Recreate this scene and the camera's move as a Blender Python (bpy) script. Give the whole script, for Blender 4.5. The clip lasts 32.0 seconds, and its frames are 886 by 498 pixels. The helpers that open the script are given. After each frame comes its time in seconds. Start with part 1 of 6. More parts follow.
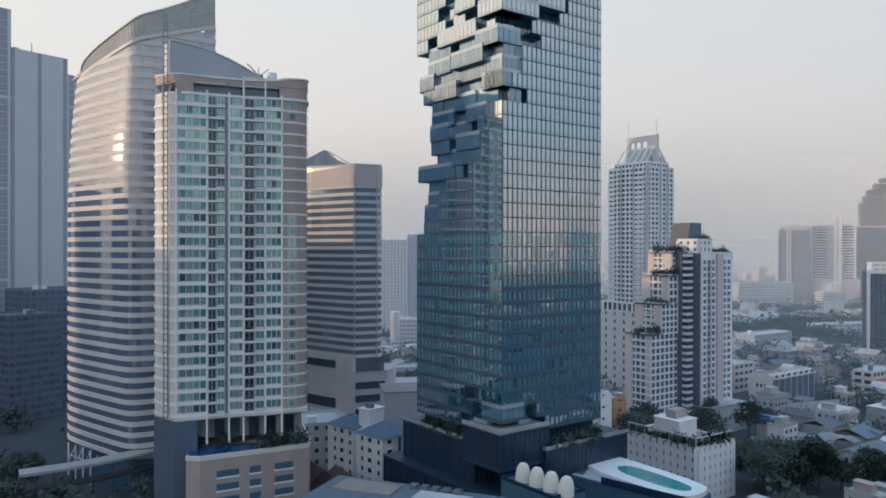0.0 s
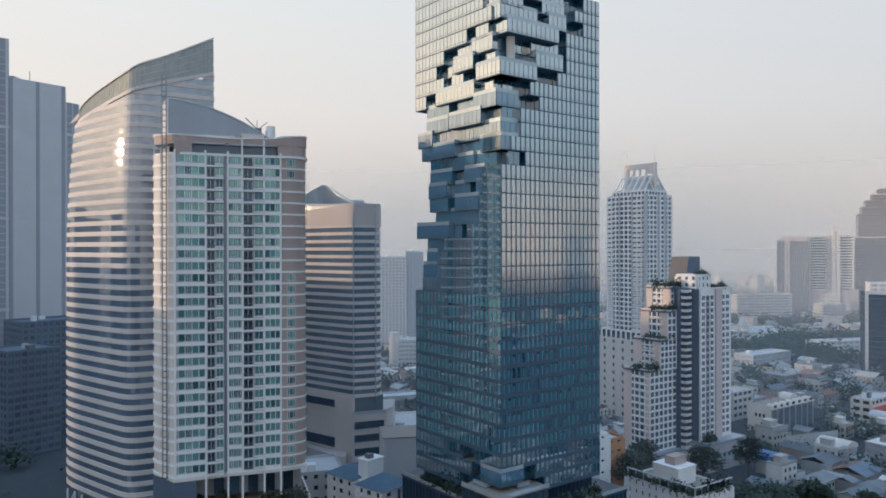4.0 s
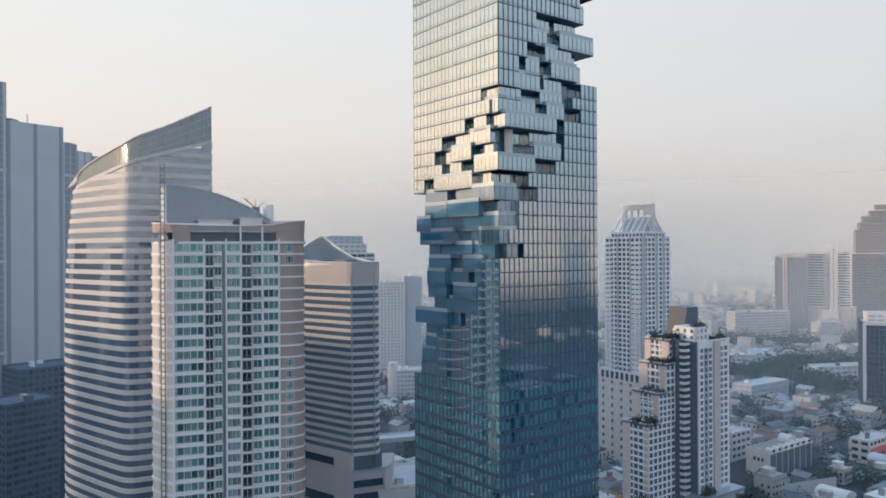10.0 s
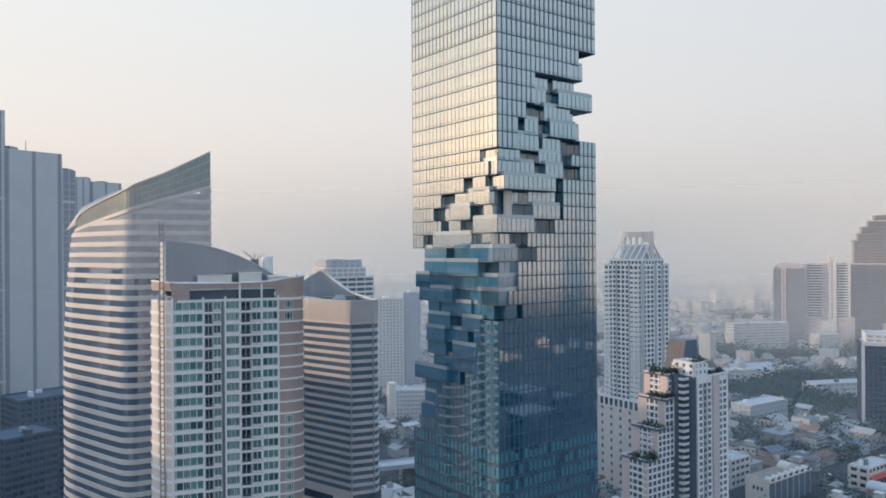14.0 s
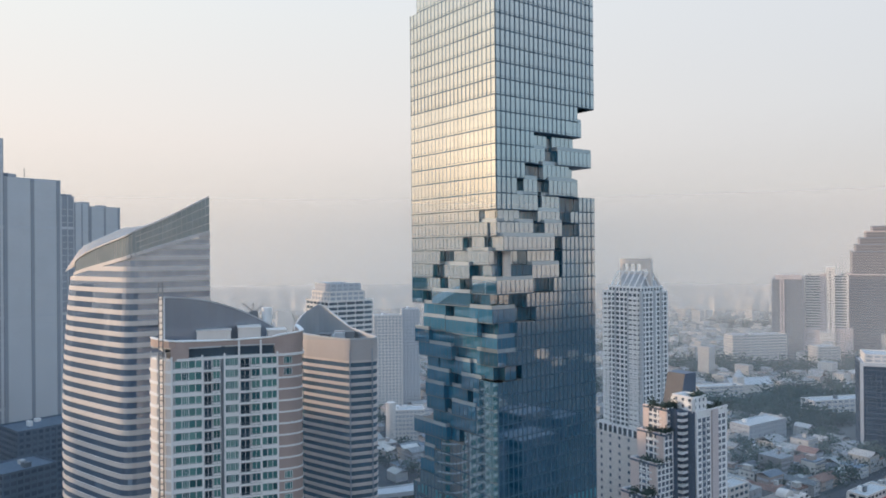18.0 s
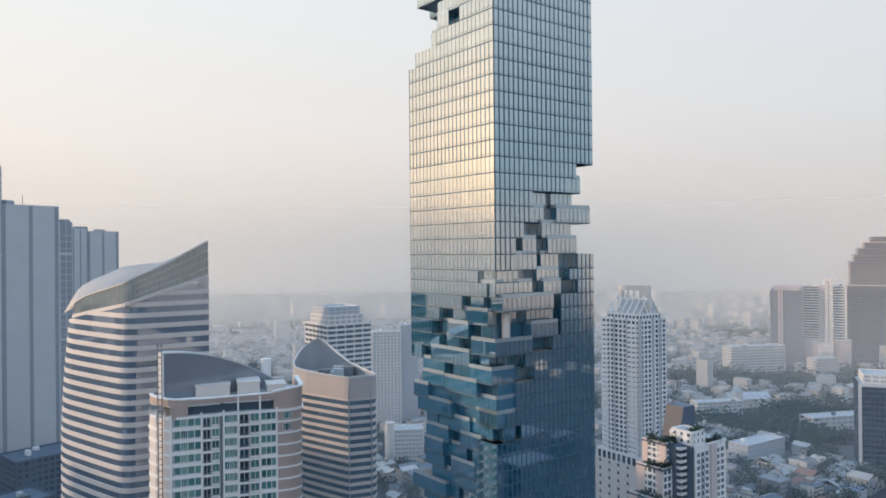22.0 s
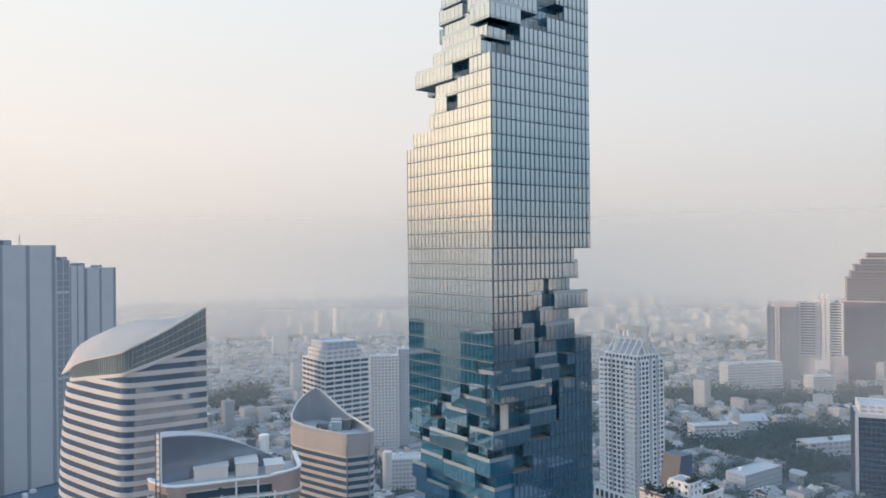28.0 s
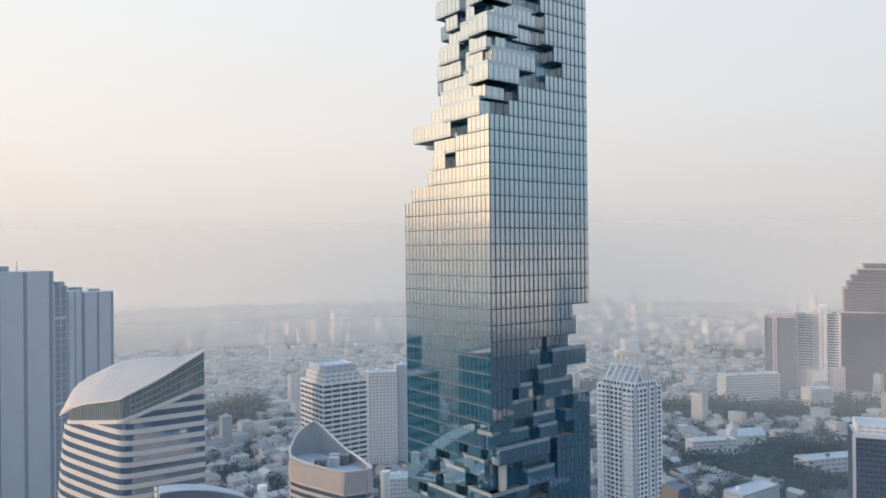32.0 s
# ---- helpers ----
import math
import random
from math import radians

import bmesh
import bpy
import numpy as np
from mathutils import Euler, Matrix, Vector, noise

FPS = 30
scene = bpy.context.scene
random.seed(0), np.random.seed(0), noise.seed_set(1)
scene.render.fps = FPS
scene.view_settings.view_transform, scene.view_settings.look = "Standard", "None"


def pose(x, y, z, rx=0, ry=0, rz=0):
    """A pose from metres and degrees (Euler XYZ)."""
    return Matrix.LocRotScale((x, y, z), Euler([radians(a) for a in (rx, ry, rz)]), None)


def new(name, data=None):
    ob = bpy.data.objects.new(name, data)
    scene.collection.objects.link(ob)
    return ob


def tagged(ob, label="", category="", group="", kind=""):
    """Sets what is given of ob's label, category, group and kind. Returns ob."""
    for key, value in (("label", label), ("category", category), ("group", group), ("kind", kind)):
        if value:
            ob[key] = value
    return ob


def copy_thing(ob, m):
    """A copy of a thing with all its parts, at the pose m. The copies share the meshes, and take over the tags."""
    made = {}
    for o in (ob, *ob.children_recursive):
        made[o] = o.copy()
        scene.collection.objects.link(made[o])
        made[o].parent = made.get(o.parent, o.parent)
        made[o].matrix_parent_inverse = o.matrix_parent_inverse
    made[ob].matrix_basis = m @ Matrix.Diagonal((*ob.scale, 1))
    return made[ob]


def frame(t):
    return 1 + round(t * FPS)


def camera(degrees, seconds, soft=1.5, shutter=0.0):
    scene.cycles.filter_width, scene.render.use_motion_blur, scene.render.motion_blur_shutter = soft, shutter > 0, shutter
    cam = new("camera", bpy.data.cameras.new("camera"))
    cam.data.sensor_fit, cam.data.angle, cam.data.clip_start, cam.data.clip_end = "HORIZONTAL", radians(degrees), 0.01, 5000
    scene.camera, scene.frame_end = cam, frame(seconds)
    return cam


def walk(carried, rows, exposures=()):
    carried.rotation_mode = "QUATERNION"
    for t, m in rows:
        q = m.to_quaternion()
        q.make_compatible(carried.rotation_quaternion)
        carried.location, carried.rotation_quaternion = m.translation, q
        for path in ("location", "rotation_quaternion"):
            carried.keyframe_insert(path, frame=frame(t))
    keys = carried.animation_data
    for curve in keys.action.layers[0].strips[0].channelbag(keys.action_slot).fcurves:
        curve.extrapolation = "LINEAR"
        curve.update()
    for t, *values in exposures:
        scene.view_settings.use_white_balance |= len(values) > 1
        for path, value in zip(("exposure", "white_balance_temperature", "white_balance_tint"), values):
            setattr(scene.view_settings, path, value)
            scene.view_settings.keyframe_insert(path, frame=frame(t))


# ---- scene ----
FOV = 62.37
cam = camera(FOV, 32.0, soft=1.75)
# seconds, x, y, z, pitch, lean, yaw: a steady climb, straight up
ROWS = [
    (0, -0.000, -0.000, 80.000, -0.140, -0.064, 0.000),
    (2, -0.012, -0.057, 87.670, -0.106, 0.021, -0.054),
    (4, -0.025, -0.114, 95.305, -0.074, 0.099, -0.106),
    (6, -0.037, -0.170, 102.907, -0.045, 0.170, -0.156),
    (8, -0.049, -0.227, 110.479, -0.017, 0.234, -0.205),
    (10, -0.062, -0.284, 118.025, 0.009, 0.291, -0.253),
    (12, -0.074, -0.341, 125.549, 0.033, 0.342, -0.301),
    (14, -0.086, -0.397, 133.053, 0.055, 0.387, -0.350),
    (16, -0.099, -0.454, 140.541, 0.075, 0.426, -0.401),
    (18, -0.111, -0.511, 148.016, 0.094, 0.459, -0.455),
    (20, -0.123, -0.568, 155.482, 0.111, 0.487, -0.511),
    (22, -0.136, -0.624, 162.941, 0.126, 0.510, -0.572),
    (24, -0.148, -0.681, 170.397, 0.140, 0.528, -0.637),
    (26, -0.160, -0.738, 177.854, 0.152, 0.542, -0.708),
    (28, -0.173, -0.795, 185.314, 0.163, 0.551, -0.784),
    (30, -0.185, -0.852, 192.781, 0.173, 0.557, -0.868),
    (32, -0.197, -0.908, 200.258, 0.181, 0.558, -0.959),
]
walk(cam, [(t, pose(x, y, z, 90 + pitch, lean, yaw)) for t, x, y, z, pitch, lean, yaw in ROWS], exposures=[(0, -0.05), (6, 0.0), (16, 0.05), (32, 0.10)])

# ---- light ----
SUN_AZ, SUN_EL = radians(-84.0), radians(7.0)      # azimuth from straight ahead, to the left
sun_dir = Vector((math.sin(SUN_AZ) * math.cos(SUN_EL), math.cos(SUN_AZ) * math.cos(SUN_EL), math.sin(SUN_EL)))
sun_data = bpy.data.lights.new("sun", "SUN")
sun_data.energy, sun_data.angle, sun_data.color = 3.3, radians(1.0), (1.0, 0.70, 0.46)
sun_lamp = new("sun", sun_data)
sun_lamp.matrix_world = Matrix.Translation((-900, 200, 500)) @ (-sun_dir).to_track_quat("-Z", "Y").to_matrix().to_4x4()

world = bpy.data.worlds.new("hazy_sky")
scene.world = world
world.use_nodes = True
wn, wl = world.node_tree.nodes, world.node_tree.links
sky = wn.new("ShaderNodeTexSky")
sky.sky_type, sky.sun_disc = "NISHITA", False
sky.sun_elevation, sky.sun_rotation = SUN_EL, SUN_AZ
sky.air_density, sky.dust_density, sky.ozone_density = 1.0, 5.0, 1.5


def ramp(nodes, stops):
    node = nodes.new("ShaderNodeValToRGB")
    el = node.color_ramp.elements
    while len(el) < len(stops):
        el.new(0.5)
    for e, (p, c) in zip(el, stops):
        e.position, e.color = p, (*c, 1)
    return node


coord = wn.new("ShaderNodeTexCoord")
split = wn.new("ShaderNodeSeparateXYZ")
wl.new(coord.outputs["Generated"], split.inputs[0])
rise = wn.new("ShaderNodeMapRange")
rise.inputs["From Min"].default_value, rise.inputs["From Max"].default_value = -0.1, 0.9
wl.new(split.outputs["Z"], rise.inputs["Value"])
side = wn.new("ShaderNodeMapRange")
side.inputs["From Min"].default_value, side.inputs["From Max"].default_value = -0.95, 0.6
wl.new(split.outputs["X"], side.inputs["Value"])
# thick morning haze: warm towards the low sun, cool grey away from it
warm = ramp(wn, [(0.0, (0.52, 0.52, 0.53)), (0.09, (0.70, 0.665, 0.64)), (0.15, (0.83, 0.75, 0.69)), (0.24, (0.93, 0.83, 0.765)), (0.40, (0.90, 0.90, 0.865)), (0.60, (0.76, 0.92, 1.10)), (0.9, (0.47, 0.72, 1.06))])
cool = ramp(wn, [(0.0, (0.42, 0.45, 0.50)), (0.09, (0.55, 0.55, 0.565)), (0.17, (0.63, 0.62, 0.625)), (0.28, (0.68, 0.69, 0.71)), (0.42, (0.69, 0.72, 0.765)), (0.60, (0.64, 0.83, 1.07)), (0.9, (0.44, 0.69, 1.04))])
blend = wn.new("ShaderNodeMix")
blend.data_type = "RGBA"
for r, k in ((warm, 6), (cool, 7)):
    wl.new(rise.outputs[0], r.inputs[0])
    wl.new(r.outputs[0], blend.inputs[k])
wl.new(side.outputs[0], blend.inputs[0])
haze_bg, sky_bg, add_bg = wn["Background"], wn.new("ShaderNodeBackground"), wn.new("ShaderNodeAddShader")
# the haze glows round the hidden sun
glow_x, glow_z, glow = wn.new("ShaderNodeMapRange"), ramp(wn, [(0.0, (0.1, 0.1, 0.1)), (0.10, (0.30, 0.18, 0.09)), (0.17, (0.19, 0.12, 0.07)), (0.27, (0.15, 0.095, 0.06)), (0.45, (0.08, 0.05, 0.03)), (0.7, (0, 0, 0))]), wn.new("ShaderNodeMix")
glow_x.interpolation_type = "SMOOTHSTEP"
glow_x.inputs["From Min"].default_value, glow_x.inputs["From Max"].default_value = -0.60, -0.98
wl.new(split.outputs["X"], glow_x.inputs["Value"])
wl.new(rise.outputs[0], glow_z.inputs[0])
glow.data_type, glow.blend_type = "RGBA", "ADD"
wl.new(glow_x.outputs[0], glow.inputs[0])
wl.new(blend.outputs[2], glow.inputs[6])
wl.new(glow_z.outputs[0], glow.inputs[7])
# and turns a deeper blue on the side away from it
blue_x, blue = wn.new("ShaderNodeMapRange"), wn.new("ShaderNodeMix")
blue_x.interpolation_type = "SMOOTHSTEP"
blue_x.inputs["From Min"].default_value, blue_x.inputs["From Max"].default_value = 0.55, 0.97
wl.new(split.outputs["X"], blue_x.inputs["Value"])
blue.data_type, blue.blend_type = "RGBA", "MULTIPLY"
blue_z, blue_mul = wn.new("ShaderNodeMapRange"), wn.new("ShaderNodeMath")
for key, v in (("From Min", 0.03), ("From Max", 0.30), ("To Min", 1.0), ("To Max", 0.35)):
    blue_z.inputs[key].default_value = v
wl.new(split.outputs["Z"], blue_z.inputs["Value"])
blue_mul.operation = "MULTIPLY"
wl.new(blue_x.outputs[0], blue_mul.inputs[0])
wl.new(blue_z.outputs[0], blue_mul.inputs[1])
wl.new(blue_mul.outputs[0], blue.inputs[0])
wl.new(glow.outputs[2], blue.inputs[6])
blue.inputs[7].default_value = (0.52, 0.80, 0.97, 1)
wl.new(blue.outputs[2], haze_bg.inputs[0])
haze_bg.inputs[1].default_value = 0.97
wl.new(sky.outputs[0], sky_bg.inputs[0])
sky_bg.inputs[1].default_value = 0.02
wl.new(haze_bg.outputs[0], add_bg.inputs[0])
wl.new(sky_bg.outputs[0], add_bg.inputs[1])
wl.new(add_bg.outputs[0], wn["World Output"].inputs[0])


# ---- materials ----
def material(name, color, rough=0.7, metal=0.0, vary=0.12, scale=0.4, fine=6.0, bump=0.0, island=0.0, obj=0.0, streak=0.0, second=None, hue=None):
    """Paint with stains at a large and grain at a small scale; island and obj: how far pieces differ."""
    m = bpy.data.materials.new(name)
    m.use_nodes = True
    n, l = m.node_tree.nodes, m.node_tree.links
    b = n["Principled BSDF"]
    b.inputs["Roughness"].default_value, b.inputs["Metallic"].default_value = rough, metal
    place = n.new("ShaderNodeTexCoord")
    src = place.outputs["Object"]
    if streak:
        mp = n.new("ShaderNodeMapping")
        mp.inputs["Scale"].default_value = (1, 1, streak)
        l.new(src, mp.inputs[0])
        src = mp.outputs[0]
    big, small = n.new("ShaderNodeTexNoise"), n.new("ShaderNodeTexNoise")
    for t, s in ((big, scale), (small, fine)):
        t.inputs["Scale"].default_value = s
        t.inputs["Detail"].default_value = 4
        l.new(src, t.inputs["Vector"])
    mixv = n.new("ShaderNodeMath")
    mixv.operation = "MULTIPLY_ADD"
    mixv.inputs[1].default_value = 0.4
    l.new(small.outputs["Fac"], mixv.inputs[0])
    l.new(big.outputs["Fac"], mixv.inputs[2])
    mr = n.new("ShaderNodeMapRange")
    mr.inputs["From Min"].default_value, mr.inputs["From Max"].default_value = 0.35, 1.05
    mr.inputs["To Min"].default_value, mr.inputs["To Max"].default_value = 1 - vary, 1 + vary
    l.new(mixv.outputs[0], mr.inputs["Value"])
    value = mr.outputs[0]
    rnd = None
    if island or obj:
        g = n.new("ShaderNodeNewGeometry" if island else "ShaderNodeObjectInfo")
        rnd = g.outputs["Random Per Island" if island else "Random"]
        a = island or obj
        r2 = n.new("ShaderNodeMapRange")
        r2.inputs["To Min"].default_value, r2.inputs["To Max"].default_value = 1 - a, 1 + a
        l.new(rnd, r2.inputs["Value"])
        mu = n.new("ShaderNodeMath")
        mu.operation = "MULTIPLY"
        l.new(value, mu.inputs[0])
        l.new(r2.outputs[0], mu.inputs[1])
        value = mu.outputs[0]
    base = n.new("ShaderNodeVectorMath")
    base.operation = "SCALE"
    base.inputs[0].default_value = color
    if second and rnd is not None:
        cr = ramp(n, second)
        cr.color_ramp.interpolation = "CONSTANT"
        w2 = n.new("ShaderNodeTexWhiteNoise")
        w2.noise_dimensions = "1D"
        l.new(rnd, w2.inputs["W"])
        l.new(w2.outputs["Value"], cr.inputs[0])
        l.new(cr.outputs[0], base.inputs[0])
    l.new(value, base.inputs["Scale"])
    l.new(base.outputs[0], b.inputs["Base Color"])
    if bump:
        bp = n.new("ShaderNodeBump")
        bp.inputs["Strength"].default_value, bp.inputs["Distance"].default_value = bump, 0.05
        l.new(small.outputs["Fac"], bp.inputs["Height"])
        l.new(bp.outputs[0], b.inputs["Normal"])
    return m


def glass_sheet(name, color, metal=0.7, rough=0.06, island=0.12, wave=0.02, obj=0.0):
    """Coated facade glass: a tinted mirror, each pane tilted by a hair."""
    m = material(name, color, rough, metal, 0.06, 0.08, 0.5, 0, island, obj)
    n, l = m.node_tree.nodes, m.node_tree.links
    t = n.new("ShaderNodeTexNoise")
    t.inputs["Scale"].default_value, t.inputs["Detail"].default_value = 0.35, 1
    place = n.new("ShaderNodeTexCoord")
    l.new(place.outputs["Object"], t.inputs["Vector"])
    bp = n.new("ShaderNodeBump")
    bp.inputs["Strength"].default_value, bp.inputs["Distance"].default_value = 0.5, wave
    l.new(t.outputs["Fac"], bp.inputs["Height"])
    l.new(bp.outputs[0], n["Principled BSDF"].inputs["Normal"])
    return m


def tinted(m, body, share):
    """Behind the coating the glass body shows its own deep colour."""
    n, l = m.node_tree.nodes, m.node_tree.links
    d, mx = n.new("ShaderNodeBsdfDiffuse"), n.new("ShaderNodeMixShader")
    d.inputs[0].default_value, mx.inputs[0].default_value = (*body, 1), share
    l.new(n["Principled BSDF"].outputs[0], mx.inputs[1])
    l.new(d.outputs[0], mx.inputs[2])
    l.new(mx.outputs[0], n["Material Output"].inputs[0])
    return m


M_TGLASS = tinted(glass_sheet("tower_glass", (0.845, 0.855, 0.845), 1.0, 0.03, 0.025, 0.002), (0.010, 0.135, 0.235), 0.41)
M_TPANEL = tinted(glass_sheet("tower_glass_pane", (0.845, 0.855, 0.845), 1.0, 0.03, 0.0, 0.002, 0.02), (0.010, 0.135, 0.235), 0.41)
# darker copy of the tower glass: hollow shade and dark reflections in its colour
M_TSHADE = tinted(glass_sheet("shaded_tower_glass", (0.80, 0.84, 0.86), 1.0, 0.03, 0.12, 0.012), (0.035, 0.17, 0.29), 0.68)
M_TFRAME = material("tower_mullion", (0.055, 0.105, 0.15), 0.6, 0.0, 0.15, 0.2, 3)
M_BLIND = tinted(glass_sheet("pane_with_drawn_blind", (0.74, 0.81, 0.84), 1.0, 0.06, 0.3, 0.012), (0.10, 0.30, 0.37), 0.66)
M_TSLAB = material("tower_terrace", (0.27, 0.24, 0.215), 0.7, 0, 0.15, 0.3, 4)
# navy for dark parts; its colour also stands in for shade in openings
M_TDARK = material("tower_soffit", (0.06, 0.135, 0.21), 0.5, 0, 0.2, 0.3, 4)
M_TCLEAR = glass_sheet("balustrade_glass", (0.45, 0.52, 0.56), 0.4, 0.08, 0.1)
M_ROSE = material("pale_rose_plaster", (0.74, 0.62, 0.58), 0.75, 0, 0.10, 0.12, 2.0, streak=0.25)
M_WHITE = material("white_paint", (0.82, 0.82, 0.82), 0.65, 0, 0.10, 0.15, 2.0, streak=0.25)
M_CREAM = material("cream_plaster", (0.70, 0.65, 0.61), 0.75, 0, 0.12, 0.12, 2.0, streak=0.25)
M_BRICK = material("rose_brown_cladding", (0.43, 0.345, 0.32), 0.75, 0, 0.12, 0.2, 5.0, 0.2)
M_GREENGLASS = tinted(material("green_window_glass", (0.27, 0.40, 0.40), 0.08, 0.5, 0.08, 0.3, 2, 0, 0, 0.25, second=[(0.0, (0.26, 0.48, 0.46)), (0.38, (0.05, 0.10, 0.16)), (0.52, (0.15, 0.33, 0.35)), (0.74, (0.38, 0.60, 0.56)), (0.94, (0.03, 0.05, 0.08))]), (0.08, 0.22, 0.22), 0.4)
M_DARKGLASS = glass_sheet("dark_window_glass", (0.10, 0.125, 0.15), 0.45, 0.1, 0.35)
M_PODFRAME = material("podium_frame", (0.018, 0.04, 0.072), 0.5, 0, 0.2, 0.3, 4)
M_PODGLASS = glass_sheet("podium_glass", (0.016, 0.042, 0.078), 0.1, 0.15, 0.15)
M_MIDGLASS = glass_sheet("grey_green_glass", (0.14, 0.19, 0.23), 0.5, 0.12, 0.3)
M_SLATEWIN = glass_sheet("slate_window_glass", (0.17, 0.22, 0.29), 0.4, 0.12, 0.25)
M_SLATEPANE = glass_sheet("slate_window_pane", (0.15, 0.20, 0.27), 0.4, 0.12, 0.0, 0.01, 0.3)
M_SLANT = material("grey_brown_roof_sheet", (0.10, 0.105, 0.12), 0.6, 0.1, 0.12, 0.2, 2)
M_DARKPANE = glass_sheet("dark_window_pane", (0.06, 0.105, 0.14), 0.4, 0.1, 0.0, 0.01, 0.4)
M_LOGGIA = glass_sheet("loggia_glass", (0.10, 0.15, 0.20), 0.3, 0.15, 0.1)
# grey for the body; shade behind the balconies is put into this colour
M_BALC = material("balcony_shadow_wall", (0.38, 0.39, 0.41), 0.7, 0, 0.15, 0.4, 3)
M_RAIL = material("grey_metal_rail", (0.20, 0.22, 0.24), 0.45, 0.5, 0.1)
M_BAND = material("pale_spandrel_band", (0.64, 0.605, 0.585), 0.7, 0.0, 0.08, 0.05, 1.0)
M_CGLASS = tinted(glass_sheet("grey_band_glass", (0.50, 0.53, 0.57), 0.85, 0.03, 0.14, 0.004), (0.12, 0.20, 0.31), 0.45)
M_OGLASS = tinted(glass_sheet("slate_band_glass", (0.38, 0.46, 0.54), 0.8, 0.06, 0.2, 0.01), (0.10, 0.18, 0.25), 0.45)
M_CROWN = tinted(glass_sheet("crown_glass", (0.40, 0.42, 0.42), 0.65, 0.04, 0.15, 0.004), (0.17, 0.23, 0.25), 0.45)
M_SEAM = material("standing_seam_roof", (0.64, 0.55, 0.48), 0.75, 0.0, 0.08, 0.1, 1.0)
M_OBAND = material("tan_spandrel_band", (0.60, 0.545, 0.52), 0.6, 0, 0.1, 0.1, 1.5)
M_OSCREEN = glass_sheet("roof_screen_pane", (0.40, 0.42, 0.44), 0.1, 0.4, 0.1)
M_OWALL = material("grey_tan_wall", (0.48, 0.45, 0.445), 0.6, 0, 0.1, 0.06, 1.0)
M_OGREY = material("blue_grey_panel", (0.36, 0.41, 0.47), 0.4, 0.35, 0.1, 0.06, 1.0)
M_WGREY = material("pale_grey_concrete", (0.50, 0.52, 0.54), 0.7, 0, 0.1, 0.1, 1.5)
M_NAVY = material("navy_cladding", (0.10, 0.14, 0.20), 0.5, 0.1, 0.12, 0.1, 1.5)
M_SCREEN = glass_sheet("roof_screen_glass", (0.29, 0.33, 0.39), 0.5, 0.2, 0.05)
M_BLOCKGLASS = glass_sheet("dark_block_glass", (0.03, 0.07, 0.11), 0.2, 0.3, 0.3)
# glass of the stepped grey tower, lightened to carry haze in its colour
M_EGREY = glass_sheet("hazed_grey_glass", (0.55, 0.57, 0.595), 0.1, 0.55, 0.06)
M_EDARK = glass_sheet("hazed_dark_glass", (0.31, 0.335, 0.375), 0.1, 0.55, 0.06)
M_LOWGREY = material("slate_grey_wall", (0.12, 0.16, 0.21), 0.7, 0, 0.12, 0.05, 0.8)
# walls and windows lightened so that haze sits in their base colour
M_FARWHITE = material("hazed_pale_wall", (0.76, 0.72, 0.685), 0.8, 0, 0.08, 0.02, 0.4)
M_FARGREY = material("hazed_grey_wall", (0.55, 0.575, 0.61), 0.8, 0, 0.08, 0.02, 0.4)
M_FARROSE = material("hazed_rose_wall", (0.60, 0.53, 0.53), 0.8, 0, 0.08, 0.02, 0.4)
M_FARSLATE = material("hazed_slate_wall", (0.25, 0.285, 0.34), 0.7, 0, 0.08, 0.02, 0.4)
M_FARDUSK = material("hazed_dusky_wall", (0.27, 0.26, 0.285), 0.7, 0, 0.08, 0.02, 0.4)
M_FARDARK = material("hazed_dark_window", (0.19, 0.205, 0.23), 0.3, 0.2, 0.1, 0.05, 0.5)
M_FARWIN = material("hazed_window", (0.40, 0.43, 0.48), 0.3, 0.2, 0.1, 0.05, 0.5)
M_GROUND = material("city_ground", (0.05, 0.063, 0.075), 0.9, 0, 0.35, 0.015, 0.2)
M_ASPHALT = material("asphalt", (0.05, 0.055, 0.065), 0.85, 0, 0.2, 0.1, 4, 0.1)
M_KERB = material("concrete_kerb", (0.36, 0.36, 0.35), 0.8, 0, 0.15)
M_ROOFS = material("mixed_roofs", (0.3, 0.3, 0.3), 0.8, 0, 0.15, 0.2, 2, 0, 0.25, second=[(0.0, (0.24, 0.26, 0.28)), (0.2, (0.36, 0.37, 0.37)), (0.42, (0.12, 0.135, 0.155)), (0.60, (0.24, 0.14, 0.115)), (0.70, (0.58, 0.57, 0.55)), (0.86, (0.17, 0.22, 0.28))])
M_WALLS = material("mixed_walls", (0.5, 0.5, 0.5), 0.8, 0, 0.15, 0.2, 2, 0, 0.2, second=[(0.0, (0.42, 0.42, 0.42)), (0.3, (0.52, 0.52, 0.52)), (0.6, (0.30, 0.31, 0.33)), (0.85, (0.37, 0.33, 0.31))])
M_HWALL = material("house_wall", (0.5, 0.5, 0.5), 0.8, 0, 0.18, 0.3, 2, 0, 0, 0.15, 0.3, second=[(0.0, (0.42, 0.42, 0.42)), (0.35, (0.58, 0.57, 0.55)), (0.7, (0.30, 0.31, 0.33)), (0.85, (0.40, 0.34, 0.31))])
M_HROOF = material("house_roof", (0.3, 0.3, 0.3), 0.75, 0, 0.2, 0.3, 3, 0.1, 0, 0.2, second=[(0.0, (0.19, 0.21, 0.23)), (0.25, (0.35, 0.36, 0.36)), (0.46, (0.11, 0.125, 0.145)), (0.66, (0.21, 0.125, 0.10)), (0.76, (0.19, 0.24, 0.30)), (0.86, (0.58, 0.57, 0.55))])
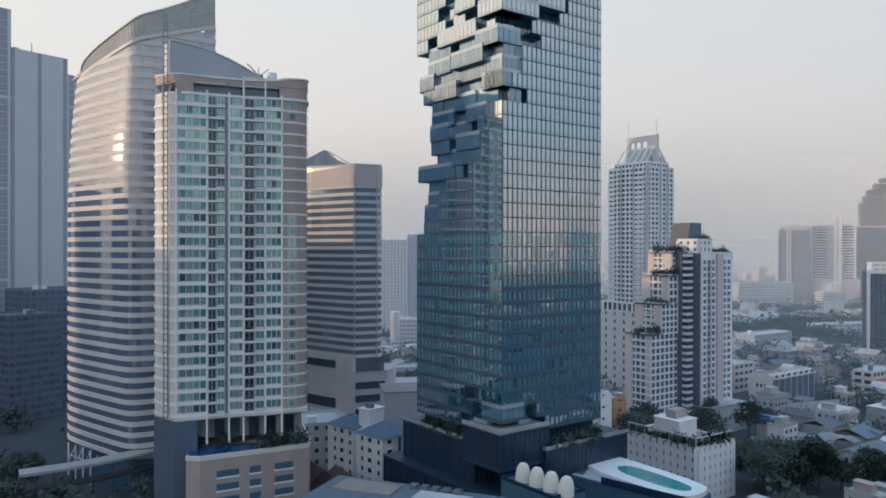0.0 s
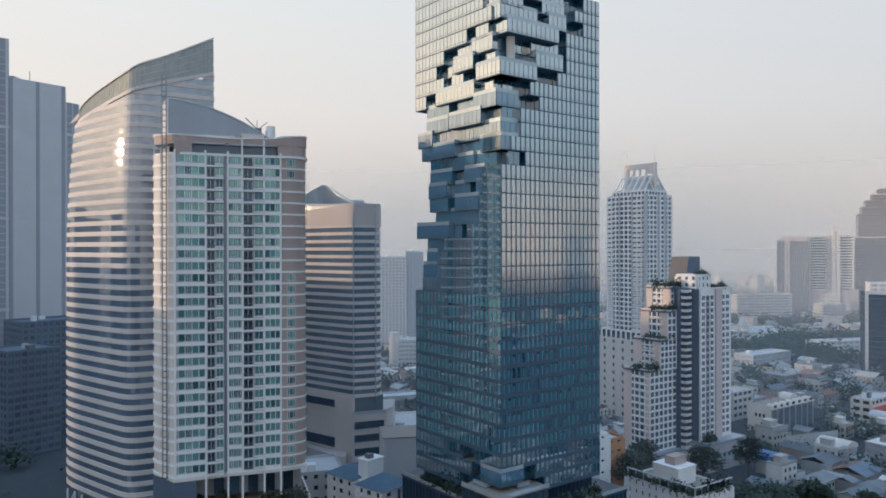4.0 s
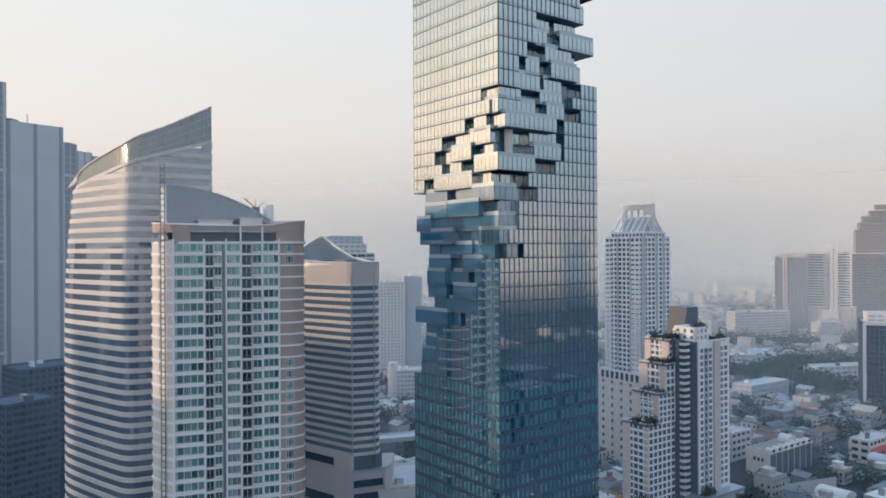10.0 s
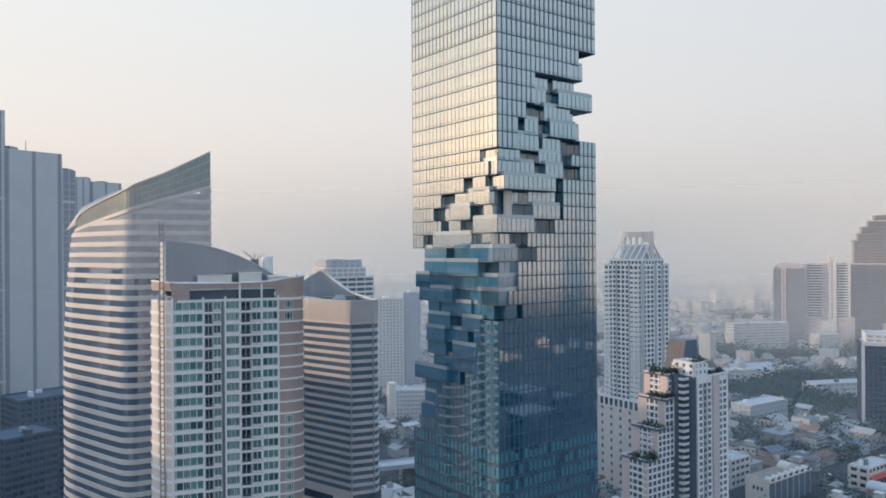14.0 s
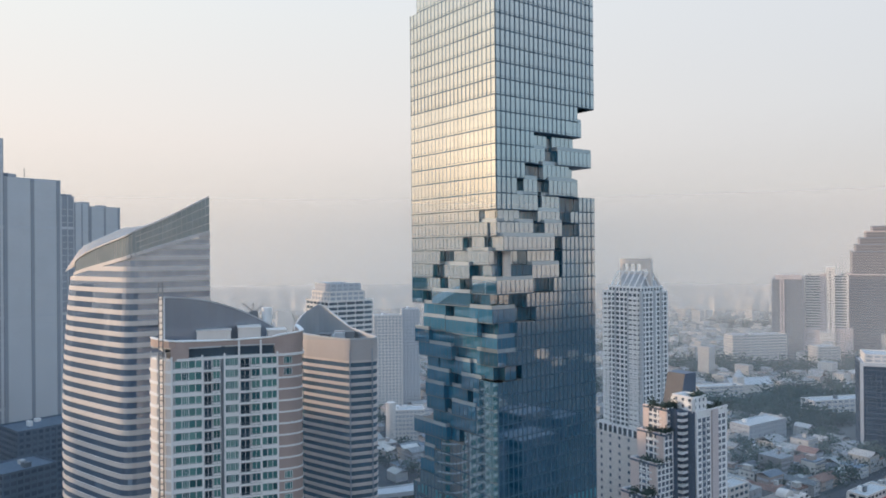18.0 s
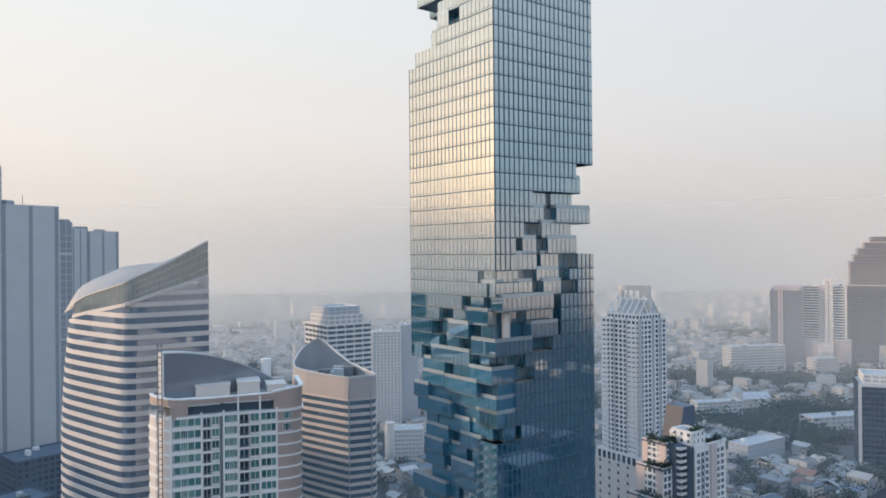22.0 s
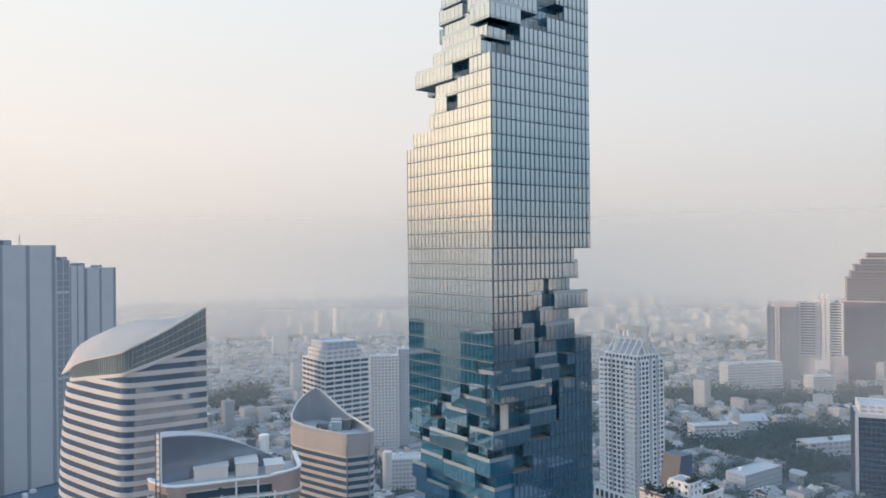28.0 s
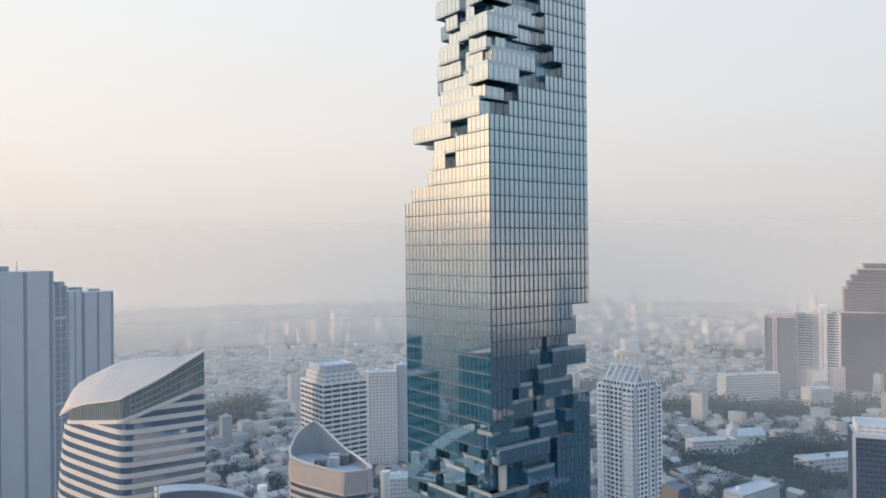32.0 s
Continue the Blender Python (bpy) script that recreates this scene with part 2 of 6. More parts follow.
# roofs, walls and ground further off: haze is put into their paler colours
M_FARROOFS = material("hazed_roofs", (0.6, 0.6, 0.6), 0.85, 0, 0.1, 0.05, 0.5, 0, 0.15, second=[(0.0, (0.32, 0.325, 0.325)), (0.35, (0.38, 0.37, 0.365)), (0.6, (0.25, 0.26, 0.27)), (0.78, (0.33, 0.26, 0.235)), (0.9, (0.50, 0.475, 0.455))])
M_PALEROOFS = material("hazed_pale_roofs", (0.6, 0.6, 0.6), 0.85, 0, 0.06, 0.05, 0.5, 0, 0.10, second=[(0.0, (0.41, 0.40, 0.39)), (0.5, (0.46, 0.445, 0.43)), (0.8, (0.36, 0.36, 0.355))])
M_PALEWALLS = material("hazed_pale_walls", (0.7, 0.7, 0.7), 0.85, 0, 0.06, 0.05, 0.5, 0, 0.08, second=[(0.0, (0.60, 0.58, 0.56)), (0.4, (0.67, 0.64, 0.61)), (0.7, (0.54, 0.53, 0.52))])
M_FARGROUND = material("hazed_far_ground", (0.16, 0.165, 0.165), 0.9, 0, 0.25, 0.006, 0.05)
M_MIDGROUND = material("hazed_mid_ground", (0.13, 0.135, 0.135), 0.9, 0, 0.25, 0.01, 0.1)
M_FARWALLS = material("hazed_walls", (0.7, 0.7, 0.7), 0.85, 0, 0.1, 0.05, 0.5, 0, 0.12, second=[(0.0, (0.52, 0.505, 0.49)), (0.4, (0.60, 0.57, 0.55)), (0.7, (0.42, 0.41, 0.40))])
M_NEARLEAF = material("shaded_leaves", (0.035, 0.062, 0.05), 0.65, 0, 0.3, 0.1, 1, 0, 0.4)
M_LEAF = material("leaves", (0.036, 0.064, 0.05), 0.6, 0, 0.35, 0.3, 3, 0, 0.45)
M_FARLEAF = material("far_leaves", (0.035, 0.064, 0.055), 0.7, 0, 0.25, 0.05, 0.5, 0, 0.3)
M_BARK = material("bark", (0.12, 0.09, 0.07), 0.9, 0, 0.3, 1, 8, 0.4)
M_POOL = material("pool_water", (0.05, 0.30, 0.32), 0.06, 0, 0.15, 0.4, 2.0)
M_BLUEPOOL = material("blue_pool_water", (0.01, 0.07, 0.20), 0.06, 0, 0.2, 0.4, 2.0)
M_SHELL = material("white_membrane", (0.78, 0.74, 0.66), 0.6, 0, 0.06, 0.3, 2)
M_TEAL = material("teal_metal_roof", (0.10, 0.25, 0.28), 0.5, 0.2, 0.15)
M_BLUEROOF = material("blue_metal_roof", (0.05, 0.16, 0.38), 0.5, 0.1, 0.15)
M_ORANGE = material("weathered_orange_plaster", (0.48, 0.24, 0.12), 0.8, 0, 0.2, 0.15, 2.0, streak=0.25)
M_BROWN = material("dark_brown_boarding", (0.075, 0.05, 0.045), 0.75, 0, 0.2, 0.3, 3)
M_SIGNRED = material("red_paint", (0.45, 0.06, 0.05), 0.5, 0, 0.1)


# ---- mesh helpers ----
class Mesh:
    """Collects quads and boxes; each face keeps the slot it was made with."""

    def __init__(self):
        self.v, self.f, self.s = [], [], []

    def face(self, pts, slot=0):
        k = len(self.v)
        self.v.extend(pts)
        self.f.append(tuple(range(k, k + len(pts))))
        self.s.append(slot)
        return self

    def box(self, x0, x1, y0, y1, z0, z1, slot=0, m=None):
        k = len(self.v)
        pts = [(x0, y0, z0), (x1, y0, z0), (x1, y1, z0), (x0, y1, z0), (x0, y0, z1), (x1, y0, z1), (x1, y1, z1), (x0, y1, z1)]
        if m is not None:
            pts = [tuple(m @ Vector(p)) for p in pts]
        self.v.extend(pts)
        for q in ((0, 3, 2, 1), (4, 5, 6, 7), (0, 1, 5, 4), (1, 2, 6, 5), (2, 3, 7, 6), (3, 0, 4, 7)):
            self.f.append(tuple(k + i for i in q))
            self.s.append(slot)
        return self

    def prism(self, poly, z0, z1, slot=0, top=None, caps=True):
        """An upright prism; z0 and z1 are heights or functions of a point."""
        k, n = len(self.v), len(poly)
        lo = [z0(p) if callable(z0) else z0 for p in poly]
        hi = [z1(p) if callable(z1) else z1 for p in poly]
        self.v.extend([(p[0], p[1], z) for p, z in zip(poly, lo)] + [(p[0], p[1], z) for p, z in zip(poly, hi)])
        for i in range(n):
            j = (i + 1) % n
            self.f.append((k + i, k + j, k + n + j, k + n + i))
            self.s.append(slot)
        if caps:
            self.f.append(tuple(k + n + i for i in range(n)))
            self.s.append(slot if top is None else top)
            self.f.append(tuple(k + n - 1 - i for i in range(n)))
            self.s.append(slot)
        return self

    def bar(self, a, b, r, slot=0, sides=4, r1=None):
        """A round or square bar from a to b."""
        a, b = Vector(a), Vector(b)
        r1 = r if r1 is None else r1
        q = (b - a).to_track_quat("Z", "Y")
        k = len(self.v)
        for p, rr in ((a, r), (b, r1)):
            for i in range(sides):
                t = 2 * math.pi * (i + 0.5) / sides
                self.v.append(tuple(p + q @ Vector((rr * math.cos(t), rr * math.sin(t), 0))))
        for i in range(sides):
            j = (i + 1) % sides
            self.f.append((k + i, k + j, k + sides + j, k + sides + i))
            self.s.append(slot)
        self.f.append(tuple(k + sides + i for i in range(sides)))
        self.f.append(tuple(k + sides - 1 - i for i in range(sides)))
        self.s += [slot, slot]
        return self

    def data(self, name, mats):
        me = bpy.data.meshes.new(name)
        me.from_pydata(self.v, [], self.f)
        mats = mats if isinstance(mats, (list, tuple)) else [mats]
        for m in mats:
            me.materials.append(m)
        if len(mats) > 1:
            me.polygons.foreach_set("material_index", self.s)
        me.update()
        return me


def part(name, shape, mats, parent, label="", at=None):
    """One mesh object under a thing or a part; shape is a Mesh or mesh data to share."""
    ob = new(name, shape.data(name, mats) if isinstance(shape, Mesh) else shape)
    ob.parent = parent
    if at is not None:
        ob.matrix_basis = at
    return tagged(ob, label)


def thing(name, at, label, category, group="", kind=""):
    ob = new(name)
    ob.empty_display_size = 1.0
    ob.matrix_basis = at
    return tagged(ob, label, category, group, kind)


def single(name, shape, mats, label, category, group="", kind="", at=None):
    ob = new(name, shape.data(name, mats))
    if at is not None:
        ob.matrix_basis = at
    return tagged(ob, label, category, group, kind)


def smooth(pts, n):
    """A rounded open curve through the corners (Chaikin)."""
    for _ in range(n):
        out = [pts[0]]
        for a, b in zip(pts, pts[1:]):
            out += [tuple(0.75 * p + 0.25 * q for p, q in zip(a, b)), tuple(0.25 * p + 0.75 * q for p, q in zip(a, b))]
        pts = out + [pts[-1]]
    return pts


# ---- the ground and the distance ----
g = Mesh()
RING = 2750
# outer rings ahead are paled like haze; the other sides stay dark for reflections
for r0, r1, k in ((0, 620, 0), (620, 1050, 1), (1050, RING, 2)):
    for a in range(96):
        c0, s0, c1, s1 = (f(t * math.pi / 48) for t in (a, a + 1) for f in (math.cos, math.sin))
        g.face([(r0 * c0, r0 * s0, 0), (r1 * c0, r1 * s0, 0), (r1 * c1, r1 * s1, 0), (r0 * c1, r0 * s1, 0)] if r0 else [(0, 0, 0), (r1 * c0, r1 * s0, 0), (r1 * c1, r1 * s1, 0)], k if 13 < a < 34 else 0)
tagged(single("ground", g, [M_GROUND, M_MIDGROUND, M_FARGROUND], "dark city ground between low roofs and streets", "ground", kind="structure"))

# painted far haze: a plain glowing ring of distance, thinning upwards into the sky
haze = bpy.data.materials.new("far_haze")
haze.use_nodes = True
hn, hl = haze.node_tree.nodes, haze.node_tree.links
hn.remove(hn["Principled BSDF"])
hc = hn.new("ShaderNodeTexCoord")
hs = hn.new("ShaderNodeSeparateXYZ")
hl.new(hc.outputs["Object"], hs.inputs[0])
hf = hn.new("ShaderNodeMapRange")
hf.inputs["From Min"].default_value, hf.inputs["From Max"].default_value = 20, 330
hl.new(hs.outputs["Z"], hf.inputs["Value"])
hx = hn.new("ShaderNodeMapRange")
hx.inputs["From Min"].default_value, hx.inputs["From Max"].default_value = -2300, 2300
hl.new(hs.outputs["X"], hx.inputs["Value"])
# haze colours from left to right; the right end is darkened for mirrored facades
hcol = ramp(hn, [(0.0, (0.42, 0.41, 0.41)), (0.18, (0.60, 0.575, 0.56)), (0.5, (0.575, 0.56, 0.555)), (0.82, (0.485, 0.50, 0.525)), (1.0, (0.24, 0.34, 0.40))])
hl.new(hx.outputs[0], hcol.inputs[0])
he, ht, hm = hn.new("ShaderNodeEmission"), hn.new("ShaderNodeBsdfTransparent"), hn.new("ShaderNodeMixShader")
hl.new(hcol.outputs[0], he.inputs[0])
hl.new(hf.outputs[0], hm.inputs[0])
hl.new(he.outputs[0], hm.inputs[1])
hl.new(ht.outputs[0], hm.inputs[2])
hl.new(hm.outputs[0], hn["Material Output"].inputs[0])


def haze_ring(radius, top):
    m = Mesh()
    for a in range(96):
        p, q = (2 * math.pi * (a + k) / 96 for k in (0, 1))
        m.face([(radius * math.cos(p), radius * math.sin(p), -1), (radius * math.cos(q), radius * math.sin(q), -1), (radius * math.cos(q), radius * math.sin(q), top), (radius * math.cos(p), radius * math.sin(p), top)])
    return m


single("backdrop", haze_ring(RING, 340), haze, "glowing pale ring standing in for haze over the far city", "backdrop", kind="structure")


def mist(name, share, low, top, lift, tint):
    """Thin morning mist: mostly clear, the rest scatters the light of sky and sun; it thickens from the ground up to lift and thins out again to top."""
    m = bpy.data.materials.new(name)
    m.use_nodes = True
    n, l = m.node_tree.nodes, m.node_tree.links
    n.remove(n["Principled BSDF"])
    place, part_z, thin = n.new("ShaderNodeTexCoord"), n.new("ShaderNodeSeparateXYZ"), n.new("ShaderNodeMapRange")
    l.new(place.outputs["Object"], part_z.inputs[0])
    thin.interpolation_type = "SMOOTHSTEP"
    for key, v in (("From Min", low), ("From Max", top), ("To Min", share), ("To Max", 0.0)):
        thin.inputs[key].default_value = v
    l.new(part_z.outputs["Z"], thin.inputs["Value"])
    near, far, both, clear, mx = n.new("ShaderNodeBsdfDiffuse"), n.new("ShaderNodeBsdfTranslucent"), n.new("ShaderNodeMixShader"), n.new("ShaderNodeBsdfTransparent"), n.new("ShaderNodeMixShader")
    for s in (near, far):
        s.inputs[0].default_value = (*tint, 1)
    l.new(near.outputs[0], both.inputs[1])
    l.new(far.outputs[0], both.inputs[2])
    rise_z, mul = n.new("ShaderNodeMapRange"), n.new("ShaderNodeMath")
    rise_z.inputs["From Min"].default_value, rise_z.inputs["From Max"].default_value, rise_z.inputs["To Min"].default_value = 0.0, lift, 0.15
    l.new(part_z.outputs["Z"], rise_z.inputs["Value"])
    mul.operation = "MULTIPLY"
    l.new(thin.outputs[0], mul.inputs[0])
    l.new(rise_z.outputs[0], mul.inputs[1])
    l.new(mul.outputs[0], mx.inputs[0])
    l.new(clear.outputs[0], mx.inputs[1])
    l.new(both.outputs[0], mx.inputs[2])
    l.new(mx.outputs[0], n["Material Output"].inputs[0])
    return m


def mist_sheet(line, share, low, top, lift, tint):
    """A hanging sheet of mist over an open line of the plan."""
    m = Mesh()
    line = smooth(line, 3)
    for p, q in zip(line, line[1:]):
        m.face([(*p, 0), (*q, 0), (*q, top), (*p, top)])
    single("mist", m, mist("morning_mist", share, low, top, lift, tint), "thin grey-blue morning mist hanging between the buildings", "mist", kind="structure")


def arc(radius, wide=66):
    return [(radius * math.sin(radians(a)), radius * math.cos(radians(a))) for a in range(-wide, wide + 1, 6)]


# tinted clear sheets stand in for haze between rows; tint and share by distance
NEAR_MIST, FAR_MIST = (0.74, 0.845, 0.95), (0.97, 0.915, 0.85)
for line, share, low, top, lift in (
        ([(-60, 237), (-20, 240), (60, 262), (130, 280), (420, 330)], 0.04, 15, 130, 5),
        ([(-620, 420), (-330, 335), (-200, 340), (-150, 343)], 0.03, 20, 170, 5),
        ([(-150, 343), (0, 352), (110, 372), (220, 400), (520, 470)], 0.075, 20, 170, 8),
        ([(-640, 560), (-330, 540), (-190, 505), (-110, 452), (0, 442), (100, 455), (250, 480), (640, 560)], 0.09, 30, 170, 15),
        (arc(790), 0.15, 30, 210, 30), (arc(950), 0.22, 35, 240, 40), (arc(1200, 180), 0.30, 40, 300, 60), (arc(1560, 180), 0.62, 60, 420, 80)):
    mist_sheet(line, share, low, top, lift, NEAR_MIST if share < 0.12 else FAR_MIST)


# ---- the glass tower with its spiral of jutting boxes ----
COLS, SIDE = 22, 35.7
MOD = SIDE / COLS
LEVELS = [112.1 - 3.56 * k for k in range(22, 0, -1)] + [112.1 + 3.56 * k for k in range(13)] + [157.8 + 4.0 * k for k in range(40)]
TOWER = thing("glass_tower", pose(14.22, 176.9, 0, 0, 0, 36.91), "tall blue-grey glass tower with a spiral of jutting boxes", "skyscraper")
rng = random.Random(11)


def steps(table, s):
    """Straight lines between the given corners."""
    for (a, p), (b, q) in zip(table, table[1:]):
        if s <= b:
            return p + (q - p) * (s - a) / (b - a)
    return table[-1][1]


def facade(mesh, a, b, z0, z1, strip, cols=0, bands=True, proud=0.06, pane=True, blinds=0.0):
    """Panes, dark strips and a floor band on the upright face from a to b, seen from its right-hand side."""
    a, b = Vector((*a, 0)), Vector((*b, 0))
    d = b - a
    ln = d.length
    d /= ln
    nrm = Vector((d.y, -d.x, 0))
    n = cols or max(1, round(ln / MOD))
    strip *= 1.6 if z0 < 72 else 1.0
    w = ln / n
    up = Vector((0, 0, 1))
    for i in range(n):
        p, q = a + d * (w * i), a + d * (w * (i + 1))
        if blinds and rng.random() < blinds:
            lo, hi = z0 + (1.05 if z0 < 72 else 0.8), z1 - rng.choice((0.25, 0.25, 0.3, 0.9))
            m0, m1 = p + d * (strip + 0.22) + nrm * 0.012, p + d * (w - 0.18) + nrm * 0.012
            mesh.face([tuple(m0 + up * lo), tuple(m1 + up * lo), tuple(m1 + up * hi), tuple(m0 + up * hi)], 5)
        if pane:
            mesh.face([tuple(p + up * z0), tuple(q + up * z0), tuple(q + up * z1), tuple(p + up * z1)], 0)
        if strip:
            m0, m1 = p + nrm * proud, p + d * strip + nrm * proud
            mesh.face([tuple(m0 + up * z0), tuple(m1 + up * z0), tuple(m1 + up * z1), tuple(m0 + up * z1)], 1)
            mesh.face([tuple(m1 + up * z0), tuple(p + d * strip + up * z0), tuple(p + d * strip + up * z1), tuple(m1 + up * z1)], 1)
            mesh.face([tuple(p + up * z0), tuple(m0 + up * z0), tuple(m0 + up * z1), tuple(p + up * z1)], 1)
    if bands:
        k = nrm * (proud + 0.02)
        for lo, hi in (((0.0, 0.95),) if z0 < 72 else ((0.0, 0.28), (0.72, 0.78))):
            p, q = a + k, b + k
            mesh.face([tuple(p + up * (z0 + lo)), tuple(q + up * (z0 + lo)), tuple(q + up * (z0 + hi)), tuple(p + up * (z0 + hi))], 1)
            mesh.face([tuple(p + up * (z0 + hi)), tuple(q + up * (z0 + hi)), tuple(b + up * (z0 + hi)), tuple(a + up * (z0 + hi))], 1)
            mesh.face([tuple(a + up * (z0 + lo)), tuple(b + up * (z0 + lo)), tuple(q + up * (z0 + lo)), tuple(p + up * (z0 + lo))], 1)


T_MATS = [M_TGLASS, M_TFRAME, M_TSLAB, M_TDARK, M_TCLEAR, M_BLIND]
SHADE_MATS = [M_TSHADE] + T_MATS[1:]
pane_data = {}


def pane_mesh(w, h):
    key = (round(w, 3), round(h, 3))
    if key not in pane_data:
        pane_data[key] = Mesh().box(0, w, -0.02, 0.0, 0, h).data("pane", M_TPANEL)
    return pane_data[key]


def jutting_box(x0, x1, y0, y1, z0, z1, strip=0.1, open_top=True, name="glass_box", deep=False):
    """One jutting glass room: glazed sides, dark soffit, pale terrace on top with a glass rail."""
    m = Mesh()
    z1 = z1 - 0.02
    facade(m, (x0, y1), (x0, y0), z0, z1, strip * 0.5, proud=0.03)
    facade(m, (x0, y0), (x1, y0), z0, z1, strip, proud=0.03)
    facade(m, (x1, y0), (x1, y1), z0, z1, strip, proud=0.03)
    facade(m, (x1, y1), (x0, y1), z0, z1, strip, proud=0.03)
    m.face([(x0, y0, z1), (x1, y0, z1), (x1, y1, z1), (x0, y1, z1)], 2)
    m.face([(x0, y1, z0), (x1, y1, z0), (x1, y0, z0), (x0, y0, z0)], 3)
    if open_top:
        for (ax, ay), (bx, by) in (((x0, y1), (x0, y0)), ((x0, y0), (x1, y0))):
            dx, dy = (0.08, 0) if ax == bx else (0, 0.08)
            m.box(min(ax, bx) + dx, max(ax, bx) + dx + 0.03, min(ay, by) + dy, max(ay, by) + dy + 0.03, z1, z1 + 0.95, 4)
    return part(name, m, SHADE_MATS if deep else T_MATS, TOWER)


HOLE = 3.2
broken = {}


def storey(level, start, end, *runs):
    """One broken storey. Columns count from the far left corner round the near corner (22) to the right one (44); the storey
    reaches from start to end, and each run (from, to, depth) is set back by depth metres, juts out (below 0) or is a deep open hole."""
    broken[level + 2] = (start, end, runs)


# the notched storeys over the lobby
storey(-2, 0, 44, (12, 22, HOLE), (22, 31, HOLE))
storey(-1, 0, 44, (15, 19, HOLE), (19, 22, -0.6), (22, 25, -0.6), (25, 29, HOLE))
storey(0, 0, 44, (13, 16, HOLE))
# the lower spiral, where it bites into the far left corner
storey(12, 2, 44)
storey(13, 2, 44, (2, 6, 0.2))
storey(14, 3, 44, (3, 6, 0.3))
storey(15, 3, 44, (3, 8, 0.6))
storey(16, 1, 44, (1, 10, -0.8), (10, 12, 1.0), (12, 14, HOLE))
storey(17, 5, 44, (5, 10, 1.0), (10, 17, 0.5))
storey(18, 4, 44, (4, 9, 0.1), (9, 11, HOLE), (11, 17, -0.2))
storey(19, 4, 44, (4, 9, -0.3), (9, 14, 1.2), (14, 16, HOLE), (16, 18, 0.4))
storey(20, 4, 44, (4, 10, 0.3), (10, 13, HOLE), (13, 18, 0.5))
storey(21, 4, 44, (4, 7, 0.5), (7, 15, 0.9), (15, 20, 1.6), (20, 22, HOLE), (22, 25, 0.8), (25, 27, HOLE))
storey(22, 2, 44, (2, 11, -0.2), (11, 17, 2.2), (17, 22, 0.4), (22, 24, 0.3))
storey(23, 1, 44, (1, 5, -0.3), (5, 7, 1.0), (7, 18, 0.9), (18, 22, 0.6), (22, 24, 0.6), (24, 26, HOLE))
# then across the left face and round the near corner
storey(24, 3, 44, (3, 9, 0.3), (9, 10, HOLE), (10, 18, -0.8), (18, 22, 1.5), (22, 24, 1.2), (24, 26, HOLE))
storey(25, 3, 44, (3, 9, 0.5), (9, 11, HOLE), (11, 16, 1.0), (16, 22, -0.5), (22, 25, 1.0), (25, 30, HOLE))
storey(26, 0, 44, (3, 6, HOLE), (6, 16, -0.3), (16, 18, 2.0), (18, 20, 0.6), (20, 22, HOLE), (22, 26, 3.0), (26, 28, HOLE))
storey(27, 0, 44, (8, 10, HOLE), (10, 13, 0.2), (13, 17, HOLE), (17, 22, -1.0), (22, 29, -1.0), (29, 34, HOLE))
storey(28, 0, 44, (6, 8, HOLE), (8, 11, 1.5), (11, 16, -0.6), (16, 18, HOLE), (18, 22, 1.3), (22, 29, HOLE), (29, 35, -0.6), (35, 36, HOLE))
storey(29, 0, 44, (8, 11, HOLE), (11, 15, 1.0), (15, 20, 0.3), (20, 22, HOLE), (22, 26, HOLE), (26, 29, 3.0), (29, 35, 1.2), (35, 36, HOLE))
storey(30, 0, 44, (14, 16, HOLE), (16, 19, 0.4), (19, 22, HOLE), (22, 23, HOLE), (23, 34, -0.7), (34, 36, HOLE))
storey(31, 0, 44, (20, 22, 0.5), (22, 24, 0.5), (24, 26, HOLE), (26, 30, 0.5), (30, 32, HOLE), (32, 36, -0.2), (36, 40, HOLE))
storey(32, 0, 44, (18, 21, HOLE), (21, 22, 1.0), (22, 27, 0.6), (27, 31, HOLE), (31, 36, 0.6), (36, 38, HOLE))
# up the right face to its far corner
storey(33, 0, 44, (26, 31, 0.5), (31, 32, HOLE), (32, 36, 0.8), (36, 40, HOLE))
storey(34, 0, 41, (26, 28, HOLE), (28, 31, 0.6), (31, 33, HOLE), (33, 39, -0.3), (39, 41, 1.6))
storey(35, 0, 40, (28, 32, HOLE), (32, 38, 0.2), (38, 40, 2.2))
storey(36, 0, 43, (30, 33, 1.0), (33, 35, HOLE), (35, 43, -0.3))
storey(37, 0, 40, (30, 34, 2.0), (34, 35, HOLE), (35, 40, 1.8))
storey(38, 0, 41, (38, 41, 0.2))
storey(39, 0, 40)
# the upper spiral
storey(47, 2, 44)
storey(48, 6, 44, (6, 8, 0.8))
storey(49, 8, 44, (8, 11, 0.3), (11, 14, HOLE))
storey(50, 8, 44, (8, 14, 0.5))
storey(51, 3, 44, (3, 13, -0.3), (13, 17, HOLE))
storey(52, 7, 44, (7, 11, 1.0), (11, 20, -0.2), (20, 22, HOLE), (22, 26, HOLE))
storey(53, 9, 44, (9, 19, 1.5), (19, 20, HOLE), (20, 22, 0.8), (22, 25, 2.0), (25, 28, HOLE))
storey(54, 9, 44, (9, 16, 2.5), (16, 19, HOLE), (19, 22, -0.6), (22, 28, -0.6), (28, 34, HOLE))
storey(55, 8, 44, (8, 14, 2.0), (14, 16, HOLE), (16, 20, 1.0), (20, 22, 1.5), (22, 32, 0.2), (32, 38, HOLE))
storey(56, 9, 44, (9, 14, 1.5), (14, 17, HOLE), (17, 21, 0.8), (21, 22, HOLE), (22, 26, 1.0), (26, 36, HOLE))
storey(57, 11, 44, (11, 15, 2.0), (15, 20, 0.6), (20, 22, -0.4), (22, 28, -0.4), (28, 34, 2.5))
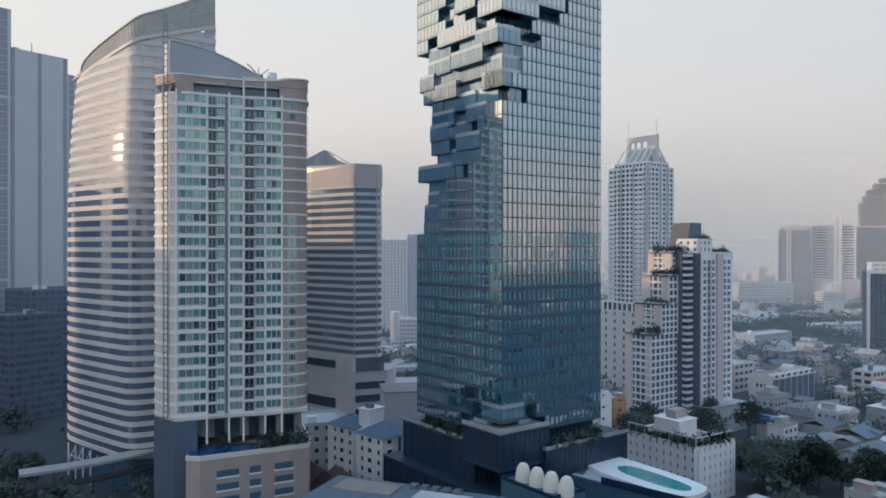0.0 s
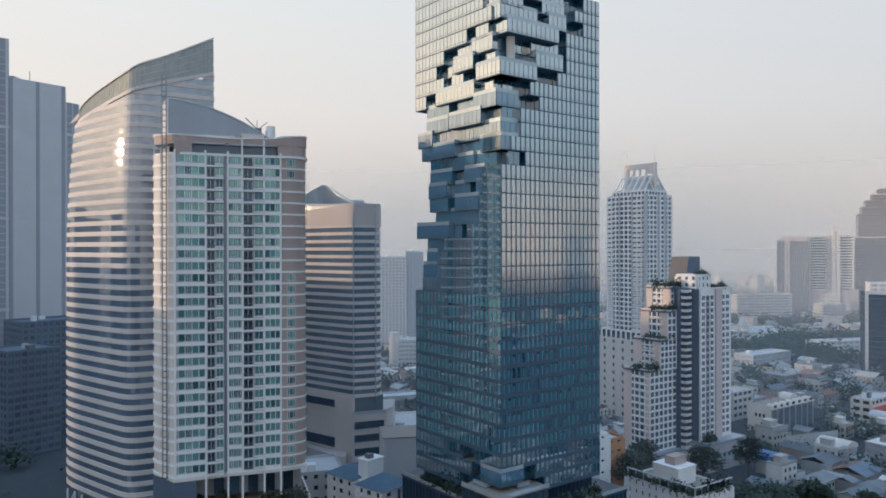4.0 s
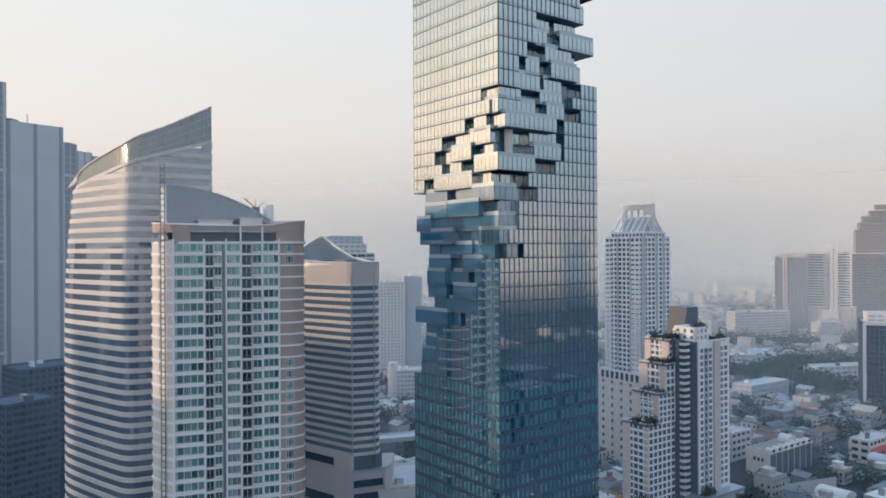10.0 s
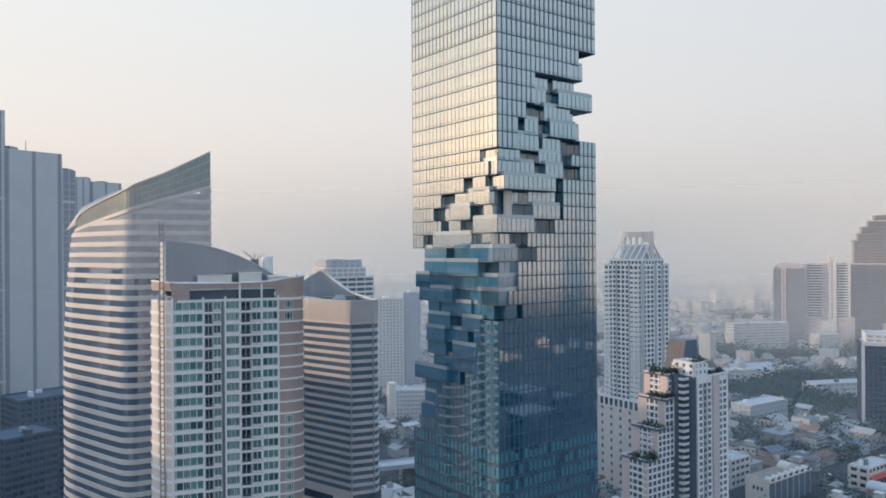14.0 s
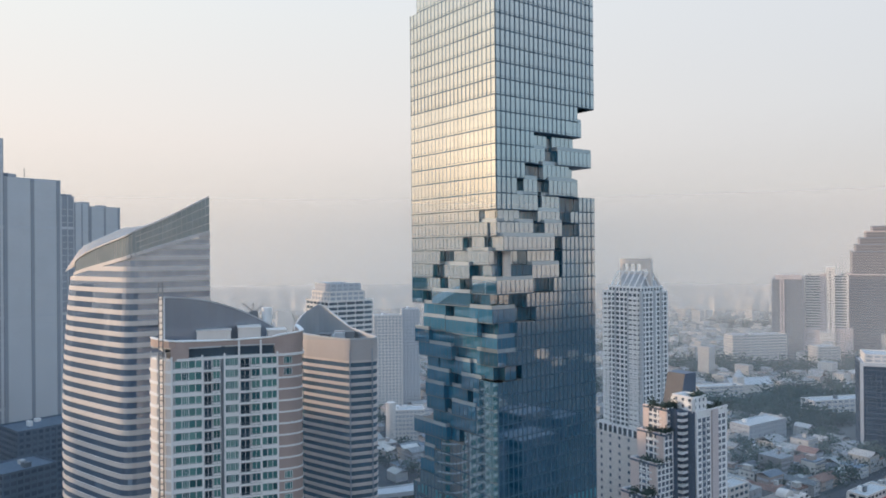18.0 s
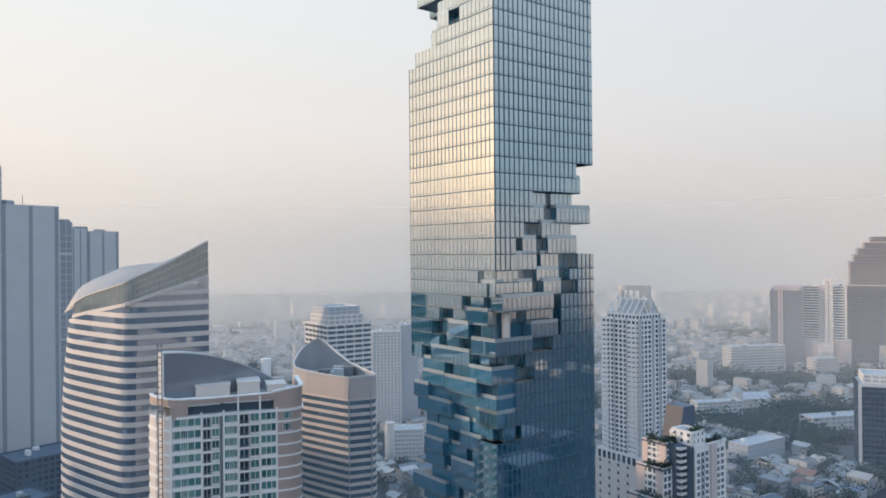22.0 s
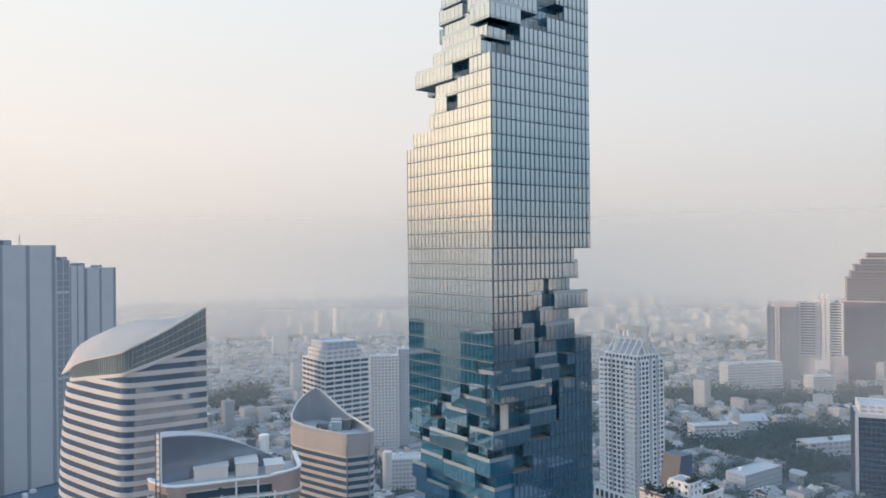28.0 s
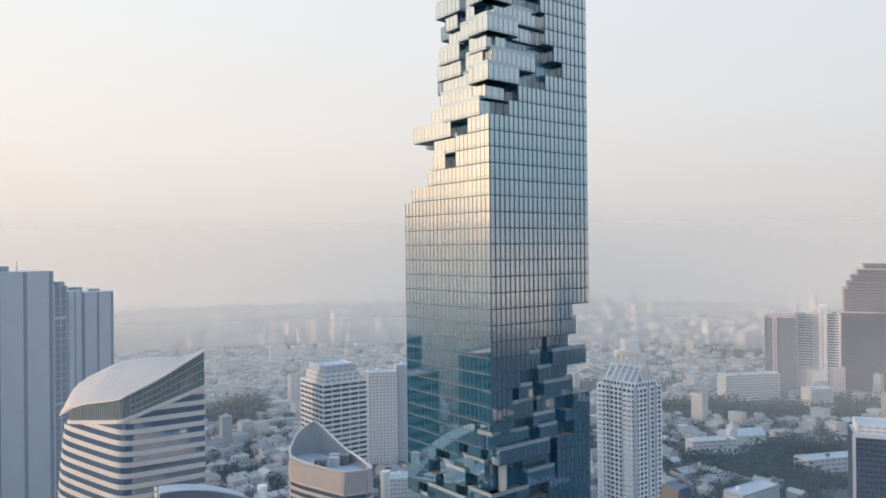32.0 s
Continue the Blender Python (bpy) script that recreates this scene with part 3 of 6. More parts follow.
storey(58, 11, 44, (11, 14, 1.0), (14, 16, HOLE), (16, 18, 1.2), (18, 22, HOLE), (22, 24, HOLE), (24, 34, 1.5))
storey(59, 9, 44, (9, 15, 0.4), (15, 18, 1.5), (18, 20, HOLE), (20, 22, 0.0), (22, 27, 0.0), (27, 33, HOLE))
storey(60, 10, 44, (10, 14, 1.0), (14, 17, HOLE), (17, 22, 0.2), (22, 26, 0.2), (26, 34, 2.0))
for level in range(61, 72):
    storey(level, 9 + level % 3, 44, (9 + level % 3, 15, rng.choice((0.3, 1.2, 2.0))), (15, 17, HOLE), (17, 22, rng.choice((-0.4, 0.5, 1.2))), (22, 27, rng.choice((-0.4, 0.6))), (27, 33, rng.choice((1.5, HOLE))))

full_floors = []
CORE = 6.5
for level, (z0, z1) in enumerate(zip(LEVELS, LEVELS[1:])):
    if level not in broken:
        full_floors.append((z0, z1))
        continue
    start, end, runs = broken[level]
    cells = []
    at_col = start
    for a, b, d in runs + ((end, end, 0),):
        for p, q in ((at_col, min(a, COLS)), (max(at_col, COLS), a)):
            if q > p:
                cells.append((p, q, None))
        if b > a:
            cells.append((a, b, d))
        at_col = b
    # the set-back core with its slabs, clear of the bitten corners
    m = Mesh()
    y_end, x_end = SIDE - start * MOD - (0.6 if start else 0.05), SIDE - (44 - end) * MOD - (0.6 if end < 44 else 0.05)
    facade(m, (CORE, y_end), (CORE, CORE), z0, z1, 0.2)
    facade(m, (CORE, CORE), (x_end, CORE), z0, z1, 0.3)
    m.box(CORE, x_end, CORE, y_end, z0 - 0.2, z0 + 0.15, 2)
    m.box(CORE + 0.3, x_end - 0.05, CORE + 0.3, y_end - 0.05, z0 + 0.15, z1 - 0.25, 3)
    if start:
        deep = max(CORE + 1, 0.85 * start * MOD + 1)
        facade(m, (deep, SIDE), (deep, y_end), z0, z1, 0.2)
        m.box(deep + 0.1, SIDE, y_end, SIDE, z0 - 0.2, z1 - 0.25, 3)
    part("core_floor", m, SHADE_MATS, TOWER)
    depth_l = next((d or 0 for a, b, d in cells if b == COLS), 0)
    depth_r = next((d or 0 for a, b, d in cells if a == COLS), 0)
    # holes, and broken boxes below 131 m, get the glass with painted-in shade
    for a, b, d in cells:
        depth, flush = d or 0, d is None
        if b <= COLS:
            ya, yb = SIDE - b * MOD, SIDE - a * MOD
            if b == COLS:
                ya = depth_r + 0.06
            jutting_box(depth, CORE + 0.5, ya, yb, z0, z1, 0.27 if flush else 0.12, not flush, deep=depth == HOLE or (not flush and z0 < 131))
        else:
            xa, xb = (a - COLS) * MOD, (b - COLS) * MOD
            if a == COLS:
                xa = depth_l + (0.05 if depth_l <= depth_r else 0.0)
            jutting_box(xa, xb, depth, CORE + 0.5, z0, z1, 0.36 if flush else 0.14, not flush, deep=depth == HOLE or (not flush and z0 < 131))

# unbroken storeys: one wall a face and storey; some of the panes on the broad middle are pieces of their own
for z0, z1 in full_floors:
    single_panes = 189 < z0 < 214
    for name, a, b, strip in (("curtain_wall", (0, SIDE), (0, 0), 0.27), ("curtain_wall", (0, 0), (SIDE, 0), 0.36)):
        m = Mesh()
        facade(m, a, b, z0, z1, strip, COLS, pane=not single_panes, blinds=max(0.0, min(0.86, (140 - z0) / 75)))
        wall = part(name, m, T_MATS, TOWER)
        if single_panes:
            me = pane_mesh(MOD, z1 - z0)
            for i in range(COLS):
                at = pose(0, SIDE - i * MOD, z0, 0, 0, -90) if b == (0, 0) else pose(i * MOD, 0.02, z0)
                part("pane", me, M_TPANEL, wall, at=at)
    m = Mesh()
    facade(m, (SIDE, 0), (SIDE, SIDE), z0, z1, 0.4, COLS)
    facade(m, (SIDE, SIDE), (0, SIDE), z0, z1, 0.4, COLS)
    m.face([(0, 0, z1 - 0.03), (SIDE, 0, z1 - 0.03), (SIDE, SIDE, z1 - 0.03), (0, SIDE, z1 - 0.03)], 2)
    part("rear_wall", m, T_MATS, TOWER)
# the pale round column that stands free at the near corner
part("column", Mesh().bar((4.9, 1.7, 140.6), (4.9, 1.7, 147.6), 1.05, 0, 12), M_CREAM, TOWER, "pale round concrete column")
# the two storeys of the recessed lobby and the dark stepped podium
low = LEVELS[0]
for k, (x0, x1, y0, y1, z0, z1) in enumerate(((2, SIDE - 1, 2, SIDE - 1, 26, low), (-4, 12, -4, 10, 27, 36), (-2, 24, 8, SIDE + 4, 20, 31), (10, SIDE + 5, -5, 20, 18, 30), (-6, SIDE + 2, -3, SIDE + 8, 0, 21))):
    m = Mesh()
    facade(m, (x0, y1), (x0, y0), z0, z1 - 0.05, 0.12)
    facade(m, (x0, y0), (x1, y0), z0, z1 - 0.05, 0.15)
    facade(m, (x1, y0), (x1, y1), z0, z1 - 0.05, 0.15)
    facade(m, (x1, y1), (x0, y1), z0, z1 - 0.05, 0.15)
    m.box(x0 - 0.2, x1 + 0.2, y0 - 0.2, y1 + 0.2, z1 - 0.35, z1, 3)
    if k in (1, 2, 3):
        m.box(x0 - 0.3, x1 + 0.3, y0 - 0.3, y1 + 0.3, z1, z1 + 0.25, 2 if k == 1 else 3)
        part("balustrade", Mesh().box(x0 - 0.2, x1 + 0.2, y0 - 0.2, y0 - 0.12, z1 + 0.25, z1 + 1.2), M_TCLEAR, TOWER, "glass balustrade")
        part("balustrade", Mesh().box(x0 - 0.2, x0 - 0.12, y0 - 0.1, y1 + 0.2, z1 + 0.25, z1 + 1.2), M_TCLEAR, TOWER, "glass balustrade")
    part("podium_block", m, [M_PODGLASS, M_PODFRAME, M_TSLAB, M_PODFRAME, M_TCLEAR], TOWER, "dark glass podium storey")

for x0, x1, y0, y1, z0, z1 in ((4.6, 8.4, -1.2, 1.5, low + 0.4, low + 3.0), (-1.4, 1.5, 4.0, 9.0, low + 0.2, low + 2.8)):
    jutting_box(x0, x1, y0, y1, z0, z1)


# ---- generic pieces of buildings ----
def block(owner, x0, x1, y0, y1, z0, z1, fh, wall, glass, colw=3.2, band=0.42, pier=0.3, depth=0.22, roof=None, parapet=1.0, faces="lf", roof_kit=0, seed=1):
    """A storeyed block on a glazed core: spandrels and piers stand proud of the panes. l: the face on x0, f: on y0, r: on x1, b: on y1."""
    n = max(1, round((z1 - z0) / fh))
    fh = (z1 - z0) / n
    core = Mesh()
    for k in range(n):
        a, b = z0 + k * fh, z0 + (k + 1) * fh
        for f in faces:
            p, q = {"l": ((x0, y1), (x0, y0)), "f": ((x0, y0), (x1, y0)), "r": ((x1, y0), (x1, y1)), "b": ((x1, y1), (x0, y1))}[f]
            c = max(1, round(math.dist(p, q) / colw))
            for i in range(c):
                u, v = [tuple(p[j] + (q[j] - p[j]) * t / c for j in (0, 1)) for t in (i, i + 1)]
                core.face([(*u, a), (*v, a), (*v, b), (*u, b)])
    part("glazing", core, glass, owner)
    back = Mesh().box(x0 + 0.05, x1 - 0.05, y0 + 0.05, y1 - 0.05, z0, z1 - 0.05)
    part("wall", back, wall, owner)
    sp = Mesh().prism([(x0 - depth, y0 - depth), (x1 + depth, y0 - depth), (x1 + depth, y1 + depth), (x0 - depth, y1 + depth)], 0, fh * band, caps=True).data("spandrel", wall)
    for k in range(n):
        part("spandrel", sp, wall, owner, at=pose(0, 0, z0 + k * fh))
    for f in faces:
        p, q = {"l": ((x0, y1), (x0, y0)), "f": ((x0, y0), (x1, y0)), "r": ((x1, y0), (x1, y1)), "b": ((x1, y1), (x0, y1))}[f]
        ln = math.dist(p, q)
        c = max(1, round(ln / colw))
        w = pier * ln / c
        me = Mesh().box(-w / 2, w / 2, -depth + 0.03, 0.1, z0, z1 - 0.1).data("pier", wall)
        ang = math.degrees(math.atan2(q[1] - p[1], q[0] - p[0]))
        if pier:
            for i in range(c + 1):
                t = i / c
                part("pier", me, wall, owner, at=pose(p[0] + (q[0] - p[0]) * t, p[1] + (q[1] - p[1]) * t, 0, 0, 0, ang))
    top = Mesh()
    e, th = depth + 0.02, 0.3
    top.box(x0 - e, x1 + e, y0 - e, y0 - e + th, z1 - 0.1, z1 + parapet).box(x0 - e, x1 + e, y1 + e - th, y1 + e, z1 - 0.1, z1 + parapet)
    top.box(x0 - e, x0 - e + th, y0 - e + th, y1 + e - th, z1 - 0.1, z1 + parapet).box(x1 + e - th, x1 + e, y0 - e + th, y1 + e - th, z1 - 0.1, z1 + parapet)
    part("parapet", top, wall, owner)
    part("roof", Mesh().box(x0 - 0.1, x1 + 0.1, y0 - 0.1, y1 + 0.1, z1 - 0.05, z1 + 0.12), roof or M_WGREY, owner)
    rr = random.Random(seed)
    for _ in range(roof_kit):
        w, d, h = rr.uniform(1.5, 4), rr.uniform(1.5, 4), rr.uniform(1.2, 3)
        x, y = rr.uniform(x0 + 1.5, x1 - w - 1), rr.uniform(y0 + 1.5, y1 - d - 1)
        m = Mesh().box(x, x + w, y, y + d, z1 + 0.1, z1 + h).box(x - 0.1, x + w + 0.1, y - 0.1, y + d + 0.1, z1 + h, z1 + h + 0.15)
        part("rooftop_unit", m, rr.choice((M_WGREY, M_WHITE, M_RAIL)), owner)


# ---- apartment tower with green glass and rose-brown cladding ----
AP = thing("apartment_tower", pose(-68.9, 189.0, 0, 0, 0, 17.2), "white and rose-brown apartment tower with green-tinted windows and balconies", "apartment building")
A0, FH, NF = 35.7, 3.115, 27
A1 = A0 + FH * NF
body = Mesh()
outline = [(-5.5, 9.0), (-5.2, 7.2), (0.3, 0.35), (8.0, 0.75), (12.2, 1.25), (12.4, 2.8), (13.1, 2.8), (13.3, 1.7), (27.0, 1.5), (30.5, 1.9), (33.3, 3.4), (33.9, 6.5), (33.9, 20), (14, 26), (-3.0, 22)]
body.prism(outline, A0 - 0.3, A1)
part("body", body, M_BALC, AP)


def framed(w, h, bars):
    """A window: the pane, and its pale frame standing a little proud."""
    m = Mesh().box(0, w, -0.04, 0.06, 0, h, 0)
    for t in bars:
        m.box(w * t - 0.045, w * t + 0.045, -0.09, 0.0, 0, h, 1)
    m.box(0, w, -0.09, 0.0, h - 0.07, h, 1).box(0, w, -0.09, 0.0, 0, 0.06, 1)
    return m.data("window", [M_GREENGLASS, M_WHITE])


bay_a, bay_a2, bay_b, bay_d = framed(1.62, 2.0, (0, 1)), framed(1.62, 2.0, (0, 0.35, 0.7, 1)), framed(1.14, 2.0, (0, 0.55, 1)), framed(1.3, 2.0, (0, 1))
bay_s = Mesh().box(0, 2.1, -0.04, 0.06, 0, 1.7).data("window", M_GREENGLASS)
side_w = Mesh().box(0, 1.6, -0.04, 0.06, 0, 1.9).data("window", M_GREENGLASS)
frame_w = Mesh()
for x in (-0.06, 0.46, 1.5, 2.04):
    frame_w.box(x, x + 0.1, -0.08, 0.02, -0.05, 1.8)
frame_w.box(-0.06, 2.14, -0.08, 0.02, -0.12, -0.04).box(-0.06, 2.14, -0.08, 0.02, 1.72, 1.8)
frame_w = frame_w.data("window_frame", M_WHITE)


def strip_mesh(poly, h, mats):
    m = Mesh().prism(poly, 0, h)
    return m.data("spandrel", mats)


def offset(pts, d, back=0.6):
    """A strip that stands d before the open curve and reaches back behind it."""
    out, inn = [], []
    for i, p in enumerate(pts):
        a, b = pts[max(i - 1, 0)], pts[min(i + 1, len(pts) - 1)]
        t = Vector((b[0] - a[0], b[1] - a[1])).normalized()
        out.append((p[0] + t.y * d, p[1] - t.x * d))
        inn.append((p[0] - t.y * back, p[1] + t.x * back))
    return out + inn[::-1]


sp_left = strip_mesh(offset([(0.2, 0.35), (4, 0.5), (7.6, 0.75)], 0.35), 1.0, M_WHITE)
sp_mid = strip_mesh(offset([(13.2, 1.7), (16.9, 1.65)], 0.35), 1.0, M_WHITE)
sp_right = strip_mesh(offset([(22.5, 1.55), (26.9, 1.5)], 0.35), 1.0, M_WHITE)
sp_brick = strip_mesh(offset(smooth([(26.9, 1.5), (30.5, 1.6), (33.6, 3.2), (34.0, 6.5), (34.0, 9.0)], 2), 0.22), 0.5, M_WHITE)
wall_brick = strip_mesh(offset(smooth([(26.9, 1.5), (30.5, 1.6), (33.6, 3.2), (34.0, 6.5)], 2), 0.1), FH - 0.5, M_BRICK)
corner = smooth([(0.3, 0.3), (-1.2, 1.2), (-3.4, 4.0), (-5.2, 6.8), (-5.4, 9.0)], 1)
sp_corner = strip_mesh(offset(corner, 0.45), 0.75, M_WHITE)
part("corner_wall", Mesh().prism(offset(corner, 0.08, 0.4), A0, A1), M_CREAM, AP, "cream corner wall")
part("recess", Mesh().box(12.3, 13.1, 1.95, 2.9, A0, A1), M_OGREY, AP, "blue-grey recessed strip")


def balcony_parts(w, d, h):
    """Slab, railing, dark sliding door and green window of one balcony."""
    slab = Mesh().box(0, w, -d, 0.3, 0, 0.5)
    rail = Mesh().box(0, w, -d, -d + 0.06, 0.5, 0.56).box(0, w, -d, -d + 0.06, h - 0.08, h)
    for i in range(int(w / 0.45) + 1):
        x = i * w / int(w / 0.45)
        rail.box(x - 0.025, x + 0.025, -d + 0.01, -d + 0.05, 0.5, h)
    door = Mesh().box(w * 0.04, w * 0.47, -0.10, -0.06, 0.5, 2.75, 0)
    pane = Mesh().box(w * 0.56, w * 0.96, -0.42, -0.36, 1.1, 2.95, 0).box(w * 0.52, w * 0.98, -0.46, 0.0, 0.5, 1.1, 1)
    for t in (0.04, 0.25, 0.47):
        door.box(w * t - 0.05, w * t + 0.05, -0.14, -0.05, 0.5, 2.8, 1)
    for t in (0.56, 0.76, 0.96):
        pane.box(w * t - 0.05, w * t + 0.05, -0.46, -0.05, 1.05, 2.95, 1)
    return slab.data("balcony", M_WHITE), rail.data("railing", M_RAIL), door.data("door", [M_DARKPANE, M_WHITE]), pane.data("window", [M_GREENGLASS, M_WHITE])


def balcony(kit, at):
    b = part("balcony", kit[0], M_WHITE, AP, at=at)
    for name, me in zip(("railing", "door", "window"), kit[1:]):
        part(name, me, None, b)


bal_l, bal_c = balcony_parts(4.3, 0.9, 1.35), balcony_parts(5.5, 0.8, 1.35)
for k in range(NF):
    z = A0 + k * FH
    for me, mt in ((sp_left, M_WHITE), (sp_mid, M_WHITE), (sp_right, M_WHITE), (sp_brick, M_WHITE), (sp_corner, M_WHITE)):
        part("spandrel", me, mt, AP, at=pose(0, 0, z))
    part("brick_panel", wall_brick, M_BRICK, AP, "rose-brown cladding panel", pose(0, 0, z + 0.5))
    for i in range(4):
        part("window", bay_a2 if i == 1 else bay_a, M_GREENGLASS, AP, at=pose(0.75 + i * 1.7, 0.33 + 0.055 * i, z + 1.15, 0, 0, 3))
    for i in range(3):
        part("window", bay_b, M_GREENGLASS, AP, at=pose(13.35 + i * 1.18, 1.62, z + 1.15))
        part("window", bay_d, M_GREENGLASS, AP, at=pose(22.75 + i * 1.36, 1.45, z + 1.15))
    if k < 17 or k > 24:
        w = part("window", bay_s, M_GREENGLASS, AP, at=pose(28.6, 1.40, z + 1.0, 0, 0, 8))
        part("window_frame", frame_w, M_WHITE, w)
    part("window", side_w, M_GREENGLASS, AP, at=pose(34.12, 4.2, z + 0.8, 0, 0, 82))
    part("window", side_w, M_GREENGLASS, AP, at=pose(-2.45, 2.35, z + 1.0, 0, 0, -50))
    part("window", side_w, M_GREENGLASS, AP, at=pose(-4.35, 4.85, z + 1.0, 0, 0, -52))
    balcony(bal_l, pose(7.75, 0.75, z, 0, 0, 5))
    balcony(bal_c, pose(16.95, 1.6, z))
for x, y in ((0.0, 0.15), (7.55, 0.55), (13.15, 1.45), (16.85, 1.35), (22.5, 1.2), (26.85, 1.2)):
    part("pier", Mesh().box(x - 0.24, x + 0.24, y - 0.28, y + 0.5, A0 - (7.4 if x > 5 else 0), A1 + (4.5 if x > 15 and x < 23 else 1.2)), M_WHITE, AP)
for x, y in ((-1.5, 1.1), (-3.6, 3.7), (-5.5, 7.2)):
    part("pier", Mesh().box(x - 0.16, x + 0.16, y - 0.16, y + 0.16, A0, A1 + 2), M_CREAM, AP)
# crown: open loggia, then a swept brown parapet
front_top = smooth([(-5.4, 9.0), (-4.9, 6.8), (-0.2, 0.1), (8.0, 1.1), (17, 2.1), (25, 1.5), (30.5, 1.5), (33.8, 3.3), (34.2, 7.0), (34.2, 20)], 2)
crown = Mesh().prism(offset(front_top, 0.25, 0.5), A1 + 3.4, lambda p: 124.4 + 0.0022 * (p[0] - 13) ** 2 + (0.5 if p[0] > 26 else 0))
part("parapet", crown, M_BRICK, AP, "rose-brown curved roof parapet")
part("coping", Mesh().prism(offset(front_top, 0.45, 0.7), lambda p: 124.4 + 0.0022 * (p[0] - 13) ** 2 + (0.5 if p[0] > 26 else 0), lambda p: 124.75 + 0.0022 * (p[0] - 13) ** 2 + (0.5 if p[0] > 26 else 0)), M_WHITE, AP)
part("loggia_wall", Mesh().prism(offset([(1.5, 2.2), (8, 2.6), (17, 3.4), (26, 3.2)], 0.0, 0.4), A1, A1 + 3.5), M_LOGGIA, AP)
part("loggia_corner", Mesh().prism(offset(smooth([(-0.2, 0.2), (1.6, 0.3), (4.2, 0.5)], 1), 0.1, 1.5), A1, A1 + 3.4), M_BRICK, AP)
part("loggia_corner", Mesh().prism(offset(smooth([(26.2, 1.5), (30.5, 1.5), (33.8, 3.3), (34.2, 7.0)], 2), 0.1, 1.2), A1, A1 + 3.5), M_BRICK, AP)
part("cornice", Mesh().prism(offset(front_top, 0.5, 1.2), A1 - 0.1, A1 + 0.55), M_WHITE, AP)
part("roof", Mesh().prism(outline, A1 + 3.0, A1 + 3.4), M_WGREY, AP)
for x, y, w, d, h in ((6, 10, 9, 6, 3.0), (17, 9, 6, 8, 3.6), (25, 8, 5, 7, 2.6)):
    part("roof_house", Mesh().box(x, x + w, y, y + d, A1 + 3.4, A1 + 3.4 + h).box(x - 0.2, x + w + 0.2, y - 0.2, y + d + 0.2, A1 + 3.4 + h, A1 + 3.65 + h), M_CREAM, AP)
# the dark end wall of the vaulted roof house, its pale curved roof and the lattice mast beside it
def vault(u):
    """Along the end wall and its height above the ground."""
    return (-2.1 + 26.8 * u, 9.9 + 8.2 * u, 135.8 - 8.2 * u * u)


end_wall, vault_roof, rim = Mesh(), Mesh(), Mesh()
for i in range(14):
    a, b = vault(i / 12), vault((i + 1) / 12)
    pa, pb = (a[0] - 2.0, a[1] + 6.6, a[2] - 0.1), (b[0] - 2.0, b[1] + 6.6, b[2] - 0.1)
    end_wall.face([(a[0], a[1], 121.0), (b[0], b[1], 121.0), b, a])
    vault_roof.face([a, b, pb, pa]).face([(pb[0], pb[1], 121.0), (pa[0], pa[1], 121.0), pa, pb])
    rim.bar((a[0], a[1] - 0.1, a[2]), (b[0], b[1] - 0.1, b[2]), 0.22)
a = vault(0)
vault_roof.face([(a[0] - 2.0, a[1] + 6.6, 121.0), (a[0], a[1], 121.0), a, (a[0] - 2.0, a[1] + 6.6, a[2] - 0.1)])
part("roof_screen", end_wall, M_SCREEN, AP, "dark blue-grey curved end wall")
part("vault_roof", vault_roof, M_WGREY, AP, "pale curved roof")
part("screen_rim", rim, M_WGREY, AP)
hoist = Mesh().box(20.5, 23.0, 20.0, 22.0, 128.0, 130.6).bar((21.5, 20.5, 130.6), (18.4, 19.0, 133.2), 0.16).bar((22.4, 21.0, 130.6), (24.6, 20.6, 132.4), 0.14).bar((21.8, 21, 130.6), (21.8, 21, 133.0), 0.14)
part("roof_hoist", hoist, M_RAIL, AP, "dark window-cleaning hoist")
part("roof_tank", Mesh().bar((25.6, 21.5, 126), (25.6, 21.5, 131.4), 1.5, 0, 14), M_WHITE, AP, "white round roof tank")
part("screen_edge", Mesh().bar((-2.3, 9.8, 121), (-2.3, 9.8, 136.0), 0.28), M_WHITE, AP)
mast = Mesh()
for x in (-3.1, -2.1):
    mast.box(x - 0.12, x + 0.12, 0.9, 1.14, A0, 140.5)
for k in range(68):
    mast.box(-3.0, -2.2, 0.96, 1.08, A0 + k * 1.54, A0 + k * 1.54 + 0.22)
part("lattice_mast", mast, M_RAIL, AP)
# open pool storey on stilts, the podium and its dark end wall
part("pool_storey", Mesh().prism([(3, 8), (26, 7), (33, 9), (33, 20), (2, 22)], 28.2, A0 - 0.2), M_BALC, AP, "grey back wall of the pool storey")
# openings are dark panels on the wall, shade put into their colour
for x in (9.5, 13.5, 18.5, 23.0, 28.0):
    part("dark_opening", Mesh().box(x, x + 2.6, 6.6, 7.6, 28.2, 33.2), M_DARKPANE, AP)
part("transfer_slab", Mesh().prism(offset([(-5.4, 8.8), (0, 0.0), (12.8, 1.4), (26, 1.3), (33.6, 3.0), (34, 8)], 0.5, 1.5), A0 - 0.8, A0), M_CREAM, AP)
part("end_wall", Mesh().prism([(-6.0, 8.5), (-0.5, -0.2), (5.2, 0.2), (5.2, 3), (3, 22), (-5.5, 22)], 0, A0 - 0.8), M_NAVY, AP, "dark slate end wall of the podium")
POD = [(2.6, -6.0), (6.0, -7.6), (33.6, -2.6), (34.6, 2.0), (34.6, 20), (2.6, 20)]
part("podium", Mesh().prism(POD, 0, 26.2), M_BRICK, AP, "rose-brown clad car-park podium")
part("podium_rim", Mesh().prism(offset(POD[:5], 0.2, 0.35), 26.2, 27.4), M_CREAM, AP)
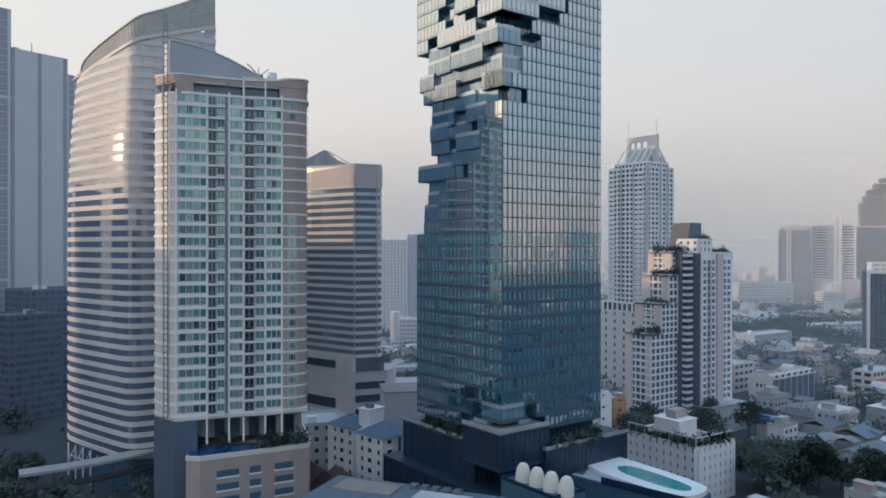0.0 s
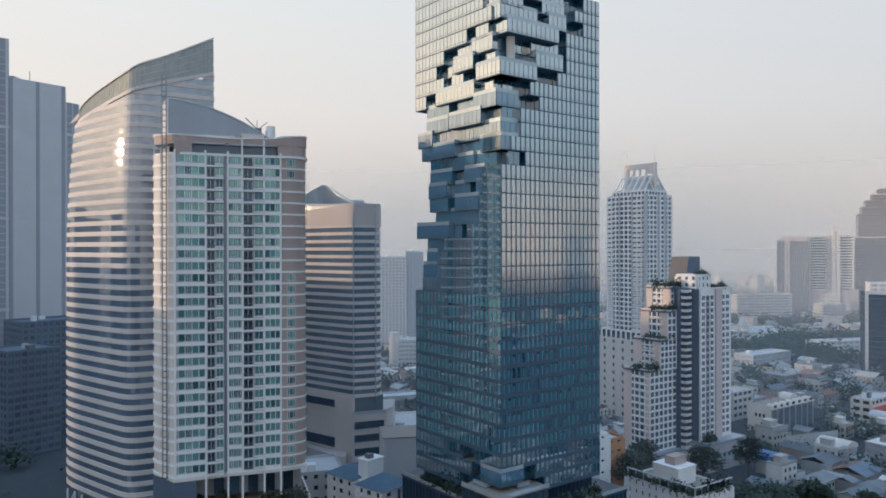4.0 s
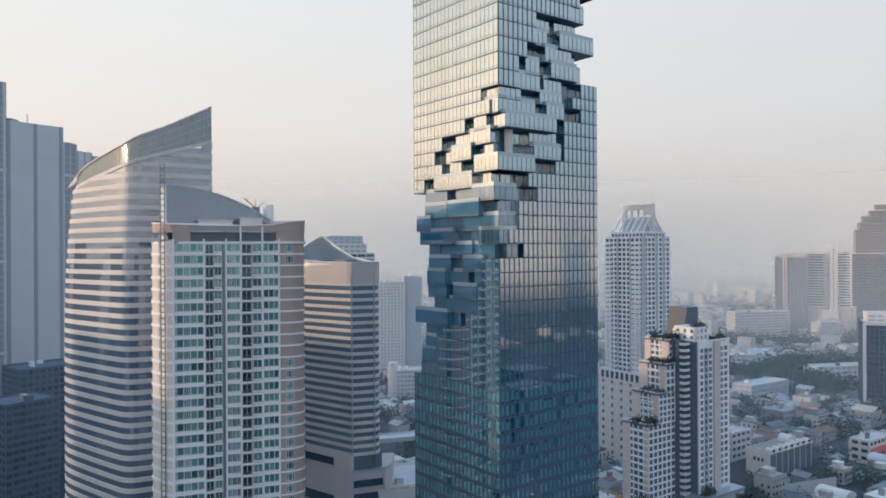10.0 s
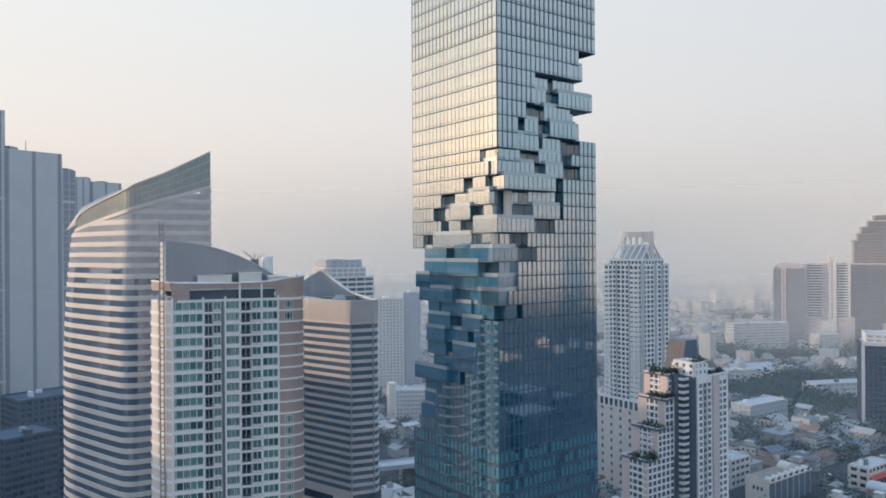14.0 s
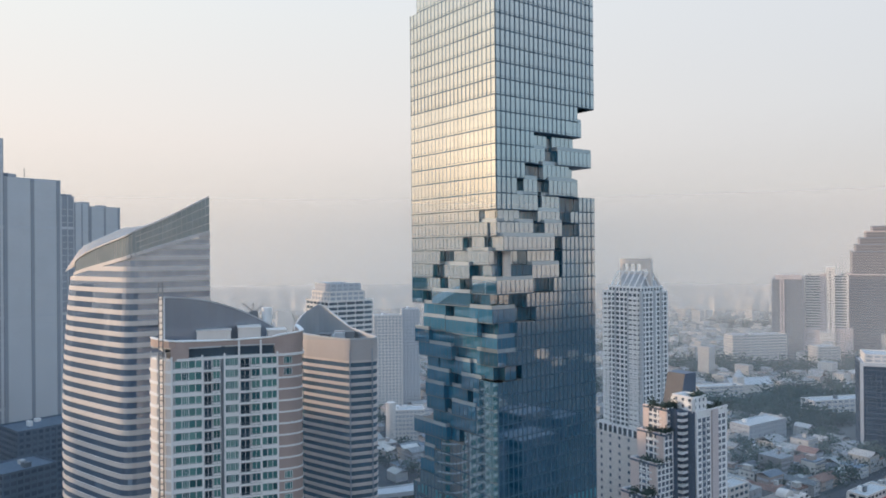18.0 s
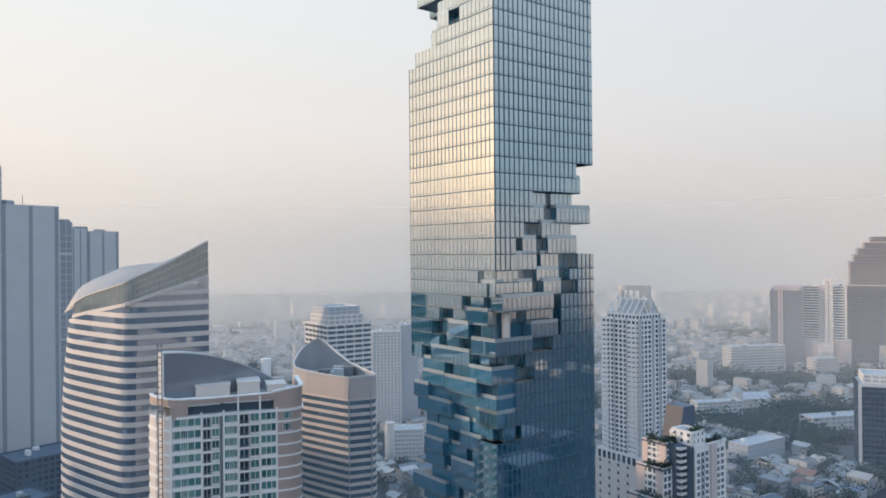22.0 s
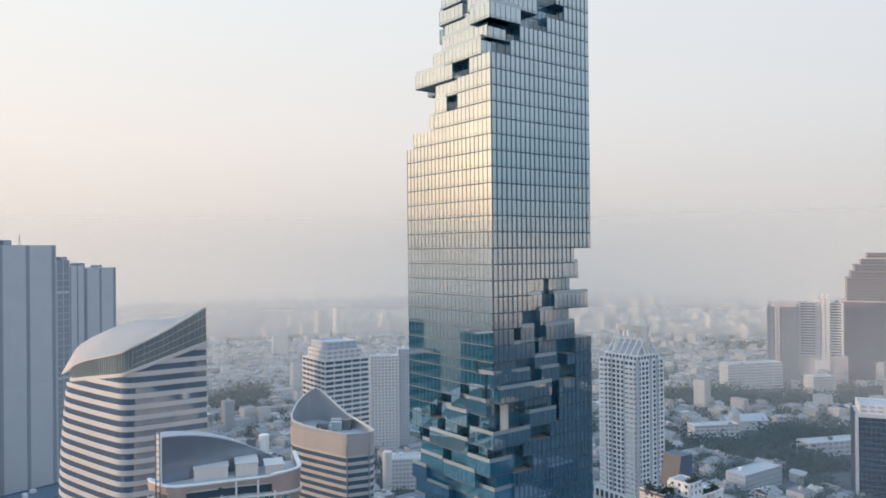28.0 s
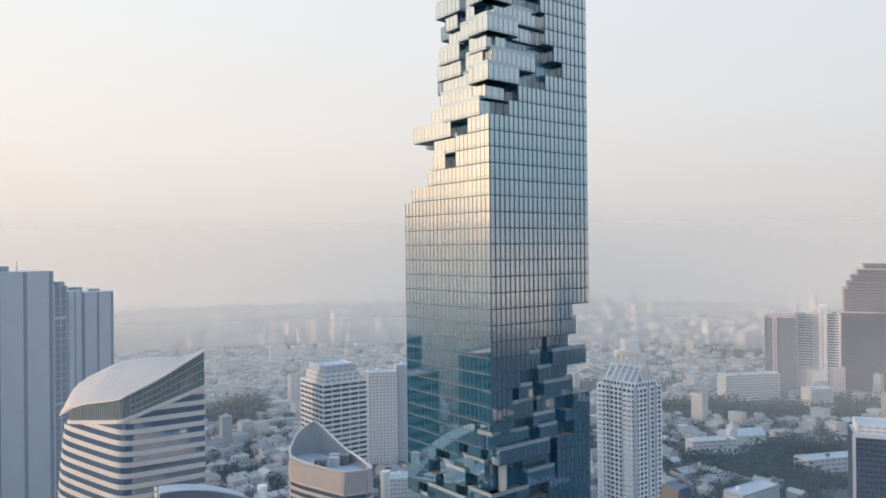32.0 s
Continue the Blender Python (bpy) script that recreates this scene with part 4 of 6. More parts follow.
part("pool", Mesh().prism([(3.2, -4.8), (6.2, -6.2), (21, -4.0), (20, 4), (3.2, 3)], 26.2, 26.9), M_BLUEPOOL, AP, "deep blue swimming pool water")
# car-park openings are dark slabs on the cladding, coloured like the shade inside
for k in range(6):
    z = 23.2 - 3.4 * k
    for x0, x1 in ((10.0, 15.5), (18.2, 21), (24.6, 29.5)):
        a, b = -7.6 + (x0 - 6) * 0.181, -7.6 + (x1 - 6) * 0.181
        m = Mesh().prism([(x0, a - 0.06), (x1, b - 0.06), (x1, b + 0.6), (x0, a + 0.6)], z - 1.7, z)
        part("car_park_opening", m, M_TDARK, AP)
        part("opening_sill", Mesh().prism([(x0 - 0.2, a - 0.2), (x1 + 0.2, b - 0.2), (x1 + 0.2, b + 0.4), (x0 - 0.2, a + 0.4)], z - 2.1, z - 1.7), M_WHITE, AP)

# ---- curved office tower with pale bands and a slanted glass crown ----
CT = thing("curved_office_tower", pose(0, 0, 0), "curved grey office tower with pale horizontal bands and slanted crown", "office tower")
front = smooth([(-137.4, 270), (-135.0, 262.5), (-121, 251), (-107, 240.2), (-101.5, 236.6), (-96, 238.6), (-77.8, 250)], 2)
back = smooth([(-77.8, 250), (-90, 276), (-105, 294), (-125, 294), (-136.5, 284), (-137.4, 270)], 1)
PLAN = front[:-1] + back[:-1]


def taper(p, z, grow=0.0):
    t = max(0.0, (z - 85) / 65) ** 2
    k = (-77.8 - p[0]) / 60
    c = (-108, 266)
    d = Vector((p[0] - c[0], p[1] - c[1])).normalized() * grow
    return (p[0] + 5.0 * t * k + d.x, p[1] + d.y)


def crown_low(p):
    return steps([(-140, 138.5), (-121, 142.5), (-101, 146.2), (-77, 155.2)], p[0])


def crown_high(p):
    return steps([(-140, 139.5), (-134, 142.5), (-128, 146.0), (-121, 148.6), (-101, 153.4), (-90, 159.0), (-77, 167.5)], p[0])


CF = 3.54
for k in range(41):
    z = 11 + k * CF
    band, glz = Mesh(), Mesh()
    n = len(PLAN)
    for i in range(n):
        p, q = PLAN[i], PLAN[(i + 1) % n]
        cp, cq = crown_low(p), crown_low(q)
        if min(cp, cq) < z + 0.05:
            continue
        bp, bq = min(z + 1.55, cp), min(z + 1.55, cq)
        a, b, c, d = taper(p, z, 0.3), taper(q, z, 0.3), taper(p, z), taper(q, z)
        band.face([(*a, z), (*b, z), (*b, bq), (*a, bp)])
        band.face([(*a, bp), (*b, bq), (*d, bq), (*c, bp)])
        band.face([(*c, z), (*d, z), (*b, z), (*a, z)])
        tp, tq = min(z + CF, cp), min(z + CF, cq)
        if max(tp - bp, tq - bq) > 0.02:
            m = max(1, round(math.dist(c, d) / 1.6))
            for j in range(m):
                u, v = [tuple(c[t] + (d[t] - c[t]) * k / m for t in (0, 1)) for k in (j, j + 1)]
                lo, hi = [[g0 + (g1 - g0) * k / m for k in (j, j + 1)] for g0, g1 in ((bp, bq), (tp, tq))]
                glz.face([(*u, lo[0]), (*v, lo[1]), (*v, hi[1]), (*u, hi[0])])
    if band.f:
        part("spandrel", band, M_BAND, CT)
        part("window_band", glz, M_CGLASS, CT)
part("core", Mesh().prism([taper(p, 140, -0.6) for p in PLAN], 0, lambda p: crown_low(p) - 1), M_TDARK, CT)
cg, edge = Mesh(), Mesh()
for p, q in zip(front, front[1:]):
    ln = math.dist(p, q)
    m = max(1, round(ln / 1.7))
    for j in range(m):
        u, v = [taper(tuple(p[t] + (q[t] - p[t]) * s / m for t in (0, 1)), 150) for s in (j, j + 1)]
        for r in range(4):
            lo = [crown_low(w) + (crown_high(w) - crown_low(w)) * r / 4 for w in (u, v)]
            hi = [crown_low(w) + (crown_high(w) - crown_low(w)) * (r + 1) / 4 for w in (u, v)]
            cg.face([(*u, lo[0]), (*v, lo[1]), (*v, hi[1]), (*u, hi[0])])
            if r and p[0] > -100:
                edge.bar((u[0], u[1] - 0.06, lo[0]), (v[0], v[1] - 0.06, lo[1]), 0.09)
        edge.bar((u[0], u[1] - 0.06, crown_low(u)), (u[0], u[1] - 0.06, crown_high(u)), 0.035)
    u, v = taper(p, 150), taper(q, 150)
    edge.bar((u[0], u[1] - 0.2, crown_low(u)), (v[0], v[1] - 0.2, crown_low(v)), 0.8)
    edge.bar((u[0], u[1] - 0.2, crown_high(u)), (v[0], v[1] - 0.2, crown_high(v)), 0.3)
part("crown_glass", cg, M_CROWN, CT, "slanted grey glass crown")
part("crown_frame", edge, M_BAND, CT)
# the swept metal roof runs from the crown's edge to the back, with standing seams
roof, seams = Mesh(), Mesh()
N_SEAM = 40


def along(pts, t):
    ln = [0]
    for p, q in zip(pts, pts[1:]):
        ln.append(ln[-1] + math.dist(p, q))
    d = t * ln[-1]
    for i in range(len(pts) - 1):
        if d <= ln[i + 1] + 1e-6:
            k = (d - ln[i]) / (ln[i + 1] - ln[i])
            return tuple(pts[i][j] + (pts[i + 1][j] - pts[i][j]) * k for j in (0, 1))
    return pts[-1]


def roof_point(i, r):
    a = taper(along(front, i / N_SEAM), 150)
    b = along(back[::-1], i / N_SEAM)
    p = tuple(a[j] + (b[j] - a[j]) * r for j in (0, 1))
    zb = steps([(0, 141), (0.12, 150), (0.3, 156.5), (0.6, 158.5), (1, 167.5)], i / N_SEAM)
    z = crown_high(a) + (zb - crown_high(a)) * r + 3.0 * math.sin(math.pi * r * 0.8) * math.sin(math.pi * i / N_SEAM)
    return (p[0], p[1], z)


for i in range(N_SEAM):
    for r in range(8):
        roof.face([roof_point(i, r / 8), roof_point(i + 1, r / 8), roof_point(i + 1, (r + 1) / 8), roof_point(i, (r + 1) / 8)])
    for r in range(8):
        a, b = roof_point(i, r / 8), roof_point(i, (r + 1) / 8)
        seams.bar((a[0], a[1], a[2] + 0.1), (b[0], b[1], b[2] + 0.1), 0.13)
part("roof", roof, M_SEAM, CT, "swept pale metal roof")
tagged(part("roof_seams", seams, M_BAND, CT), kind="stuff")
strut = Mesh()
for i in range(4):
    x, y = -131 + i * 4.2, 256.0 - i * 3.4
    strut.bar((x, y, 0), (x, y, 11.5), 0.3, sides=6)
    strut.bar((x, y - 0.2, 5), (x + 4.0, y - 3.4, 11.0), 0.16)
strut.bar((-131, 255.8, 7.5), (-118.4, 245.6, 7.5), 0.2)
part("base_frame", strut, M_WHITE, CT, "white steel frame at the foot")

# ---- banded office block with a slanted round parapet ----
OB = thing("banded_office_block", pose(0, 0, 0), "tan and grey banded office block with slanted rounded parapet", "office building")
o_left = smooth([(-62, 316), (-60, 309), (-37.5, 291.5), (-35, 290)], 1)
o_face = [(-35, 290), (-26.5, 293.2)]
o_right = smooth([(-26.5, 293.2), (-24.2, 297), (-31, 311), (-42, 323), (-53.2, 333.5), (-61, 329), (-62, 316)], 2)
OPLAN = o_left + o_face[1:] + o_right[1:-1]
for k in range(24):
    z = 36 + k * 3.07
    b, gz = Mesh(), Mesh()
    for i in range(len(OPLAN)):
        p, q = OPLAN[i], OPLAN[(i + 1) % len(OPLAN)]
        d = Vector((q[0] - p[0], q[1] - p[1]))
        ln = d.length
        d = d / ln
        nr = Vector((d.y, -d.x)) * 0.3
        pp, qq = (p[0] + nr.x, p[1] + nr.y), (q[0] + nr.x, q[1] + nr.y)
        b.face([(*pp, z), (*qq, z), (*qq, z + 1.3), (*pp, z + 1.3)])
        b.face([(*pp, z + 1.3), (*qq, z + 1.3), (*q, z + 1.3), (*p, z + 1.3)])
        b.face([(*p, z), (*q, z), (*qq, z), (*pp, z)])
        m = max(1, round(ln / 1.5))
        for j in range(m):
            u, v = [(p[0] + (q[0] - p[0]) * t / m, p[1] + (q[1] - p[1]) * t / m) for t in (j, j + 1)]
            gz.face([(*u, z + 1.3), (*v, z + 1.3), (*v, z + 3.07), (*u, z + 3.07)])
    part("spandrel", b, M_OBAND, OB)
    part("window_band", gz, M_OGLASS, OB)
part("core", Mesh().prism([(-43 + (p[0] + 43) * 0.96, 311 + (p[1] - 311) * 0.96) for p in OPLAN], 20, 108), M_TDARK, OB)
for t in (0.0, 1.0):
    part("corner_trim", Mesh().bar((-35 + 8.5 * t, 289.6 + 3.2 * t, 36), (-35 + 8.5 * t, 289.6 + 3.2 * t, 109), 0.28), M_OGREY, OB)


def o_top(p):
    """The roof screen sweeps up to a peak at the back."""
    k = max(0.0, 1 - math.hypot(p[0] + 53.2, p[1] - 332) / 30)
    return 112.6 + 11.5 * k ** 1.6


ocl = OPLAN + [OPLAN[0]]


def o_solid(p):
    return 112.6 - max(0.0, (p[1] - 291) * 0.1)


part("parapet", Mesh().prism(offset(ocl, 0.4, 0.5), 104.5, o_solid, caps=True), M_OWALL, OB, "grey-tan parapet wall")
part("crown_screen", Mesh().prism(offset(ocl, 0.1, 0.2), o_solid, lambda p: max(o_top(p), o_solid(p) + 0.1), caps=True), M_OSCREEN, OB, "slanted glass roof screen")
part("roof", Mesh().prism(OPLAN, 109.0, 109.5), M_WGREY, OB)
part("coping", Mesh().prism(offset(ocl, 0.3, 0.5), lambda p: max(o_top(p), o_solid(p) + 0.1), lambda p: max(o_top(p), o_solid(p) + 0.1) + 0.5), M_WGREY, OB)
rr = random.Random(5)
for _ in range(9):
    x, y, w = rr.uniform(-52, -40), rr.uniform(302, 316), rr.uniform(2, 5)
    part("rooftop_unit", Mesh().box(x, x + w, y, y + w * 0.8, 109.5, 109.5 + rr.uniform(1.5, 4.5)), rr.choice((M_WGREY, M_RAIL, M_OWALL)), OB)
part("lower_wall", Mesh().prism(offset(o_left, 0.6, 3), 8, 36.2), M_OBAND, OB, "plain tan lower wall")
# dark glass strips on the wall take the place of shaded slots
for z0, z1 in ((31.2, 34.2), (15.0, 19.0), (9.5, 12.6)):
    slot = [(-60.2, 308.2), (-43.4, 295.1)]
    part("window_band", Mesh().prism(offset(slot, 0.2, 0.6), z0, z1), M_PODGLASS, OB, "long dark strip in place of a shaded slot")
    part("sill", Mesh().prism(offset(slot, 0.45, 0.4), z0 - 0.35, z0), M_OBAND, OB)
part("lower_block", Mesh().prism([(-35.4, 289.2), (-22.4, 294.1), (-20.5, 300), (-20.5, 318), (-36, 318)], 0, 29.6), M_OWALL, OB, "grey-tan lower block")
part("terrace_wall", Mesh().prism([(-35.0, 290.4), (-26.4, 293.8), (-24, 298), (-36, 318)], 29.6, 36), M_MIDGLASS, OB, "dark glazed terrace storey")
part("terrace_parapet", Mesh().prism(offset([(-35.4, 289.2), (-22.4, 294.1), (-20.5, 300)], 0.15, 0.3), 29.6, 30.5), M_OGREY, OB)
for z0, z1 in ((23.6, 26.4), (18.4, 21.2), (13.0, 15.8), (7.6, 10.4)):
    part("window_band", Mesh().prism([(-34.6, 289.42), (-23.2, 293.72), (-23.3, 294), (-34.7, 289.7)], z0, z1), M_PODGLASS, OB)
    part("sill", Mesh().prism([(-34.9, 289.1), (-23.0, 293.6), (-23.1, 294), (-35.0, 289.6)], z0 - 0.3, z0), M_OGREY, OB)
part("ramp_wall", Mesh().prism([(-62, 305), (-40, 285.5), (-38, 286), (-38, 300), (-60, 316)], 0, 14), M_OWALL, OB)

# ---- white tower with a portal frame on its roof ----
WT = thing("portal_tower", pose(110.5, 396, 0, 0, 0, 35), "white residential tower with a portal frame on its roof", "apartment building")
block(WT, 0, 21.7, 0, 27.2, 30, 123.4, 2.7, M_WHITE, M_MIDGLASS, 3.1, 0.36, 0.30, 0.25)
block(WT, 1.8, 19.9, 1.8, 24.6, 123.4, 126.2, 2.8, M_WHITE, M_MIDGLASS, 2.5, 0.4, 0.3, 0.25)
for bx in ((-0.7, 0.5, 8.6, 9.6), (-0.7, 0.5, 17.6, 18.6), (9.6, 11.0, -0.8, 0.5), (-0.7, 0.9, -0.7, 0.9), (15.6, 16.6, -0.8, 0.5)):
    part("corner_bay", Mesh().box(*bx, 30, 125), M_WGREY, WT)
bay_slab = Mesh().box(0, 6.4, -1.1, 0.1, 0, 0.95).data("balcony", M_WHITE)
bay_end = Mesh().box(0, 4.4, -1.0, 0.1, 0, 0.95).data("balcony", M_WHITE)
for k in range(34):
    part("balcony", bay_slab, M_WHITE, WT, at=pose(-0.2, 8.0, 31 + 2.7 * k, 0, 0, -90))
    part("balcony", bay_end, M_WHITE, WT, at=pose(-0.2, 27.0, 31 + 2.7 * k, 0, 0, -90))
# the portal: two piers, a pierced beam and the wall below it
portal = Mesh().box(10.0, 11.6, 1.6, 4.0, 126.2, 142.4).box(10.0, 11.6, 21.0, 23.4, 126.2, 142.4).box(10.0, 11.6, 4.0, 21.0, 139.4, 142.4)
portal.box(10.1, 11.5, 4.0, 21.0, 133.6, 135.2)
for y in (8.0, 12.4, 16.8):
    portal.box(10.2, 11.4, y, y + 0.7, 135.2, 139.4)
part("portal_frame", portal, M_CREAM, WT, "pale concrete portal frame")
part("frame_infill", Mesh().box(10.4, 11.2, 4.0, 21.0, 126.2, 133.6), M_FARGREY, WT)
part("frame_infill", Mesh().box(10.3, 11.3, 4.0, 8.0, 136.4, 139.4), M_CREAM, WT)
part("roof_house", Mesh().box(7, 15, 5, 20, 126.2, 132.6).box(11.8, 19, 3, 12, 126.2, 130), M_FARGREY, WT)
for i in range(6):
    y = 2.4 + i * 4.2
    part("roof_strut", Mesh().bar((1.6, y, 126.2), (7.4, y - 0.8, 135.0), 0.42), M_WHITE, WT)
for i in range(4):
    x = 8.5 + 3.2 * i
    part("roof_strut", Mesh().bar((x + 0.6, 1.6, 126.2), (x, 5.0, 134.6 - 1.6 * max(0, i - 1)), 0.4), M_WHITE, WT)
part("roof_beam", Mesh().bar((7.4, 1.4, 135.0), (7.4, 22.8, 135.0), 0.4).bar((7.4, 5, 134.8), (18.4, 5, 131.6), 0.35), M_WHITE, WT)
part("roof_strut", Mesh().bar((11.2, 2.0, 136), (18.6, 2.0, 126.2), 0.4), M_CREAM, WT)
for x, y, h in ((10.8, 22.5, 152), (10.8, 2.5, 153)):
    part("antenna", Mesh().bar((x, y, 142), (x, y, h), 0.12), M_RAIL, WT)
block(WT, -3, 23, -3, 30, 0, 44, 4.4, M_CREAM, M_SLATEWIN, 7.2, 0.55, 0.74, 0.3)
block(WT, -2.4, 22.4, -2.4, 29.4, 44, 49, 5.0, M_WHITE, M_DARKGLASS, 3.6, 0.12, 0.3, 0.3)

# ---- stepped white apartment block with roof gardens ----
GT = thing("stepped_apartment_block", pose(89.6, 308, 0, 0, 0, 35), "stepped white apartment block with navy spine and roof gardens", "apartment building")
tiers = ((-2.5, 15, 0.4, 14, 6, 43), (3.8, 17, 0, 14, 43, 55.6), (8.6, 17, 0, 14, 55.6, 67.6), (12.6, 17, 1.5, 14, 67.6, 77.6))
for x0, x1, y0, y1, z0, z1 in tiers:
    block(GT, x0, x1, y0, y1, z0, z1, 2.8, M_WHITE, M_SLATEWIN, 2.7, 0.30, 0.28, 0.16)
    part("rose_wall", Mesh().box(x0 - 0.34, x0 + 0.2, y0 + 9.6, y1 + 0.3, z0, z1 + 0.9), M_ROSE, GT, "pale rose side wall")
    part("rose_wall", Mesh().box(x0 - 0.34, x0 + 0.2, y0 - 0.2, y0 + (2.0 if z0 < 40 else 4.0), z0, z1 + 0.9), M_ROSE, GT, "pale rose side wall")
    part("terrace", Mesh().box(x0 - 0.9, x0 + 4.5, y0 - 0.7, y1, z1 - 0.25, z1 + 0.35), M_NAVY, GT, "dark terrace edge with planting")
    sill = Mesh().box(0, 2.6, -0.7, 0.1, 0, 0.5).data("balcony", M_WHITE)
    for k in range(int((z1 - z0) / 2.8)):
        for y in ((5.2, 8.8) if z0 > 40 else (2.8, 6.0, 9.2)):
            part("balcony", sill, M_WHITE, GT, at=pose(x0 - 0.2, y0 + y, z0 + 0.4 + 2.8 * k, 0, 0, -90))
block(GT, 15, 17.2, -0.2, 8, 6, 67.6, 2.8, M_WHITE, M_SLATEWIN, 2.2, 0.30, 0.28, 0.16)
part("spine", Mesh().box(15.3, 19.3, -1.6, 14, 4, 78), M_SLATEWIN, GT, "slate glazed stair spine")
part("spine_edge", Mesh().box(14.6, 15.25, -1.9, 4, 4, 78.4), M_NAVY, GT, "navy edge of the spine")
# the wedge on top: a slanted sheet between navy cheeks
side = [(26.5, 77.4), (38.0, 77.4), (38.0, 91.2), (30.0, 91.2)]
wedge = Mesh().face([(x, 5.0, z) for x, z in side], 1).face([(x, 14.4, z) for x, z in side[::-1]], 1)
for k in range(4):
    (xa, za), (xb, zb) = side[k], side[(k + 1) % 4]
    wedge.face([(xa, 5.0, za), (xa, 14.4, za), (xb, 14.4, zb), (xb, 5.0, zb)], 0 if k == 3 else 1)
part("wedge", wedge, [M_SLANT, M_NAVY], GT, "slanted grey-brown and navy roof wedge")
ledge = Mesh().box(15.2, 19.2, -4.3, -1.4, 0, 0.5).box(15.2, 15.35, -4.3, -1.4, 0.5, 1.2).box(15.2, 19.2, -4.3, -4.18, 0.5, 1.2).data("balcony", M_WHITE)
door = Mesh().box(15.6, 18.8, -1.7, -1.55, 0, 1.6).data("balcony_door", M_SLATEPANE)
for k in range(26):
    b = part("balcony", ledge, M_WHITE, GT, at=pose(0, 0, 6 + k * 2.8))
    part("balcony_door", door, M_SLATEPANE, b, at=pose(0, 0, 0.6))
# the flat wing stands forward: navy flank, paired windows, a dark balcony strip and a rose pier
part("wing_wall", Mesh().box(19.6, 42.2, -8.0, 10, 12, 77), M_WHITE, GT, "white wall of the flat wing")
part("flank_wall", Mesh().box(19.3, 19.58, -7.6, 10, 4, 77.6), M_NAVY, GT, "navy flank wall")
part("balcony_strip", Mesh().box(24.2, 26.4, -8.06, -7.7, 12, 74.5), M_NAVY, GT, "dark recessed balcony strip")
part("rose_pier", Mesh().box(30.3, 34.7, -8.8, -7.6, 12, 77.4), M_FARROSE, GT, "rose-grey wall pier")
part("corner_pier", Mesh().box(19.6, 20.6, -8.5, -7.6, 12, 77.4), M_WHITE, GT)
part("wing_parapet", Mesh().box(19.4, 42.5, -8.3, -7.9, 77, 78).box(42.2, 42.5, -7.9, 10, 77, 78), M_WHITE, GT)
wing_win = Mesh().box(0, 2.0, -0.05, 0.2, 0, 1.7, 0).box(-0.08, 2.08, -0.12, 0.2, -0.16, 0.0, 1).box(0.95, 1.05, -0.09, 0.1, 0, 1.7, 1).data("window", [M_SLATEPANE, M_WHITE])
wing_slab = Mesh().box(24.0, 26.6, -8.75, -7.8, 0, 0.8).data("balcony", M_WGREY)
for k in range(22):
    z = 14.0 + 2.8 * k
    for x in (21.2, 27.3, 35.4, 38.6):
        part("window", wing_win, None, GT, at=pose(x, -8.0, z))
    part("balcony", wing_slab, M_WGREY, GT, at=pose(0, 0, z - 0.9))
block(GT, 20.0, 28.5, -6.5, 4, 77, 82.8, 2.8, M_WHITE, M_SLATEWIN, 3.2, 0.5, 0.6, 0.2)
part("podium", Mesh().box(-5, 20, -2.5, 17, 0, 8).box(19, 45, -13, 12, 0, 11), M_WGREY, GT)
part("podium_cornice", Mesh().box(-5.4, 20, -2.9, 17, 8, 8.9).box(18.6, 45.4, -13.4, 12, 11, 12.2), M_OGREY, GT)
# solid boxes on the podium, dark as a shaded opening would be
for k in range(6):
    part("podium_opening", Mesh().box(22 + 3.4 * k, 24.2 + 3.4 * k, -13.06, -12.6, 5.5, 7.2), M_TDARK, GT)


# ---- towers further off ----
ET = thing("stepped_grey_tower", pose(0, 0, 0), "stepped blue-grey glass office tower with dark vertical strips", "skyscraper")
e_line = [(-268, 378), (-256, 392), (-240.5, 407.5), (-222, 433), (-218, 441), (-215.5, 455), (-203.5, 471)]
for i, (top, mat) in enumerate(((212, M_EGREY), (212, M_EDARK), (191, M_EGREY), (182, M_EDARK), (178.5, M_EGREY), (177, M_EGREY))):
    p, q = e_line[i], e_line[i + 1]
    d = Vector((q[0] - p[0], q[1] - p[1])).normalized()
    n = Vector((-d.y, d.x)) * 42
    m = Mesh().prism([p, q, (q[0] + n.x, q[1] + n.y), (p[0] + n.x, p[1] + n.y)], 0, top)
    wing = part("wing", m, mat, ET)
    ln = math.dist(p, q)
    nr = Vector((d.y, -d.x)) * 0.25
    for s in (0.0, 0.46, 0.92):
        m = Mesh()
        a = (p[0] + d.x * ln * s + nr.x, p[1] + d.y * ln * s + nr.y)
        b = (p[0] + d.x * ln * (s + 0.06) + nr.x, p[1] + d.y * ln * (s + 0.06) + nr.y)
        m.prism([a, b, (b[0] + n.x * 0.02, b[1] + n.y * 0.02), (a[0] + n.x * 0.02, a[1] + n.y * 0.02)], 20, top - 0.3)
        part("vertical_strip", m, M_EDARK if mat is M_EGREY else M_EGREY, wing)
    fl = Mesh()
    for k in range(int((top - 16) / 3.9)):
        z = 14 + 3.9 * k
        big = k % 13 == 12
        a, b = (p[0] + nr.x * 0.5, p[1] + nr.y * 0.5), (q[0] + nr.x * 0.5, q[1] + nr.y * 0.5)
        fl.face([(*a, z), (*b, z), (*b, z + (1.6 if big else 0.35)), (*a, z + (1.6 if big else 0.35))])
    tagged(part("floor_line", fl, M_EGREY if mat is M_EDARK else M_FARGREY, wing), kind="stuff")
